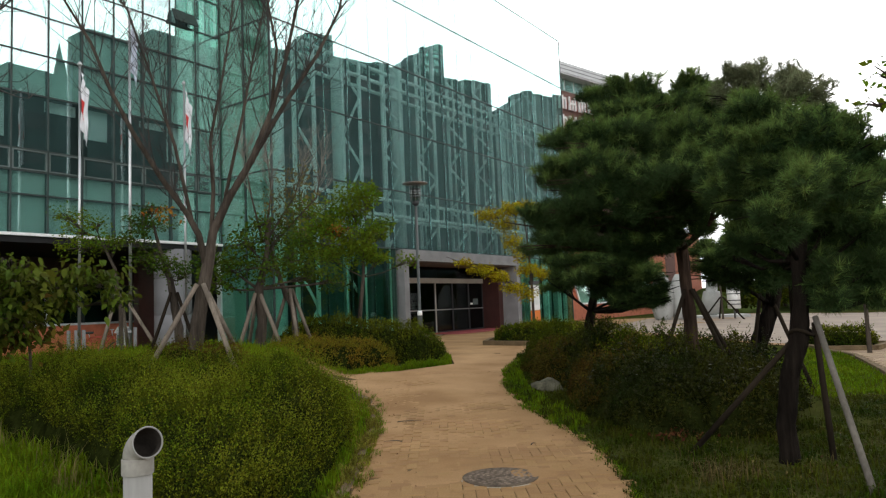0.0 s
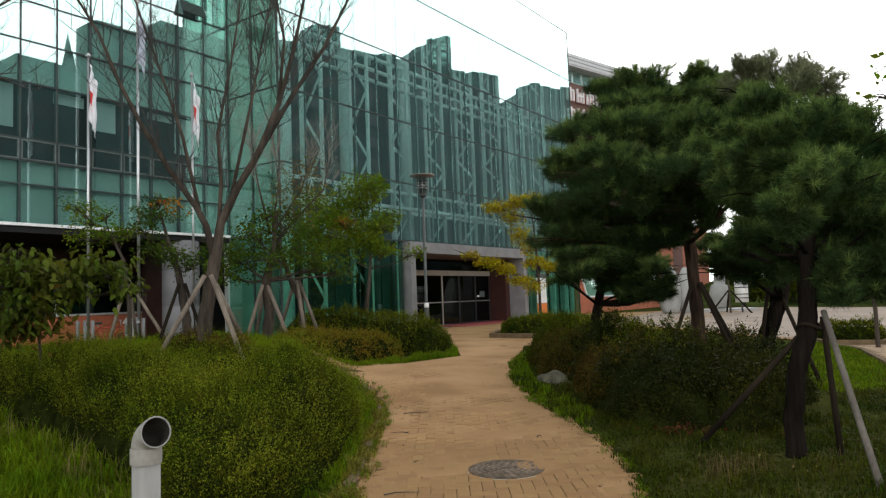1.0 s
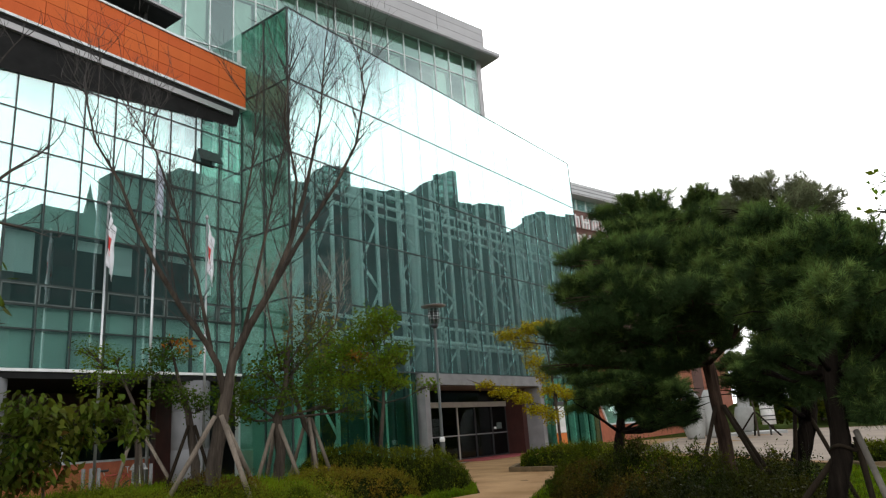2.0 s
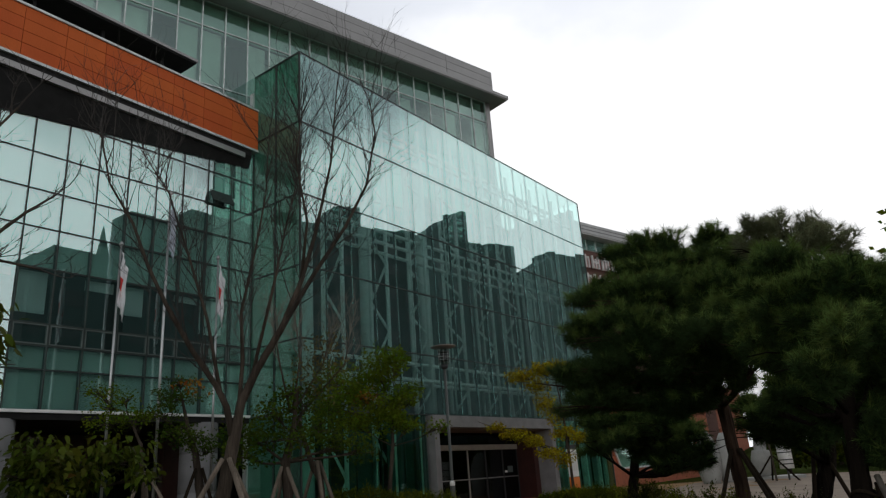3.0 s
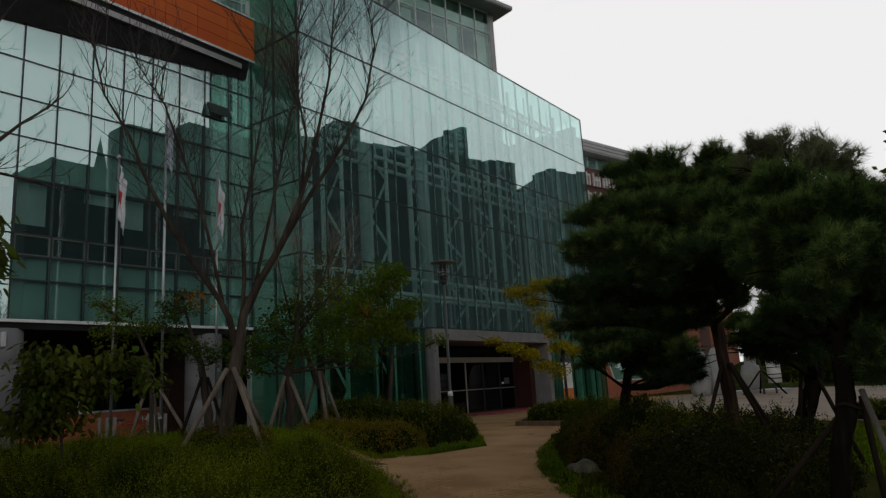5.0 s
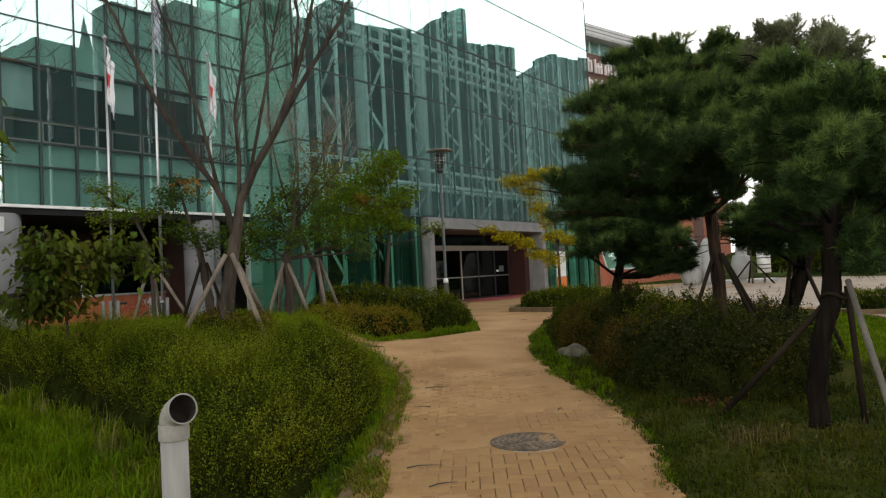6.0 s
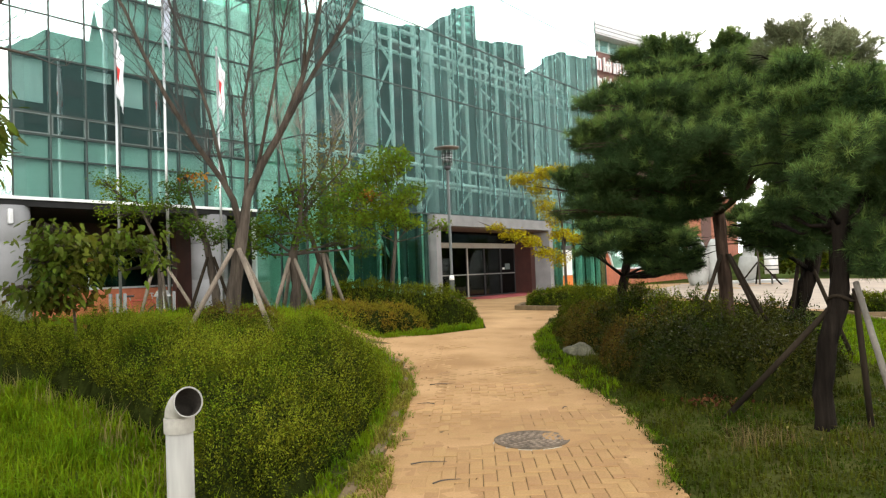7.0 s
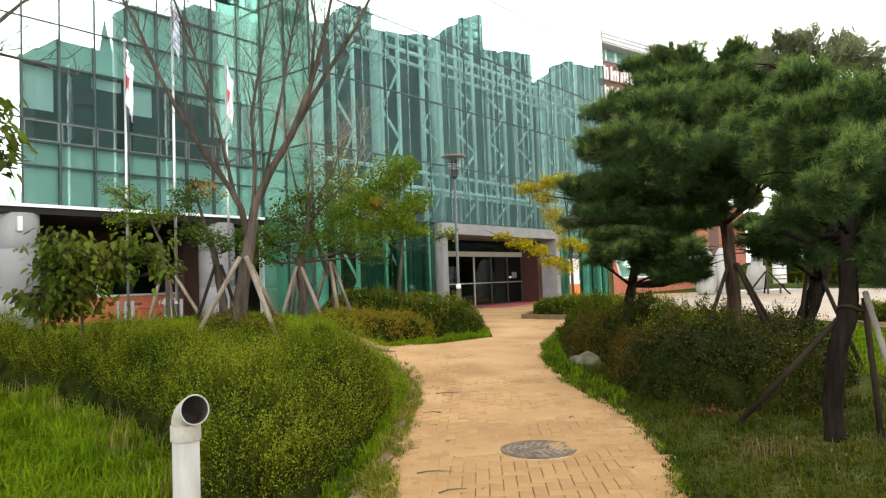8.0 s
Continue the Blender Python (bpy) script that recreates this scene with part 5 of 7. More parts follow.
def pads_tree(name, label, trunk, trunk_r, pads, leaf_fn, leaf_mat_, bark, seed, category="tree", tip=None):
    """A tree whose crown is a set of flattened pads (x, y, z, half width, half height), each on its own limb."""
    r = np.random.default_rng(seed)
    thing = empty(name, label=label, category=category)
    trunk[0] = (*trunk[0][:2], gz(*trunk[0][:2]) - 0.06)
    tv, tf = rough_trunk(trunk, trunk_r, seed)
    mesh_obj("trunk", tv, tf, bark, thing, "", True)
    tr = [Vector(p) for p in trunk]
    allp = []
    for x, y, z, rx, rz in pads:
        c = Vector((x, y, z - rz * 0.5))
        best = min(range(1, len(tr)), key=lambda i: (tr[i] - c).length + 0.6 * max(0, tr[i].z - c.z))
        a = tr[best]
        mid = a.lerp(c, 0.5) + Vector((0, 0, -0.1 + 0.15 * r.random()))
        lv, lf = tube([a, mid, c, c + (c - mid) * 0.5], [trunk_r[best] * 0.4, trunk_r[best] * 0.28, 0.014, 0.006], 7)
        for _ in range(10):
            e = c + Vector((r.normal(0, rx * 0.5), r.normal(0, rx * 0.5), rz * r.uniform(-0.2, 0.7)))
            tube([mid.lerp(c, r.random()), c.lerp(e, 0.5) + Vector((0, 0, 0.03)), e], [0.012, 0.008, 0.004], 5, lv, lf)
        mesh_obj("limb", lv, lf, bark, thing, "", True)
        allp.append((x, y, z, rx, rz))
    got = leaf_fn(allp, r)
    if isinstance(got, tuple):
        soup("foliage_tip", got[1], tip or M_NEEDLE_LIT, thing, "upper outer needles with the light put into their colour", kind="stuff")
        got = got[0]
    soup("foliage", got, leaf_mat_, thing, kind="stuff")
    return thing


def pine_needles(per, needle, count):
    """Tufts of needles in clumps within each pad; the outer ones grow as brushes along a shoot."""
    def fn(pads, r):
        out, tip = [], []
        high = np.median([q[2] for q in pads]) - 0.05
        for x, y, z, rx, rz in pads:
            n = int(0.95 * (per * rx * rx / 0.5 + per * 0.25))
            m = 5 + int(6 * rx)
            cc = unit(r.normal(size=(m, 3))) * r.uniform(0.2, 0.8, (m, 1)) * np.array([rx, rx, rz])
            own = r.integers(0, m, n)
            d = unit(r.normal(size=(n, 3)))
            rad = r.uniform(0.2, 1.0, (n, 1)) ** 0.5 * (1 + 0.15 * r.normal(size=(n, 1)))
            c = np.array([x, y, z]) + cc[own] + d * rad * np.array([rx, rx, rz * 1.0]) * 0.5
            away = unit((c - np.array([x, y, z])) / np.array([rx, rx, rz]))
            ax = unit(away * np.array([1, 1, 0.5]) * 0.9 + np.array([0, 0, 0.6]) + 0.35 * r.normal(size=(n, 3)))
            # upper outer tufts, coloured as lit; few low down, where shade is painted
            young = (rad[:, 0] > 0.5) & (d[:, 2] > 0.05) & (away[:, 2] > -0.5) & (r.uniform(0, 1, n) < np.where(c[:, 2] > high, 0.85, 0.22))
            dirs = unit(ax[:, None] * 0.62 + r.normal(size=(n, count, 3)) * 0.55)
            reach = np.where(young, r.uniform(0.02, 0.09, n), 0.03)[:, None, None]
            start = c[:, None] + ax[:, None] * (r.uniform(0, 1, (n, count, 1)) * (reach + 0.06) - 0.06)
            ln = needle * r.uniform(0.7, 1.15, (n, count, 1))
            w = unit(np.cross(dirs, r.normal(size=dirs.shape))) * 0.0034
            tri = np.stack([start - w, start + w, start + dirs * ln], 2)
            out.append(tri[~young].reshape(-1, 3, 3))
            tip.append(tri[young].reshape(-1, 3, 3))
        return np.concatenate(out), np.concatenate(tip)
    return fn


PINE_A = [(2.85, 9.79, 4.49, 0.48, 0.27), (2.4, 9.91, 4.36, 0.28, 0.17), (2.64, 9.65, 4.14, 0.49, 0.2), (3.36, 9.84, 4.18, 0.85, 0.3), (1.85, 9.83, 3.88, 0.49, 0.25), (2.28, 9.22, 3.64, 0.58, 0.27),
          (4.05, 10.01, 4.15, 0.7, 0.35), (1.74, 9.85, 3.3, 0.46, 0.2), (2.22, 9.03, 3.16, 0.57, 0.28), (3.01, 9.12, 3.4, 0.7, 0.34), (2.9, 8.52, 2.92, 0.62, 0.26), (3.55, 8.7, 3.14, 0.5, 0.34),
          (1.39, 9.7, 2.66, 0.41, 0.24), (1.9, 9.21, 2.72, 0.6, 0.26), (2.53, 8.95, 2.62, 0.64, 0.29), (3.27, 9.24, 2.74, 0.44, 0.25), (1.82, 9.63, 2.32, 0.68, 0.21), (2.61, 9.45, 2.23, 0.6, 0.21), (3.86, 10.09, 4.6, 0.35, 0.16),
          (3.38, 8.99, 3.02, 0.47, 0.31), (3.42, 8.97, 2.67, 0.33, 0.19), (3.94, 9.41, 3.68, 0.5, 0.33), (3.48, 9.38, 3.66, 0.57, 0.28), (2.87, 9.58, 3.86, 0.65, 0.28), (2.07, 9.58, 3.04, 0.48, 0.2), (3.39, 8.12, 2.7, 0.36, 0.24), (2.9, 9.15, 2.48, 0.47, 0.23), (2.27, 9.53, 2.52, 0.48, 0.22), (3.35, 9.0, 2.37, 0.23, 0.16), (2.92, 9.36, 2.24, 0.4, 0.16)]
PINE_B = [(3.3, 6.84, 3.29, 0.46, 0.22), (3.46, 6.32, 2.95, 0.43, 0.22), (3.72, 6.16, 2.77, 0.37, 0.24), (3.07, 6.51, 2.86, 0.43, 0.2), (3.21, 6.11, 2.54, 0.48, 0.2), (3.01, 6.65, 2.47, 0.37, 0.19), (3.45, 5.97, 2.38, 0.4, 0.21),
          (3.21, 6.44, 2.29, 0.41, 0.16), (3.43, 6.1, 2.09, 0.34, 0.15), (3.22, 6.88, 2.0, 0.22, 0.19), (3.39, 6.46, 1.77, 0.28, 0.24), (3.59, 6.24, 1.7, 0.2, 0.18), (3.85, 6.09, 2.41, 0.35, 0.29), (3.63, 5.99, 2.07, 0.28, 0.23),
          (2.93, 6.8, 2.69, 0.3, 0.24), (2.96, 6.78, 2.33, 0.25, 0.14), (3.09, 6.94, 3.04, 0.31, 0.25), (3.33, 6.61, 3.0, 0.36, 0.21), (3.5, 6.29, 2.71, 0.35, 0.2), (3.19, 6.56, 1.79, 0.18, 0.12), (2.99, 6.77, 2.11, 0.25, 0.16), (3.5, 6.29, 1.88, 0.23, 0.21), (3.16, 7.57, 1.95, 0.17, 0.13), (3.28, 6.41, 2.06, 0.29, 0.14), (3.81, 6.11, 1.79, 0.3, 0.22), (2.73, 5.57, 2.06, 0.25, 0.14), (2.91, 5.48, 2.3, 0.25, 0.15), (3.05, 6.4, 2.68, 0.34, 0.2), (3.23, 6.4, 2.6, 0.4, 0.2), (3.48, 6.2, 2.25, 0.34, 0.2), (3.27, 6.3, 2.35, 0.36, 0.18), (3.2, 6.75, 2.75, 0.4, 0.2),
          (3.55, 6.3, 1.98, 0.3, 0.17), (3.78, 6.2, 2.08, 0.3, 0.18), (3.85, 6.1, 1.85, 0.27, 0.17), (3.6, 6.2, 1.45, 0.2, 0.13), (3.77, 6.1, 1.47, 0.2, 0.12), (3.48, 6.4, 1.68, 0.25, 0.14), (3.68, 6.0, 1.7, 0.22, 0.12),
          (3.04, 6.5, 1.97, 0.22, 0.11), (3.22, 6.4, 1.9, 0.2, 0.1), (3.32, 6.2, 1.8, 0.2, 0.11), (3.4, 6.1, 1.69, 0.19, 0.11), (3.34, 6.1, 1.54, 0.16, 0.09), (3.36, 6.0, 1.42, 0.14, 0.08), (2.89, 6.6, 1.97, 0.2, 0.1)]
PINE_E = [(3.5, 7.86, 4.02, 0.12, 0.12), (3.73, 7.75, 3.95, 0.28, 0.18), (4.01, 7.61, 3.86, 0.24, 0.18), (4.19, 7.51, 3.62, 0.24, 0.21), (3.85, 7.69, 3.72, 0.49, 0.18), (3.55, 8.05, 3.85, 0.29, 0.2), (4.1, 7.6, 3.3, 0.5, 0.25)]
PINE_C = [(4.23, 10.69, 1.84, 0.47, 0.24), (4.29, 10.99, 2.25, 0.35, 0.17), (4.51, 10.58, 1.74, 0.34, 0.22), (4.86, 10.2, 1.68, 0.3, 0.2), (4.84, 10.1, 2.03, 0.36, 0.24), (5.2, 10.3, 2.3, 0.5, 0.25), (4.54, 10.4, 2.0, 0.32, 0.17), (4.75, 10.3, 1.95, 0.32, 0.17), (4.41, 10.6, 1.98, 0.28, 0.15), (3.95, 10.2, 2.02, 0.26, 0.12), (4.29, 10.2, 1.93, 0.28, 0.12), (4.61, 10.2, 2.02, 0.28, 0.13), (4.75, 10.2, 1.78, 0.22, 0.1)]
PINE_D = [(2.2, 12.81, 2.23, 0.48, 0.23), (2.79, 12.7, 2.25, 0.58, 0.3), (3.17, 12.09, 2.0, 0.41, 0.3), (2.13, 12.82, 1.82, 0.37, 0.15), (3.05, 12.64, 1.78, 0.37, 0.17), (3.13, 12.1, 2.17, 0.51, 0.2), (3.51, 11.79, 1.88, 0.35, 0.2), (2.44, 12.56, 1.95, 0.62, 0.19), (3.02, 12.6, 1.99, 0.35, 0.18), (3.42, 12.6, 1.87, 0.4, 0.18), (3.64, 12.5, 1.98, 0.32, 0.18), (2.91, 12.8, 1.82, 0.3, 0.15), (2.86, 12.8, 1.66, 0.26, 0.13), (3.17, 12.6, 1.53, 0.3, 0.14), (3.47, 12.4, 1.60, 0.28, 0.14), (3.72, 12.3, 1.48, 0.22, 0.12), (3.3, 12.4, 1.72, 0.34, 0.15), (3.08, 12.3, 1.44, 0.22, 0.1), (3.35, 12.2, 1.40, 0.22, 0.1), (3.65, 12.1, 1.43, 0.22, 0.1), (3.5, 12.1, 1.54, 0.25, 0.12), (3.75, 12.0, 1.62, 0.22, 0.11)]
pads_tree("pine_tree", "flat-topped dark green pine propped with stakes", [(3.50, 9.84, 0), (3.49, 9.84, 0.7), (3.47, 9.85, 1.21), (3.45, 9.85, 1.68), (3.42, 9.83, 2.15), (3.36, 9.85, 2.79), (3.3, 9.6, 3.8)], [0.10, 0.092, 0.088, 0.084, 0.08, 0.07, 0.04], PINE_A, pine_needles(330, 0.135, 54), M_NEEDLE, M_BARK_A, 11)
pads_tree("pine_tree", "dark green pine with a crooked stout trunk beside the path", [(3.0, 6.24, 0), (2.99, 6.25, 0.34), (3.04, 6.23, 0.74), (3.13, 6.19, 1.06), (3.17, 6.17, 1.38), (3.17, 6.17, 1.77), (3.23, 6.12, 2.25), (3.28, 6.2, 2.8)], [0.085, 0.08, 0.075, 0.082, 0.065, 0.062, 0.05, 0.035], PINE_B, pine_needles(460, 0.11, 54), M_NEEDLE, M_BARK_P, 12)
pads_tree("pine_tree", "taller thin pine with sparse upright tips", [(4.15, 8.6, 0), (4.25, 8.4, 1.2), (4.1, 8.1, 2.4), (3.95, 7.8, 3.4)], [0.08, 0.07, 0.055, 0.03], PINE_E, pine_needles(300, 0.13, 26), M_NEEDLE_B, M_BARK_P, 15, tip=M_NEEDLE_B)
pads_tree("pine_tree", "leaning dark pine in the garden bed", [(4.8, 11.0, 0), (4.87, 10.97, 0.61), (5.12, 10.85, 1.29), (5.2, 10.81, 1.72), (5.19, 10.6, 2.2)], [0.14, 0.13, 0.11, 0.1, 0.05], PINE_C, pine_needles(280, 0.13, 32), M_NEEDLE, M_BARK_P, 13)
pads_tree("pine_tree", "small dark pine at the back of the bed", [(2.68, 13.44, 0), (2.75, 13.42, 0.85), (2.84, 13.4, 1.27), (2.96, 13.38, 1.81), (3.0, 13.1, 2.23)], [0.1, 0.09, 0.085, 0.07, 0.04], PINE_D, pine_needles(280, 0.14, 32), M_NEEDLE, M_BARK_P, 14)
pine_stakes = empty("tree_stakes", label="two dark stakes and a grey one tied to a pine", category="tree stake")
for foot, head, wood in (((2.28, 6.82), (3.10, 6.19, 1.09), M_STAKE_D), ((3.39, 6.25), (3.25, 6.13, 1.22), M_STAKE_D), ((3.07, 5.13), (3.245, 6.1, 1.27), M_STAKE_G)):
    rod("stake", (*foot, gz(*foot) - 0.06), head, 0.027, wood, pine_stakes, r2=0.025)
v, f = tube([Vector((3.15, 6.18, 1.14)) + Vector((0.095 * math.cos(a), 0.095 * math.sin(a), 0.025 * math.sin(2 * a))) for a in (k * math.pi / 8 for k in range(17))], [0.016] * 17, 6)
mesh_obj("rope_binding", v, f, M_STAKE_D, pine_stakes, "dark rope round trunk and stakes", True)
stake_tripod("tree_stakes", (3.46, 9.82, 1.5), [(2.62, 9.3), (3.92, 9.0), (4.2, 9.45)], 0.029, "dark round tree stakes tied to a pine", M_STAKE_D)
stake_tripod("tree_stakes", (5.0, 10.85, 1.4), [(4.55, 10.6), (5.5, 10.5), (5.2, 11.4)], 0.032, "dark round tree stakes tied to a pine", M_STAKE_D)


def leafy(per, size, droop=0.2, ratio=0.6, oval=False):
    """Leaves in flat sprays, layer over layer, within each pad."""
    def fn(pads, r):
        out = []
        for x, y, z, rx, rz in pads:
            n = int(per * rx * rx * 4 * 1.5)
            m = 5 + int(9 * rx)
            cc = unit(r.normal(size=(m, 3))) * r.uniform(0.25, 0.95, (m, 1)) * np.array([rx, rx, rz])
            own = r.integers(0, m, n)
            a, q = r.uniform(0, 6.283, n), r.uniform(0, 1, n) ** 0.5 * (0.16 + 0.34 * rx)
            off = np.stack([q * np.cos(a), q * np.sin(a), r.normal(0, 0.04 + 0.16 * rz, n) - 0.25 * q * q], -1)
            c = np.array([x, y, z]) + cc[own] + off
            lean = np.stack([np.cos(a), np.sin(a), np.full(n, -droop)], -1) * 0.8
            out.append(oval_leaves(c, size, lean, ratio) if oval else leaves(c, size, lean, ratio, 0.6, fold=0.1))
        return np.concatenate(out)
    return fn


pads_tree("maple_tree", "young green maple with a slender forked trunk", [(-2.42, 19.8, 0.2), (-2.36, 19.8, 1.4), (-2.24, 19.85, 2.4), (-2.2, 19.87, 3.4)], [0.07, 0.06, 0.045, 0.03],
          [(x, y, z, rx, 1.3 * rz) for x, y, z, rx, rz in [(-3.15, 19.75, 4.04, 1.1, 0.6), (-3.79, 19.64, 3.65, 0.7, 0.44), (-2.49, 19.84, 4.52, 0.75, 0.45), (-2.08, 19.89, 4.83, 0.45, 0.2), (-1.63, 19.93, 3.75, 0.55, 0.25), (-3.02, 19.77, 3.15, 0.9, 0.33),
           (-2.2, 19.88, 3.53, 0.7, 0.3), (-3.77, 19.64, 4.38, 0.44, 0.4), (-1.9, 19.91, 2.95, 0.49, 0.16), (-1.09, 19.97, 2.83, 0.29, 0.14)]], leafy(330, 0.095), M_MAPLE, M_BARK, 21)
pads_tree("yellow_tree", "young tree turning yellow beside the porch", [(3.47, 26.78, 0.4), (3.45, 26.78, 2.0), (3.4, 26.79, 3.4), (3.3, 26.8, 4.6)], [0.06, 0.05, 0.035, 0.02],
          [(x, y, z, 1.4 * rx, 1.3 * rz) for x, y, z, rx, rz in [(1.93, 26.93, 5.02, 0.35, 0.18), (2.86, 26.85, 5.21, 0.44, 0.2), (2.52, 26.88, 4.5, 0.29, 0.26), (2.8, 26.85, 3.96, 0.29, 0.26), (3.64, 26.75, 5.08, 0.48, 0.2), (3.07, 26.82, 3.33, 0.26, 0.26),
           (3.52, 26.77, 2.74, 0.35, 0.24), (3.95, 26.71, 2.52, 0.29, 0.18), (0.84, 24.99, 3.04, 0.2, 0.1), (1.42, 24.96, 2.81, 0.33, 0.12), (1.97, 24.92, 2.48, 0.33, 0.13), (2.56, 25.37, 2.06, 0.29, 0.13), (3.12, 25.81, 1.82, 0.25, 0.15)]],
          leafy(620, 0.085), M_YELLOW, M_BARK, 22)
pads_tree("maple_tree", "half-bare maple with green lower leaves", [(-4.1, 15.47, 0.5), (-4.06, 15.48, 0.9), (-4.02, 15.49, 1.39), (-4.08, 15.47, 2.03), (-3.92, 15.51, 2.67), (-3.8, 15.5, 3.6)], [0.125, 0.12, 0.11, 0.095, 0.06, 0.03],
          [(x, y, z, rx, 1.2 * rz) for x, y, z, rx, rz in [(-4.57, 15.12, 2.67, 0.64, 0.36), (-3.75, 15.35, 2.65, 0.58, 0.39), (-4.21, 15.23, 3.16, 0.51, 0.26), (-3.46, 16.13, 2.89, 0.54, 0.38), (-4.81, 15.05, 2.3, 0.51, 0.23), (-3.65, 15.58, 3.37, 0.39, 0.29),
           (-4.01, 15.49, 3.56, 0.31, 0.21), (-3.25, 16.69, 2.44, 0.55, 0.33), (-2.72, 16.78, 2.28, 0.36, 0.22)]], leafy(300, 0.085), M_MAPLE_D, M_BARK, 23)
pads_tree("maple_tree", "thin-leaved small maple before the flagpoles", [(-5.93, 15.72, 0.6), (-5.95, 15.71, 1.2), (-6.02, 15.68, 1.73), (-6.12, 15.65, 2.38), (-6.28, 15.58, 2.9), (-6.45, 15.5, 3.7)], [0.1, 0.095, 0.09, 0.07, 0.045, 0.02],
          [(-6.54, 15.47, 3.61, 0.48, 0.25), (-6.82, 15.35, 3.29, 0.41, 0.22), (-6.23, 15.6, 2.7, 0.49, 0.27), (-5.89, 15.73, 2.44, 0.34, 0.19), (-6.61, 15.44, 2.9, 0.38, 0.22), (-6.48, 15.5, 3.93, 0.27, 0.14)], leafy(480, 0.062), M_MAPLE_D, M_BARK, 26)
pads_tree("maple_tree", "sparse young maple on a thin trunk", [(-7.0, 15.2, 0.6), (-7.02, 15.2, 1.6), (-7.1, 15.1, 2.6), (-7.4, 15.0, 3.3)], [0.05, 0.045, 0.035, 0.015],
          [(-7.95, 14.8, 3.78, 0.3, 0.19), (-7.76, 14.9, 3.47, 0.38, 0.22), (-7.45, 15.06, 3.6, 0.22, 0.16), (-7.66, 14.95, 3.1, 0.48, 0.22), (-7.25, 15.15, 3.16, 0.41, 0.25)], leafy(420, 0.062), M_MAPLE, M_BARK, 29)
soup("turning_leaf", leaves(np.array([-6.3, 15.6, 3.85]) + RNG.normal(0, 1, (70, 3)) * np.array([0.2, 0.2, 0.1]), 0.11, fold=0.1), M_MAPLE_R, bpy.data.objects["maple_tree.002"], "a spray of leaves turned orange", kind="stuff")
soup("turning_leaf", leaves(np.array([-2.95, 19.5, 3.75]) + RNG.normal(0, 1, (90, 3)) * np.array([0.22, 0.2, 0.07]), 0.12, fold=0.1), M_MAPLE_R, bpy.data.objects["maple_tree"], "a spray of leaves turned orange", kind="stuff")
SHRUBBY = [[(-3.45, 16.44, 0.6), (-3.53, 16.43, 1.63), (-3.69, 16.39, 1.9), (-3.94, 16.0, 3.0)], [(-3.97, 15.5, 3.07), (-4.19, 15.44, 4.1), (-4.35, 15.4, 5.12)], [(-3.94, 15.51, 3.07), (-3.77, 15.55, 4.22), (-3.87, 15.52, 5.26)],
           [(-3.92, 15.51, 3.07), (-3.29, 15.66, 4.09), (-2.95, 15.73, 5.14)], [(-3.94, 16.0, 3.0), (-2.79, 15.75, 4.09), (-2.62, 15.78, 5.0)]]
stem_tree("bare_tree", "small leafless tree with a dense fan of twigs", [(p, taper(len(p), *q)) for p, q in zip(SHRUBBY, [(0.08, 0.05)] + [(0.03, 0.008)] * 4)], M_BARK, M_TWIG_P, 17, 0.7, 0.008, 6)
olive = np.array([[-3.3, 15.6, 4.25], [-3.0, 15.65, 3.95], [-3.65, 15.55, 4.05], [-3.2, 15.6, 4.6], [-3.5, 15.6, 3.6]])
soup("turning_leaf", leaves(olive[RNG.integers(0, 5, 900)] + RNG.normal(0, 1, (900, 3)) * np.array([0.24, 0.2, 0.17]), 0.075, np.array([0, 0, -0.5]), 0.5, fold=0.1), M_OLIVE, bpy.data.objects["bare_tree.001"], "withered olive-brown leaves", kind="stuff")
stake_tripod("tree_stakes", (-4.1, 15.46, 1.85), [(-4.4, 14.95), (-3.5, 15.15), (-4.5, 16.1)], 0.045)
stake_tripod("tree_stakes", (-3.62, 16.4, 1.95), [(-3.1, 16.7), (-4.2, 17.0), (-3.3, 15.9)], 0.045)
stake_tripod("tree_stakes", (-6.04, 15.66, 1.95), [(-6.35, 15.1), (-5.5, 15.6), (-6.2, 16.4)], 0.04, "dark round tree stakes tied to a small maple", M_STAKE_D)
stake_tripod("tree_stakes", (-7.03, 15.2, 1.95), [(-7.3, 14.8), (-6.2, 15.3), (-7.2, 16.0)], 0.04)
pads_tree("broadleaf_tree", "small broad-leaved tree rising out of the hedge", [(-5.4, 9.2, 0.3), (-5.2, 8.8, 1.1), (-4.9, 8.2, 1.6), (-4.7, 7.91, 2.01)], [0.02, 0.018, 0.014, 0.01],
          [(-4.67, 7.69, 2.0, 0.36, 0.2), (-4.77, 7.63, 2.19, 0.12, 0.07), (-4.53, 7.78, 1.83, 0.34, 0.22), (-4.19, 8.3, 2.0, 0.34, 0.2), (-3.97, 8.41, 1.76, 0.19, 0.12), (-4.82, 7.6, 1.81, 0.22, 0.16),
           (-4.63, 7.72, 1.58, 0.35, 0.19), (-4.81, 7.84, 1.36, 0.28, 0.16), (-5.03, 7.47, 1.51, 0.18, 0.08), (-4.42, 8.07, 1.9, 0.19, 0.13)], leafy(430, 0.1, 0.9, 0.55, True), M_BROAD, M_BARK, 24)
soup("turning_leaf", leaves(np.array([-4.7, 7.78, 1.42]) + RNG.normal(0, 1, (110, 3)) * np.array([0.22, 0.15, 0.13]), 0.11, np.array([0, 0, -0.7]), 0.5, fold=0.1), M_RUST, bpy.data.objects["broadleaf_tree"], "lower leaves turned reddish", kind="stuff")
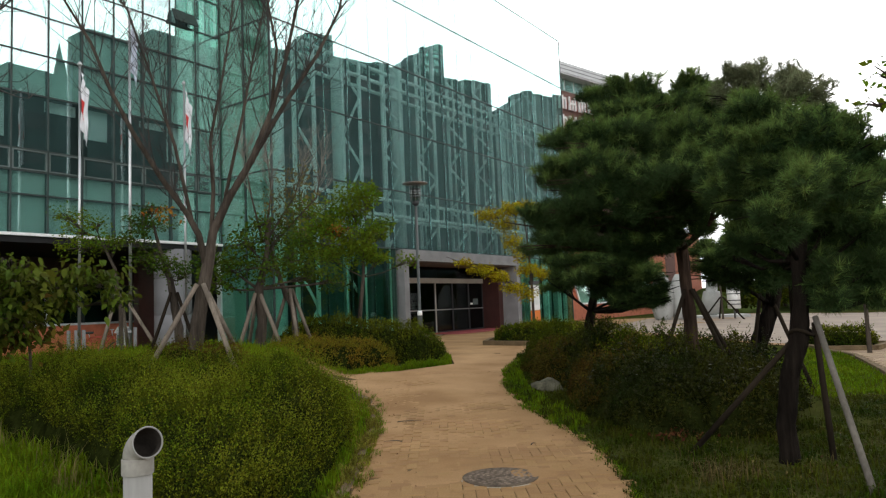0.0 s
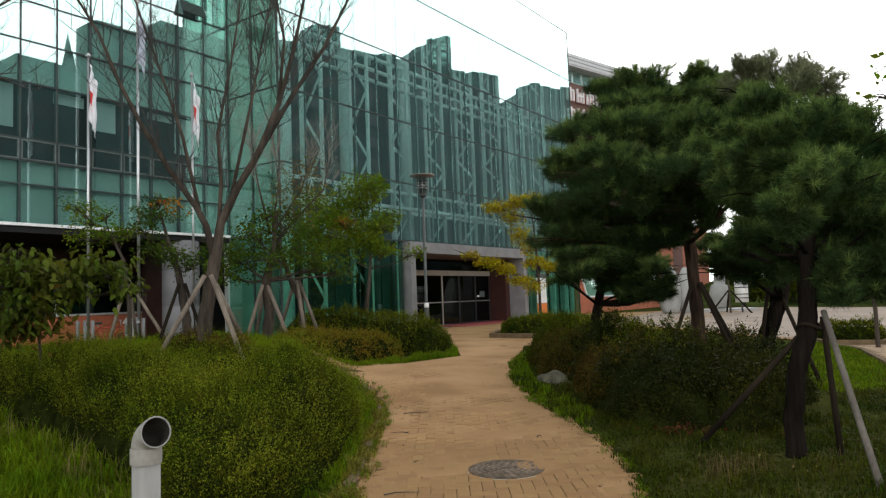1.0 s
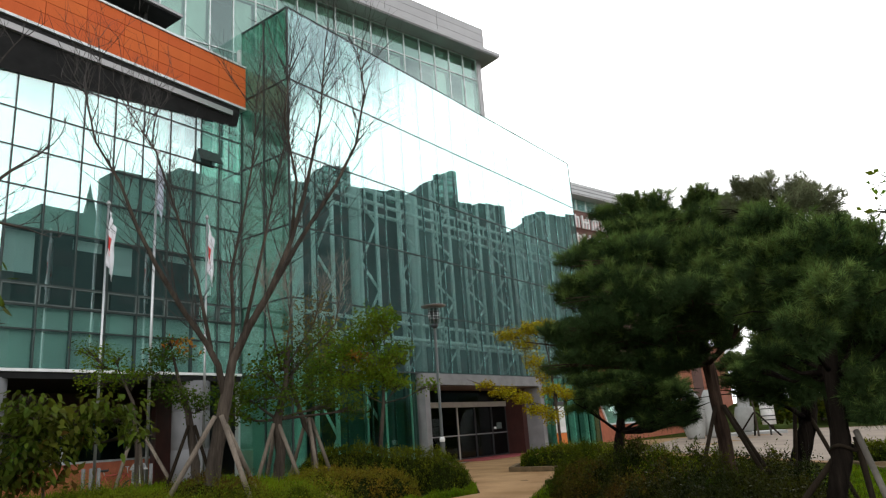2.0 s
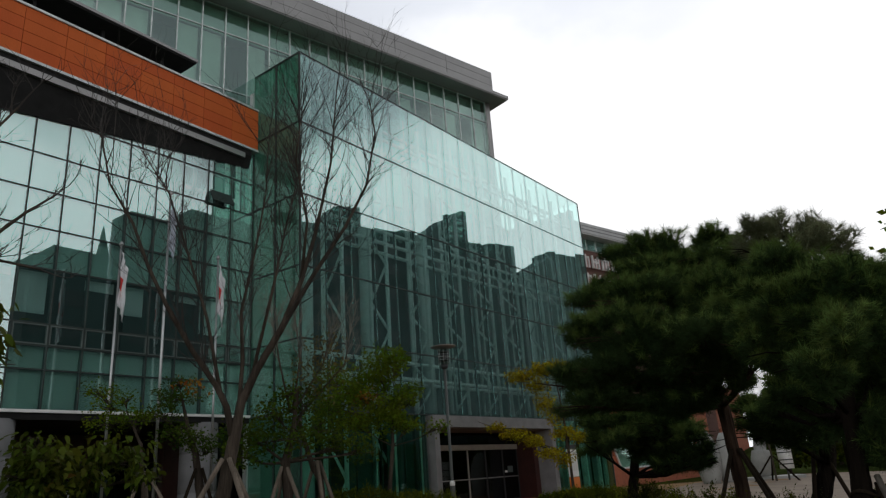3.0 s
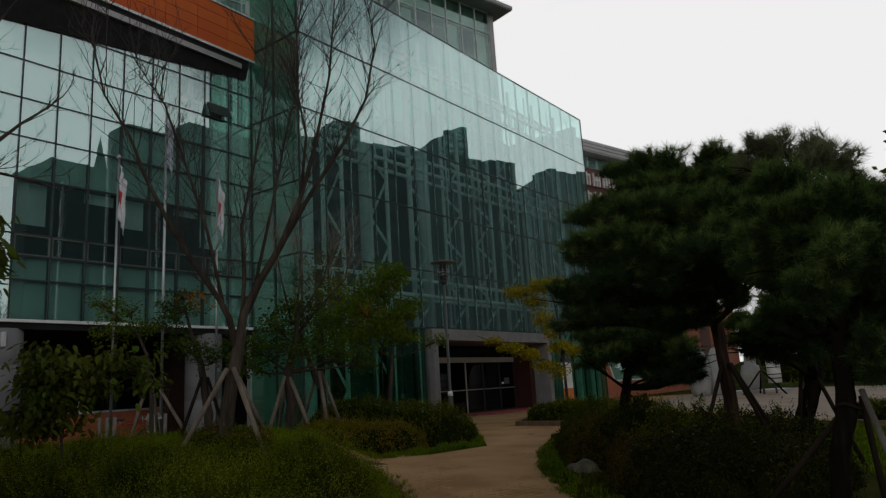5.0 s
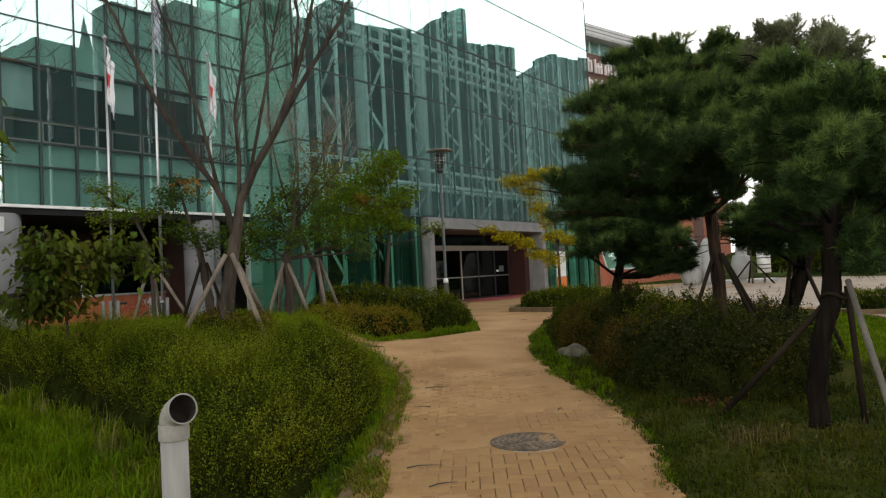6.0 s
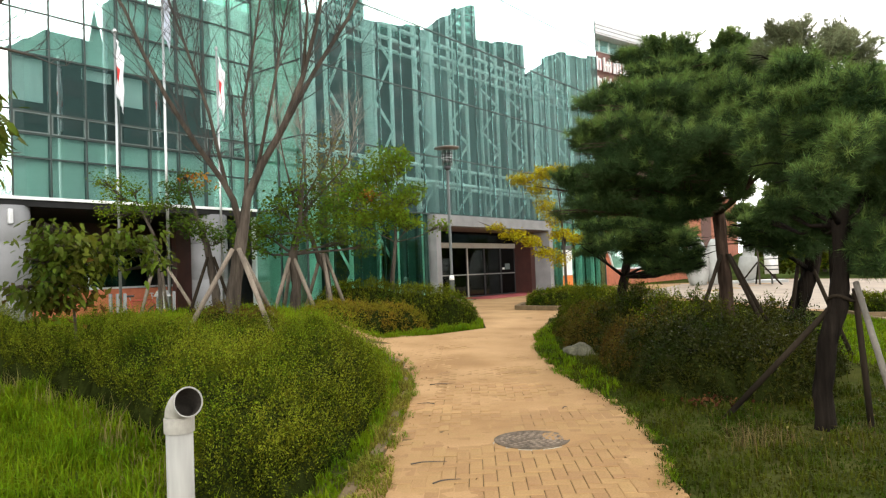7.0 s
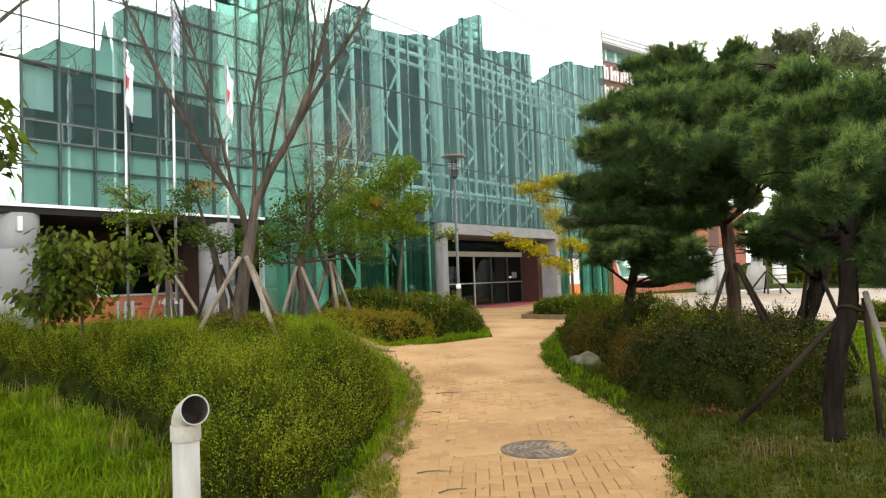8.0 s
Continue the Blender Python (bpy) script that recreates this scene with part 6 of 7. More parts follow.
pads_tree("yellow_tree", "young yellowing tree beside the paved square", [(9.75, 16.1, 0), (9.75, 16.1, 1.0), (9.7, 16.1, 1.8), (9.7, 16.0, 2.3)], [0.05, 0.045, 0.035, 0.02],
          [(9.22, 16.0, 1.92, 0.38, 0.18), (9.72, 16.0, 1.8, 0.4, 0.18), (10.14, 16.0, 2.05, 0.4, 0.2), (9.65, 16.1, 2.35, 0.35, 0.2)], leafy(420, 0.08), M_OLIVE_Y, M_BARK, 31)
# trees whose trunks stand beside the view
LEFT = [[(-6.9, 7.6, 0.2), (-6.8, 7.6, 1.8), (-6.5, 7.55, 3.2)], [(-6.5, 7.55, 3.2), (-5.9, 7.4, 3.9), (-5.32, 7.3, 4.47), (-5.18, 7.61, 4.87), (-5.05, 7.93, 5.21)],
        [(-6.5, 7.55, 3.2), (-5.9, 7.4, 3.95), (-5.3, 7.27, 4.2), (-5.15, 7.99, 4.26)], [(-6.5, 7.55, 3.2), (-6.2, 7.2, 4.8), (-5.7, 7.3, 5.6), (-5.3, 7.4, 6.2)]]
stem_tree("bare_tree", "leafless tree reaching in over the lawn", [(p, taper(len(p), *q)) for p, q in zip(LEFT, [(0.12, 0.08), (0.035, 0.012), (0.04, 0.012), (0.04, 0.012)])], M_BARK, M_TWIG, 9, 0.7, 0.009, 8)
pads_tree("broadleaf_tree", "slender tree with pointed leaves over the lawn", [(-6.0, 6.4, 0.2), (-5.7, 6.4, 1.8), (-5.3, 6.5, 2.8)], [0.06, 0.05, 0.03],
          [(-4.75, 6.5, 3.3, 0.25, 0.2), (-4.65, 6.55, 2.9, 0.22, 0.25), (-5.1, 6.5, 3.1, 0.4, 0.35)], leafy(240, 0.12, 0.7, 0.5, True), M_BROAD, M_BARK, 27)
pads_tree("broadleaf_tree", "slender green tree beyond the pines", [(6.6, 7.9, 0), (6.4, 7.8, 2.0), (5.9, 7.7, 3.3)], [0.08, 0.06, 0.03],
          [(5.05, 7.5, 3.9, 0.2, 0.16), (4.92, 7.55, 3.55, 0.2, 0.08), (5.5, 7.6, 3.8, 0.35, 0.4)], leafy(200, 0.1, 0.3), M_MAPLE, M_BARK, 28)


# ---- grass ----
def grass(name, poly, density, height, material, label, seed, bend=0.55, width=0.006):
    r = np.random.default_rng(seed)
    px, py = np.array([p[0] for p in poly]), np.array([p[1] for p in poly])
    n = int((px.max() - px.min()) * (py.max() - py.min()) * density)
    x, y = r.uniform(px.min(), px.max(), n), r.uniform(py.min(), py.max(), n)
    ok = in_poly(x, y, poly)
    x, y = x[ok], y[ok]
    n = len(x)
    tuft = 0.7 + 0.45 * lumps(x, y, 0.7, seed) + 0.15 * lumps(x, y, 0.2, seed + 1)
    h = height * np.clip(tuft, 0.25, 1.5) * r.uniform(0.55, 1.25, n)
    a = r.uniform(0, 6.283, n)
    d = np.stack([np.cos(a), np.sin(a), np.zeros(n)], -1)
    w = np.stack([-np.sin(a), np.cos(a), np.zeros(n)], -1) * (width * r.uniform(0.6, 1.4, n))[:, None]
    base = np.stack([x, y, ground_z(x, y) - 0.01], -1)
    k = (bend * r.uniform(0.2, 1.3, n))[:, None]
    up = np.array([0, 0, 1.0])
    H = h[:, None]
    mid = base + up * H * 0.6 + d * H * 0.22 * k
    tip = base + up * H * (1 - 0.35 * k) + d * H * 0.8 * k
    q1 = np.stack([base - w, base + w, mid + w * 0.8, mid - w * 0.8], 1)
    q2 = np.stack([mid - w * 0.8, mid + w * 0.8, tip + w * 0.1, tip - w * 0.1], 1)
    ob = soup(name, np.concatenate([q1, q2]), material)
    return tagged(ob, label, "grass", kind="stuff")


grass("lawn_grass", [(-9, 3), (-1.25, 3.0), (-1.45, 4.2), (-2.0, 4.4), (-2.35, 5.4), (-3.7, 7.0), (-6.2, 8.9), (-11, 11.2), (-12, 6)], 1350, 0.30, M_GRASS, "long bright green lawn grass", 31, width=0.0055, bend=0.8)
grass("lawn_grass", [(-12, 12.8), (-8, 11.9), (-5.2, 10.6), (-3.2, 10.3), (-1.7, 10.2), (-1.3, 11.0), (-2.1, 12.8), (-2.9, 14.2), (-4.2, 15.0), (-5.2, 17), (-9, 18.5), (-14, 17)], 420, 0.2, M_GRASS, "green grass on the lawn mound", 32, width=0.009)
grass("verge_grass", [(-1.25, 3.5), (-0.98, 3.5), (-0.98, 5.0), (-0.94, 6.2), (-0.95, 8.8), (-1.2, 10.4), (-1.7, 10.6), (-1.2, 9.2), (-1.1, 7.0), (-1.2, 5.4)], 1500, 0.15, M_GRASS, "grass verge along the path", 33)
grass("verge_grass", [(-2.6, 14.1), (-1.9, 13.6), (-1.1, 14.1), (0.15, 15.55), (0.1, 18), (-0.25, 18), (-0.35, 16), (-1.0, 15.2), (-1.6, 14.5)], 1500, 0.17, M_GRASS, "grass verge of the island bed", 34, width=0.008)
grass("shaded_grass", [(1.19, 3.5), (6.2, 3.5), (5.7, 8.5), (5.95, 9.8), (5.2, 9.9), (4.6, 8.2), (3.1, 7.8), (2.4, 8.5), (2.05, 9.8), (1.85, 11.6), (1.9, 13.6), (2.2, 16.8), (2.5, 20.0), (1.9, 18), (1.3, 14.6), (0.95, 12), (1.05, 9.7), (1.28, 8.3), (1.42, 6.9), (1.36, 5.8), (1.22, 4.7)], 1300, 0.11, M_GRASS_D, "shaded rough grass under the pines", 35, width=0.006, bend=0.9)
grass("grass_tuft", [(1.6, 4.6), (4.2, 4.4), (4.6, 7.2), (2.4, 8.0), (1.7, 7.0)], 30, 0.22, M_STRAW, "dry brown grass stalks in the verge", 36, width=0.0025, bend=0.7)
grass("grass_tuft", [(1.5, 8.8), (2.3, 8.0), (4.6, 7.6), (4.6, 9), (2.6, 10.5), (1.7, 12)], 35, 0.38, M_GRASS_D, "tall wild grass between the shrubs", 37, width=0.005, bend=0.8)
grass("plaza_verge", [(5.2, 9.7), (6.45, 9.9), (7.55, 12.2), (9.0, 15.6), (9.4, 18.0), (6.5, 16.5), (5.4, 13)], 600, 0.12, M_GRASS, "sunlit grass beside the plaza", 38, width=0.009)


grass("lawn_grass", [(-9, -4), (-1.15, -4), (-1.15, 3.0), (-9, 3.0)], 420, 0.26, M_GRASS, "long bright green lawn grass", 39, width=0.012, bend=0.8)
grass("verge_grass", [(-1.25, -4), (-0.92, -4), (-0.88, 3.5), (-1.25, 3.5)], 900, 0.15, M_GRASS, "grass verge along the path", 40)
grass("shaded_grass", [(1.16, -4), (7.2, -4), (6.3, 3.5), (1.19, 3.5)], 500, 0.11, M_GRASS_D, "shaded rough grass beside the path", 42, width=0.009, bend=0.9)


grass("verge_grass", [(1.0, 9.6), (0.98, 12.0), (1.12, 14.2), (1.7, 16.6), (2.05, 16.6), (1.5, 14.0), (1.38, 12.0), (1.5, 10.2), (1.75, 8.6), (1.42, 8.0)], 900, 0.14, M_GRASS, "fresh grass along the bend of the path", 43, width=0.006)


grass("verge_grass", [(-1.0, 1.5), (-0.66, 1.5), (-0.64, 4.8), (-0.71, 5.7), (-0.74, 6.6), (-0.79, 8.0), (-0.88, 9.2), (-1.15, 10.4), (-1.3, 10.3), (-1.02, 8.8), (-0.95, 6.2), (-0.98, 4.9)], 3000, 0.13, M_VERGE, "yellowing tufts of grass at the path edge", 44, width=0.0058, bend=0.9)
grass("grass_tuft", [(-1.9, 4.1), (-2.35, 5.5), (-3.7, 7.1), (-6.1, 9.0), (-6.5, 8.7), (-4.0, 6.6), (-2.6, 5.0), (-2.2, 3.9)], 200, 0.36, M_HAY, "dry pale stalks along the foot of the hedge", 45, width=0.003, bend=0.6)
grass("grass_tuft", [(2.0, 5.55), (2.55, 5.6), (2.6, 6.2), (2.1, 6.2)], 600, 0.28, M_STRAW, "clump of dry brown grass in the shade", 46, width=0.003, bend=1.1)
grass("grass_tuft", [(1.47, 6.5), (1.6, 6.47), (1.63, 6.65), (1.5, 6.68)], 2600, 0.13, M_SHRUB, "dark tuft of grass at the path edge", 47, width=0.005, bend=1.0)


def edge_tufts():
    """Small weeds and tufts creeping in over the edges of the path."""
    r = np.random.default_rng(77)
    q = []
    for side, edge_pts in ((-1, PATH_L), (1, PATH_R)):
        for _ in range(46):
            y = r.uniform(4.0, 12.5)
            x = np.interp(y, [p[1] for p in edge_pts], [p[0] for p in edge_pts]) - side * (abs(r.normal(0, 0.06)) - 0.03)
            n = r.integers(10, 34)
            a, h = r.uniform(0, 6.283, n), r.uniform(0.03, 0.11, n)
            base = np.stack([x + r.normal(0, 0.02, n), y + r.normal(0, 0.03, n), np.full(n, gz(x, y) + 0.02)], -1)
            d = np.stack([np.cos(a), np.sin(a), np.zeros(n)], -1)
            w = np.stack([-np.sin(a), np.cos(a), np.zeros(n)], -1) * 0.0028
            tip = base + d * (h * r.uniform(0.4, 1.1, n))[:, None] + np.array([0, 0, 1.0]) * (h * 0.7)[:, None]
            mid = base + d * (h * 0.25)[:, None] + np.array([0, 0, 1.0]) * (h * 0.6)[:, None]
            q.append(np.stack([base - w, mid + w, tip, mid - w], 1))
    tagged(soup("edge_weed", np.concatenate(q), M_GRASS), "small weeds creeping over the path edge", "weeds", kind="stuff")


edge_tufts()


# fallen leaves and twigs on the path
def litter():
    r = np.random.default_rng(61)
    y = r.uniform(4.2, 14, 240)
    left = r.uniform(0, 1, 240) < 0.5
    xl, xr = np.interp(y, [p[1] for p in PATH_L], [p[0] for p in PATH_L]), np.interp(y, [p[1] for p in PATH_R], [p[0] for p in PATH_R])
    off = r.exponential(0.13, 240)
    x = np.where(left, xl + off - 0.05, xr - off + 0.05)
    z = ground_z(x, y) + 0.036
    d = r.normal(size=(240, 3)) * np.array([1, 1, 0.15])
    q = leaves(np.stack([x, y, z], -1), 0.026, unit(d) * 4, 0.6, 0.3)
    q[..., 2] = np.maximum(q[..., 2], z[:, None] - 0.003)
    tagged(soup("leaf_litter", q, M_DRY), "small dry leaves scattered along the path edges", "leaf litter", kind="stuff")
    for x, y, a, L in ((-0.55, 5.35, 0.2, 0.28), (-0.62, 8.7, 0.1, 0.3), (-0.5, 7.6, 2.9, 0.2), (0.85, 7.3, 1.0, 0.1), (-0.35, 4.85, 0.5, 0.22)):
        z = gz(x, y) + 0.04
        p = [(x + L * t * math.cos(a), y + L * t * math.sin(a) + 0.02 * math.sin(5 * t), z + 0.005 * math.sin(3 * t)) for t in (0, 0.3, 0.6, 1)]
        v, f = tube(p, [0.006, 0.005, 0.004, 0.002], 6)
        tagged(mesh_obj("fallen_twig", v, f, M_TWIG, None, "", True), "thin dry twig lying on the sandy path", "twig")

    # dry leaves under the pine and clods of soil along the shaded edge
    n = 260
    p = np.stack([r.uniform(2.2, 4.2, n), r.uniform(5.4, 8.2, n)], -1)
    p = p[lumps(p[:, 0], p[:, 1], 1.1, 63) > 0.0]
    z = ground_z(p[:, 0], p[:, 1]) + r.uniform(0.02, 0.09, len(p))
    tagged(soup("leaf_litter", leaves(np.stack([p[:, 0], p[:, 1], z], -1), 0.032, None, 0.55), M_STRAW), "brown fallen leaves in the grass under the pine", "leaf litter", kind="stuff")
    # a drift of rusty leaves under the shrubs
    m = 70
    p = np.stack([2.38 + r.normal(0, 0.16, m), 7.3 + r.normal(0, 0.1, m)], -1)
    z = ground_z(p[:, 0], p[:, 1]) + r.uniform(0.04, 0.11, m)
    tagged(soup("leaf_litter", leaves(np.stack([p[:, 0], p[:, 1], z], -1), 0.05, None, 0.55), M_REDLEAF), "drift of rusty red fallen leaves", "leaf litter", kind="stuff")
    v, f = [], []
    for _ in range(110):
        y = r.uniform(4.2, 9.5)
        x = np.interp(y, [q[1] for q in PATH_R], [q[0] for q in PATH_R]) - r.exponential(0.07) + 0.03
        s, z, b = r.uniform(0.004, 0.012), gz(x, y) + 0.028, len(v)
        a = r.uniform(0, 6.283)
        v += [(x + s * math.cos(a + k * 1.571) * r.uniform(0.6, 1.2), y + s * math.sin(a + k * 1.571) * r.uniform(0.6, 1.2), z) for k in range(4)] + [(x, y, z + s * 0.9)]
        f += [(b + k, b + (k + 1) % 4, b + 4) for k in range(4)]
    tagged(mesh_obj("soil_clod", v, f, M_CLOD), "crumbs of dark soil along the path edge", "soil", kind="stuff")


litter()


# ---- lamp, poles, pipe, manhole ----
def lathe_part(name, prof, material, parent, label="", seg=20, m=None):
    return part(name, lathe(prof, seg, m=m), material, parent, label, True)


lp = B(21.85, 16.6, PLAZA_Z)
lamp = empty("street_lamp", Matrix.Translation(lp) @ Matrix.Scale(1.084, 4), "slim steel park lamp with a flat round hood", "lamp")
lathe_part("pole", [(0.085, 0), (0.085, 0.9), (0.06, 0.98), (0.05, 1.0), (0.05, 4.9)], M_POST, lamp)
lathe_part("base_collar", [(0.09, 0.88), (0.09, 1.0), (0.06, 1.05)], M_WHITE, lamp, "pale collar")
lathe_part("neck", [(0.06, 4.88), (0.13, 4.95), (0.13, 5.05), (0.08, 5.08)], M_DARK, lamp)
lathe_part("lantern", [(0.15, 5.05), (0.17, 5.1), (0.19, 5.6), (0.15, 5.62)], glass_mat("lamp_glass", (0.7, 0.73, 0.71), (0.6, 0.6, 0.6), 0.05), lamp, "clear lantern glass")
for k in range(8):
    a = k * math.pi / 4
    rod("rib", (0.19 * math.cos(a), 0.19 * math.sin(a), 5.05), (0.2 * math.cos(a), 0.2 * math.sin(a), 5.65), 0.008, M_CHROME, lamp)
for z in (5.2, 5.3, 5.4, 5.5):
    lathe_part("louvre", [(0.10, z + 0.03), (0.205, z), (0.205, z + 0.012), (0.10, z + 0.042)], M_DARK, lamp, "dark ring louvre", 20)
lathe_part("hood", [(0.2, 5.67), (0.47, 5.70), (0.465, 5.725), (0.2, 5.775), (0.05, 5.785)], mat("lamp_hood", (0.22, 0.19, 0.17), 0.5, 0.4), lamp, "flat brown-grey hood", 28)

for u, w, h, r in ((9.6, 18.7, 8.45, 0.042), (11.05, 18.7, 10.45, 0.05), (12.85, 18.7, 8.7, 0.042)):
    p = B(u, w, 0.2)
    fp = empty("flagpole", Matrix.Translation(p), "white flagpole with a limp white flag", "flagpole", "flagpoles before the wing")
    rod("pole", (0, 0, 0), (0, 0, h - 0.2), r, M_CHROME, fp, r2=r * 0.7)
    for k in range(3):
        rod("support_post", (-0.22 + 0.2 * k, -0.12, 0), (-0.22 + 0.2 * k, -0.12, 1.05), 0.05, M_DULL, fp)
    lathe_part("finial", [(0.02, h - 0.2), (0.07, h - 0.13), (0.02, h - 0.04)], M_CHROME, fp)
    vv, ff = [], []
    for i in range(9):
        for j in range(13):
            vv.append((0.04 + 0.024 * i + 0.02 * math.sin(j * 0.9 + i), 0.07 * math.sin(i * 1.9 + j * 0.25), h - 0.35 - 0.13 * j - 0.07 * i))
    ff = [(i * 13 + j, (i + 1) * 13 + j, (i + 1) * 13 + j + 1, i * 13 + j + 1) for i in range(8) for j in range(12)]
    tall = h > 9
    fl = mesh_obj("flag", vv, ff, M_FLAG_B if tall else M_CLOTH, fp, "limp pale blue flag" if tall else "limp white flag with a red mark", True)
    fl.data.materials.append(M_RED)
    for q in fl.data.polygons:
        i, j = divmod(q.index, 12)
        q.material_index = 1 if not tall and 5 <= j <= 7 and 1 <= i <= 4 else 0
    fl.modifiers.new("thick", "SOLIDIFY").thickness = 0.006

vx, vy = -1.57, 3.58
vent = empty("vent_pipe", Matrix.Translation((vx, vy, gz(vx, vy))), "grey plastic vent pipe with an elbow outlet", "pipe")
lathe_part("pipe", [(0.068, -0.1), (0.068, 0.76)], M_PVC, vent, seg=32)
part("socket", lathe([(0.069, 0.722), (0.0765, 0.722), (0.0765, 0.798), (0.071, 0.801)], 48), M_PVC_D, vent, "grey elbow socket")
pts = [Vector((0, 0, 0.80))]
vd = Vector((0.74, -0.67, 0)).normalized()
for k in range(1, 8):
    a = radians(80) * k / 7
    pts.append(Vector((0, 0, 0.80)) + vd * 0.135 * (1 - math.cos(a)) + Vector((0, 0, 0.088 * math.sin(a))))
ev, ef = tube(pts, [0.071] * 6 + [0.074, 0.0775], 28)
ef = ef[:-1]
iv, if_ = tube(pts[:0:-1], [0.072] + [0.066] * 6, 28)
elbow = mesh_obj("elbow", ev, ef, M_PVC_D, vent, "grey elbow", True)
lip_v, lip_f = [], []
ax, ring = (pts[-1] - pts[-2]).normalized(), []
sx = ax.orthogonal().normalized()
sy = ax.cross(sx)
for k in range(29):
    a = 2 * math.pi * k / 28
    ring.append(pts[-1] + 0.0745 * (math.cos(a) * sx + math.sin(a) * sy))
tube(ring, [0.0045] * 29, 6, lip_v, lip_f)
mesh_obj("lip", lip_v, lip_f, M_PVC, elbow, "pale rim of the outlet", True)
mesh_obj("bore", [v for v in iv], [f[::-1] for f in if_[:-2] + if_[-1:]], M_BORE, elbow, "dark inside of the outlet", True)

mx, my = 0.43, 6.06
mh = empty("manhole_cover", Matrix.Translation((mx, my, gz(mx, my) + 0.022)), "round cast-iron manhole cover half under sand", "manhole cover")
lathe_part("rim", [(0.305, -0.03), (0.325, 0.008), (0.325, 0.010), (0.30, 0.010)], M_IRON, mh, seg=40)
lathe_part("collar", [(0.325, -0.03), (0.325, 0.0045), (0.345, 0.0035), (0.347, -0.03)], M_MORTAR, mh, "pale ring of mortar", 40)
lathe_part("lid", [(0.295, -0.03), (0.295, 0.006), (0.01, 0.007)], M_IRON, mh, seg=40)
for k in range(5):
    r0 = 0.05 + 0.05 * k
    for j in range(5 + 5 * k):
        a0 = 2 * math.pi * (j + 0.2) / (5 + 5 * k)
        a1 = 2 * math.pi * (j + 0.75) / (5 + 5 * k)
        vv = [(rr * math.cos(a), rr * math.sin(a), zz) for zz in (0.004, 0.014) for rr, a in ((r0, a0), (r0 + 0.022, a0), (r0 + 0.022, a1), (r0, a1))]
        mesh_obj("tread_rib", vv, [(4, 5, 6, 7), (0, 1, 5, 4), (1, 2, 6, 5), (2, 3, 7, 6), (3, 0, 4, 7)], M_IRON_L, mh)

# ---- far right: white planters, sign drum, hill ----
for x, y, r, h in ((12.0, 38.1, 0.62, 2.6), (13.0, 38.3, 0.55, 2.5)):
    egg = empty("egg_sculpture", Matrix.Translation((x, y, gz(x, y))), "tall smooth white egg-shaped planter", "sculpture", "white egg forms")
    lathe_part("body", [(r * math.sin(math.pi * (0.16 + 0.8 * k / 14)) ** 0.62, h * k / 14) for k in range(15)], M_EGG, egg, seg=28)
plinth = empty("plinth", Matrix.Translation((15.1, 39.3, gz(15.1, 39.3))), "low pale stone plinth under a sculpture", "plinth")
part("slab", box((-1.3, -0.7, -0.05), (1.9, 0.7, 0.16), 0.02), M_EGG, plinth)
bird = lathe([(0.28, 0.0), (0.42, 0.18), (0.51, 0.55), (0.52, 0.9), (0.46, 1.25), (0.42, 1.34), (0.30, 1.36), (0.32, 1.55), (0.31, 1.85), (0.24, 2.05), (0.21, 2.12), (0.23, 2.25), (0.19, 2.42), (0.06, 2.5)], 28, m=pose(0, 0, 0, 0, 4, 0))
bird = part("egg_sculpture", bird, M_EGG, None, "", True)
bird.matrix_world = Matrix.Translation((15.05, 39.2, gz(15.05, 39.2) + 0.15))
tagged(bird, "white cracked egg with a rounded figure rising from it", "sculpture", "white egg forms")
sd = empty("sign_drum", Matrix.Translation((15.4, 36.9, gz(15.4, 36.9))), "white drum-shaped sign on a post", "sign")
rod("post", (0, 0, 0), (0, 0, 0.8), 0.05, M_POST, sd)
lathe_part("drum", [(0.33, 0.55), (0.33, 2.25), (0.1, 2.27)], M_WHITE, sd)
for z in (0.75, 0.95, 1.3, 1.7):
    lathe_part("bar", [(0.334, z), (0.334, z + 0.05)], M_DARK, sd, "dark bar of writing")

hedge("far_hedge", [(9.35, 17.3), (10.25, 16.95), (11.2, 17.9), (10.6, 19.0), (9.5, 18.75)], 0.5, M_HEDGE, "low green hedge beside the plaza", "hedge", young=M_HEDGE_T, shoots=0.08, density=500, leaf=0.06, seed=41)
hill = sheet("far_bank", np.linspace(18, 60, 30), np.linspace(44, 90, 24), M_HILL)
for v in hill.data.vertices:
    k = float(smooth(44, 60, v.co.y)) * float(smooth(18, 26, v.co.x))
    v.co.z += 2.0 * k + 0.5 * k * noise.noise(v.co * 0.4) + 0.05 * k - 0.06
tagged(hill, "grassy bank with trees beyond the plaza", "bank", kind="structure")

# boulder in the verge
def boulder(x, y, size, seed):
    bm = bmesh.new()
    bmesh.ops.create_icosphere(bm, subdivisions=3, radius=1)
    for v in bm.verts:
        k = 1 + 0.28 * noise.noise(v.co * 1.3 + Vector((seed, 0, 0))) + 0.07 * noise.noise(v.co * 4)
        v.co = Vector((v.co.x * size[0] * k, v.co.y * size[1] * k, v.co.z * size[2] * k))
    ob = part("boulder", bm, M_ROCK, None, "", True)
    ob.location = (x, y, gz(x, y) + size[2] * -0.02)
    return tagged(ob, "pale rounded boulder in the grass verge", "rock")


boulder(1.66, 11.62, (0.27, 0.23, 0.19), 3)

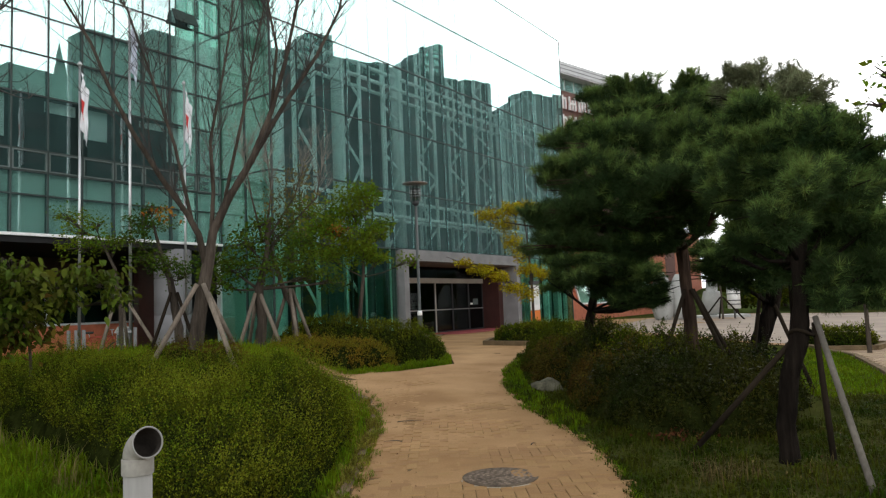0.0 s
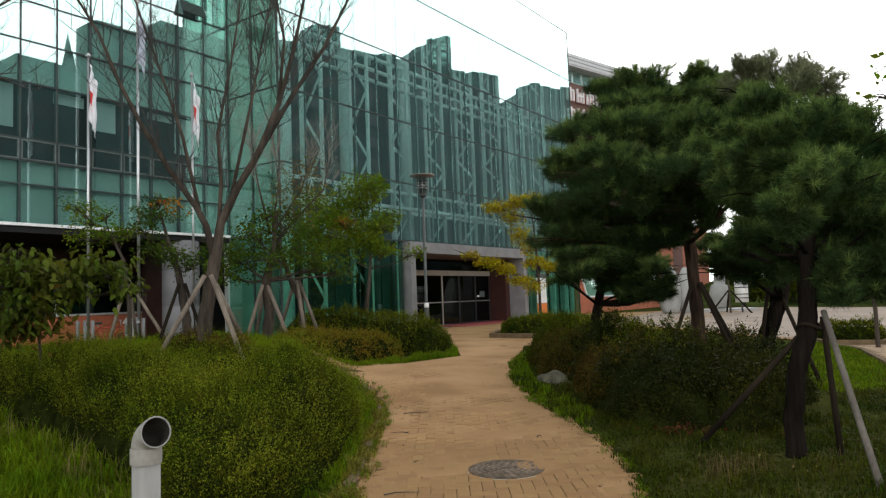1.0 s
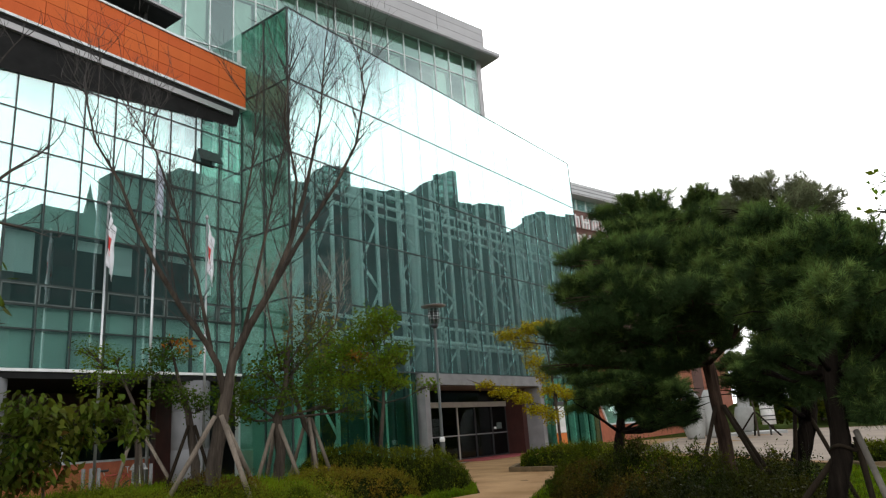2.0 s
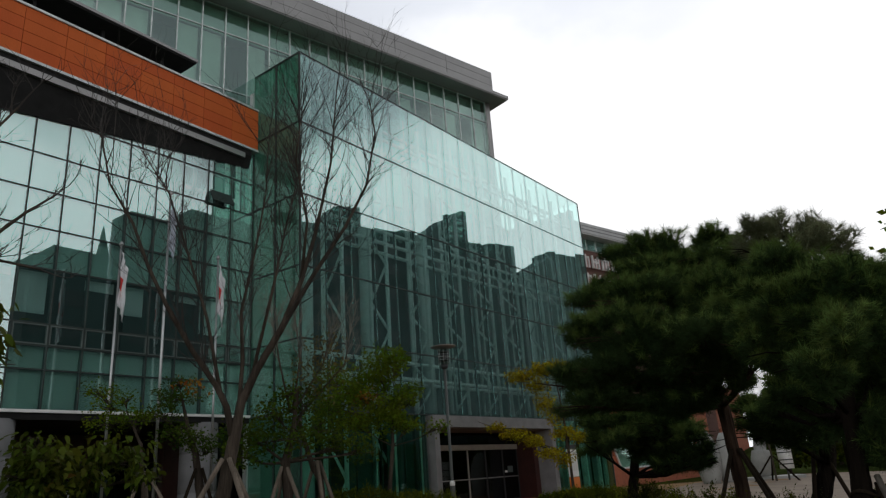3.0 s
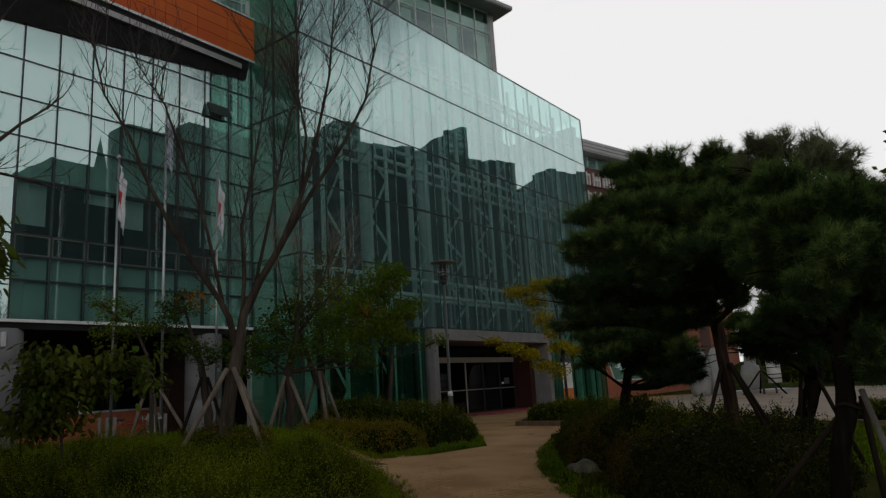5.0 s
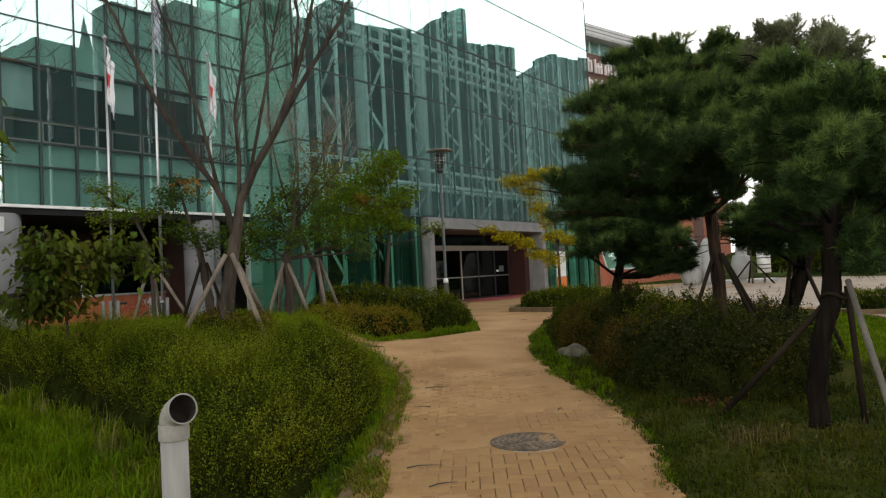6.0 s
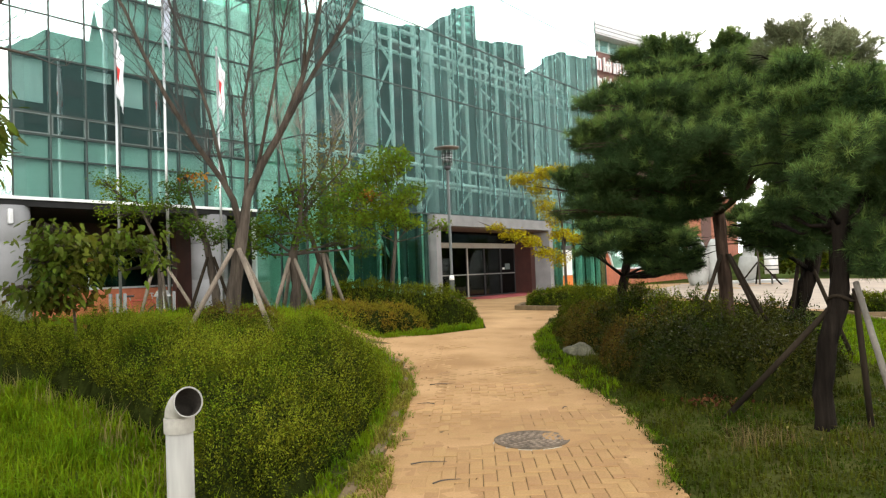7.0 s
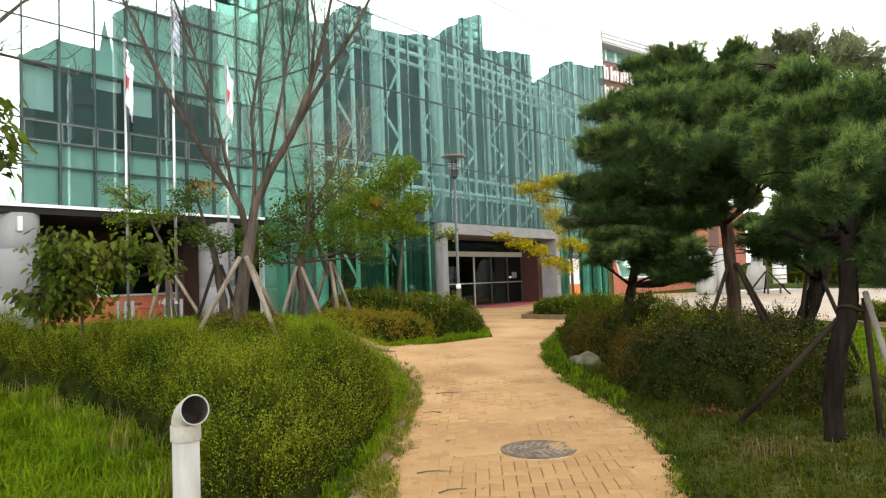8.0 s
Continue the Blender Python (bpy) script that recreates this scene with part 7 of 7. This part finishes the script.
# bushes on the far bank
for k in range(7):
    x, y = 19 + 4.2 * k + RNG.uniform(-1, 1), 47 + RNG.uniform(-2, 6)
    pads_tree("far_bush", "rounded green bush on the far bank", [(x, y, 0.3), (x, y, 1.2), (x, y, 2.0)], [0.12, 0.1, 0.06],
              [(x + RNG.uniform(-0.8, 0.8), y + RNG.uniform(-0.8, 0.8), 1.2 + RNG.uniform(0, 1.8), 1.1, 0.8) for _ in range(4)], leafy(60, 0.28), M_HEDGE, M_BARK, 70 + k, "bush")

# young staked tree beyond the plaza
YT = (14.43, 36.06)
pads_tree("young_tree", "young staked tree beyond the plaza", [(*YT, 0), (14.4, 36.0, 1.5), (14.2, 35.9, 3.0)], [0.05, 0.04, 0.03],
          [(13.9, 35.6, 2.9, 0.9, 0.4), (14.8, 35.8, 3.1, 0.8, 0.4), (13.9, 35.9, 4.1, 0.7, 0.4)], leafy(90, 0.12), M_MAPLE, M_BARK, 88)
stake_tripod("tree_stakes", (14.4, 36.0, 1.3), [(13.4, 36.2), (15.4, 35.6), (14.6, 37.0)], 0.045, "dark stakes round a young tree", M_STAKE_D)
# house-shaped box and a bicycle by the flagpoles
gl = B(10.85, 18.75, 0)
house = empty("garden_box", Matrix.Translation((gl.x, gl.y, gz(gl.x, gl.y))) @ Matrix.Rotation(-A, 4, "Z"), "small white house-shaped box on a short post", "mailbox")
rod("post", (0, 0, -0.05), (0, 0, 0.55), 0.035, M_DULL, house)
part("body", box((-0.14, -0.12, 0.53), (0.14, 0.12, 0.92), 0.012), M_EGG, house)
roof_v = [(x, y, z) for y in (-0.16, 0.16) for x, z in ((-0.2, 0.90), (0.2, 0.90), (0.0, 1.07))]
mesh_obj("roof", roof_v, [(0, 1, 2), (5, 4, 3), (0, 3, 4, 1), (1, 4, 5, 2), (2, 5, 3, 0)], M_EGG, house, "pitched white roof")
part("door", box((-0.08, -0.128, 0.60), (0.08, -0.121, 0.85)), M_CASE, house, "grey flap")


def bicycle(m):
    """A step-through frame on two spoked wheels."""
    ob = empty("bicycle", m, "old red bicycle parked by the flagpoles", "bicycle")
    for x in (-0.52, 0.52):
        ring = [Vector((x + 0.31 * math.cos(a), 0, 0.33 + 0.31 * math.sin(a))) for a in (k * math.pi / 12 for k in range(25))]
        v, f = tube(ring, [0.02] * 25, 6)
        wheel = mesh_obj("wheel", v, f, M_DARK, ob, "black tyre", True)
        for k in range(8):
            a = k * math.pi / 8
            d = Vector((math.cos(a), 0, math.sin(a))) * 0.3
            rod("spoke", Vector((x, 0, 0.33)) - d, Vector((x, 0, 0.33)) + d, 0.003, M_CHROME, wheel, seg=4)
    rear, crank, seat, head = Vector((-0.52, 0, 0.33)), Vector((-0.08, 0, 0.30)), Vector((-0.22, 0, 0.78)), Vector((0.36, 0, 0.80))
    for a, b in ((rear, crank), (rear, seat), (crank, seat), (crank, head), (seat, head), (head, Vector((0.52, 0, 0.33)))):
        rod("frame_tube", a, b, 0.022, M_BIKE, ob)
    rod("handlebar", (0.34, -0.26, 0.98), (0.34, 0.26, 0.98), 0.014, M_CHROME, ob)
    rod("stem", head, (0.34, 0, 0.98), 0.014, M_CHROME, ob)
    rod("seat_post", seat, (-0.25, 0, 0.90), 0.013, M_CHROME, ob)
    part("saddle", box((-0.39, -0.08, 0.89), (-0.12, 0.08, 0.95), 0.03), M_DARK, ob)
    return ob


bk = B(10.45, 19.3, 0)
bicycle(Matrix.Translation((bk.x, bk.y, gz(bk.x, bk.y) + 0.02)) @ Matrix.Rotation(math.pi / 2 - A - 0.35, 4, "Z"))
# blue road sign on the far bank
rs = empty("road_sign", Matrix.Translation((26.3, 60.0, 0.5)) @ Matrix.Rotation(-0.4, 4, "Z"), "blue sign with white lines on a post", "sign")
rod("post", (0, 0, 0.0), (0, 0, 2.5), 0.05, M_DULL, rs)
part("panel", box((-0.42, -0.1, 1.55), (0.42, -0.05, 2.55), 0.01), M_BLUE, rs)
for z in (1.8, 2.1, 2.35):
    part("bar", box((-0.34, -0.112, z), (0.34, -0.101, z + 0.06)), M_WHITE, rs, "white bar of writing")

# a row of trees across the street, seen in the lower glass
for k in range(17):
    u, w, h = 44 + 5.2 * k + RNG.uniform(-1, 1), -20 + RNG.uniform(-1, 1), RNG.uniform(5.5, 8.0)
    c = B(u, w, 0)
    pads_tree("street_tree", "dense dark street tree across the road", [(c.x, c.y, 0), (c.x, c.y, h * 0.4), (c.x, c.y, h * 0.75)], [0.16, 0.12, 0.06],
              [(c.x + RNG.uniform(-1.2, 1.2), c.y + RNG.uniform(-1.2, 1.2), h * RNG.uniform(0.3, 0.8), 1.7, h * 0.2) for _ in range(5)], leafy(9, 0.75), M_HEDGE, M_BARK, 130 + k)
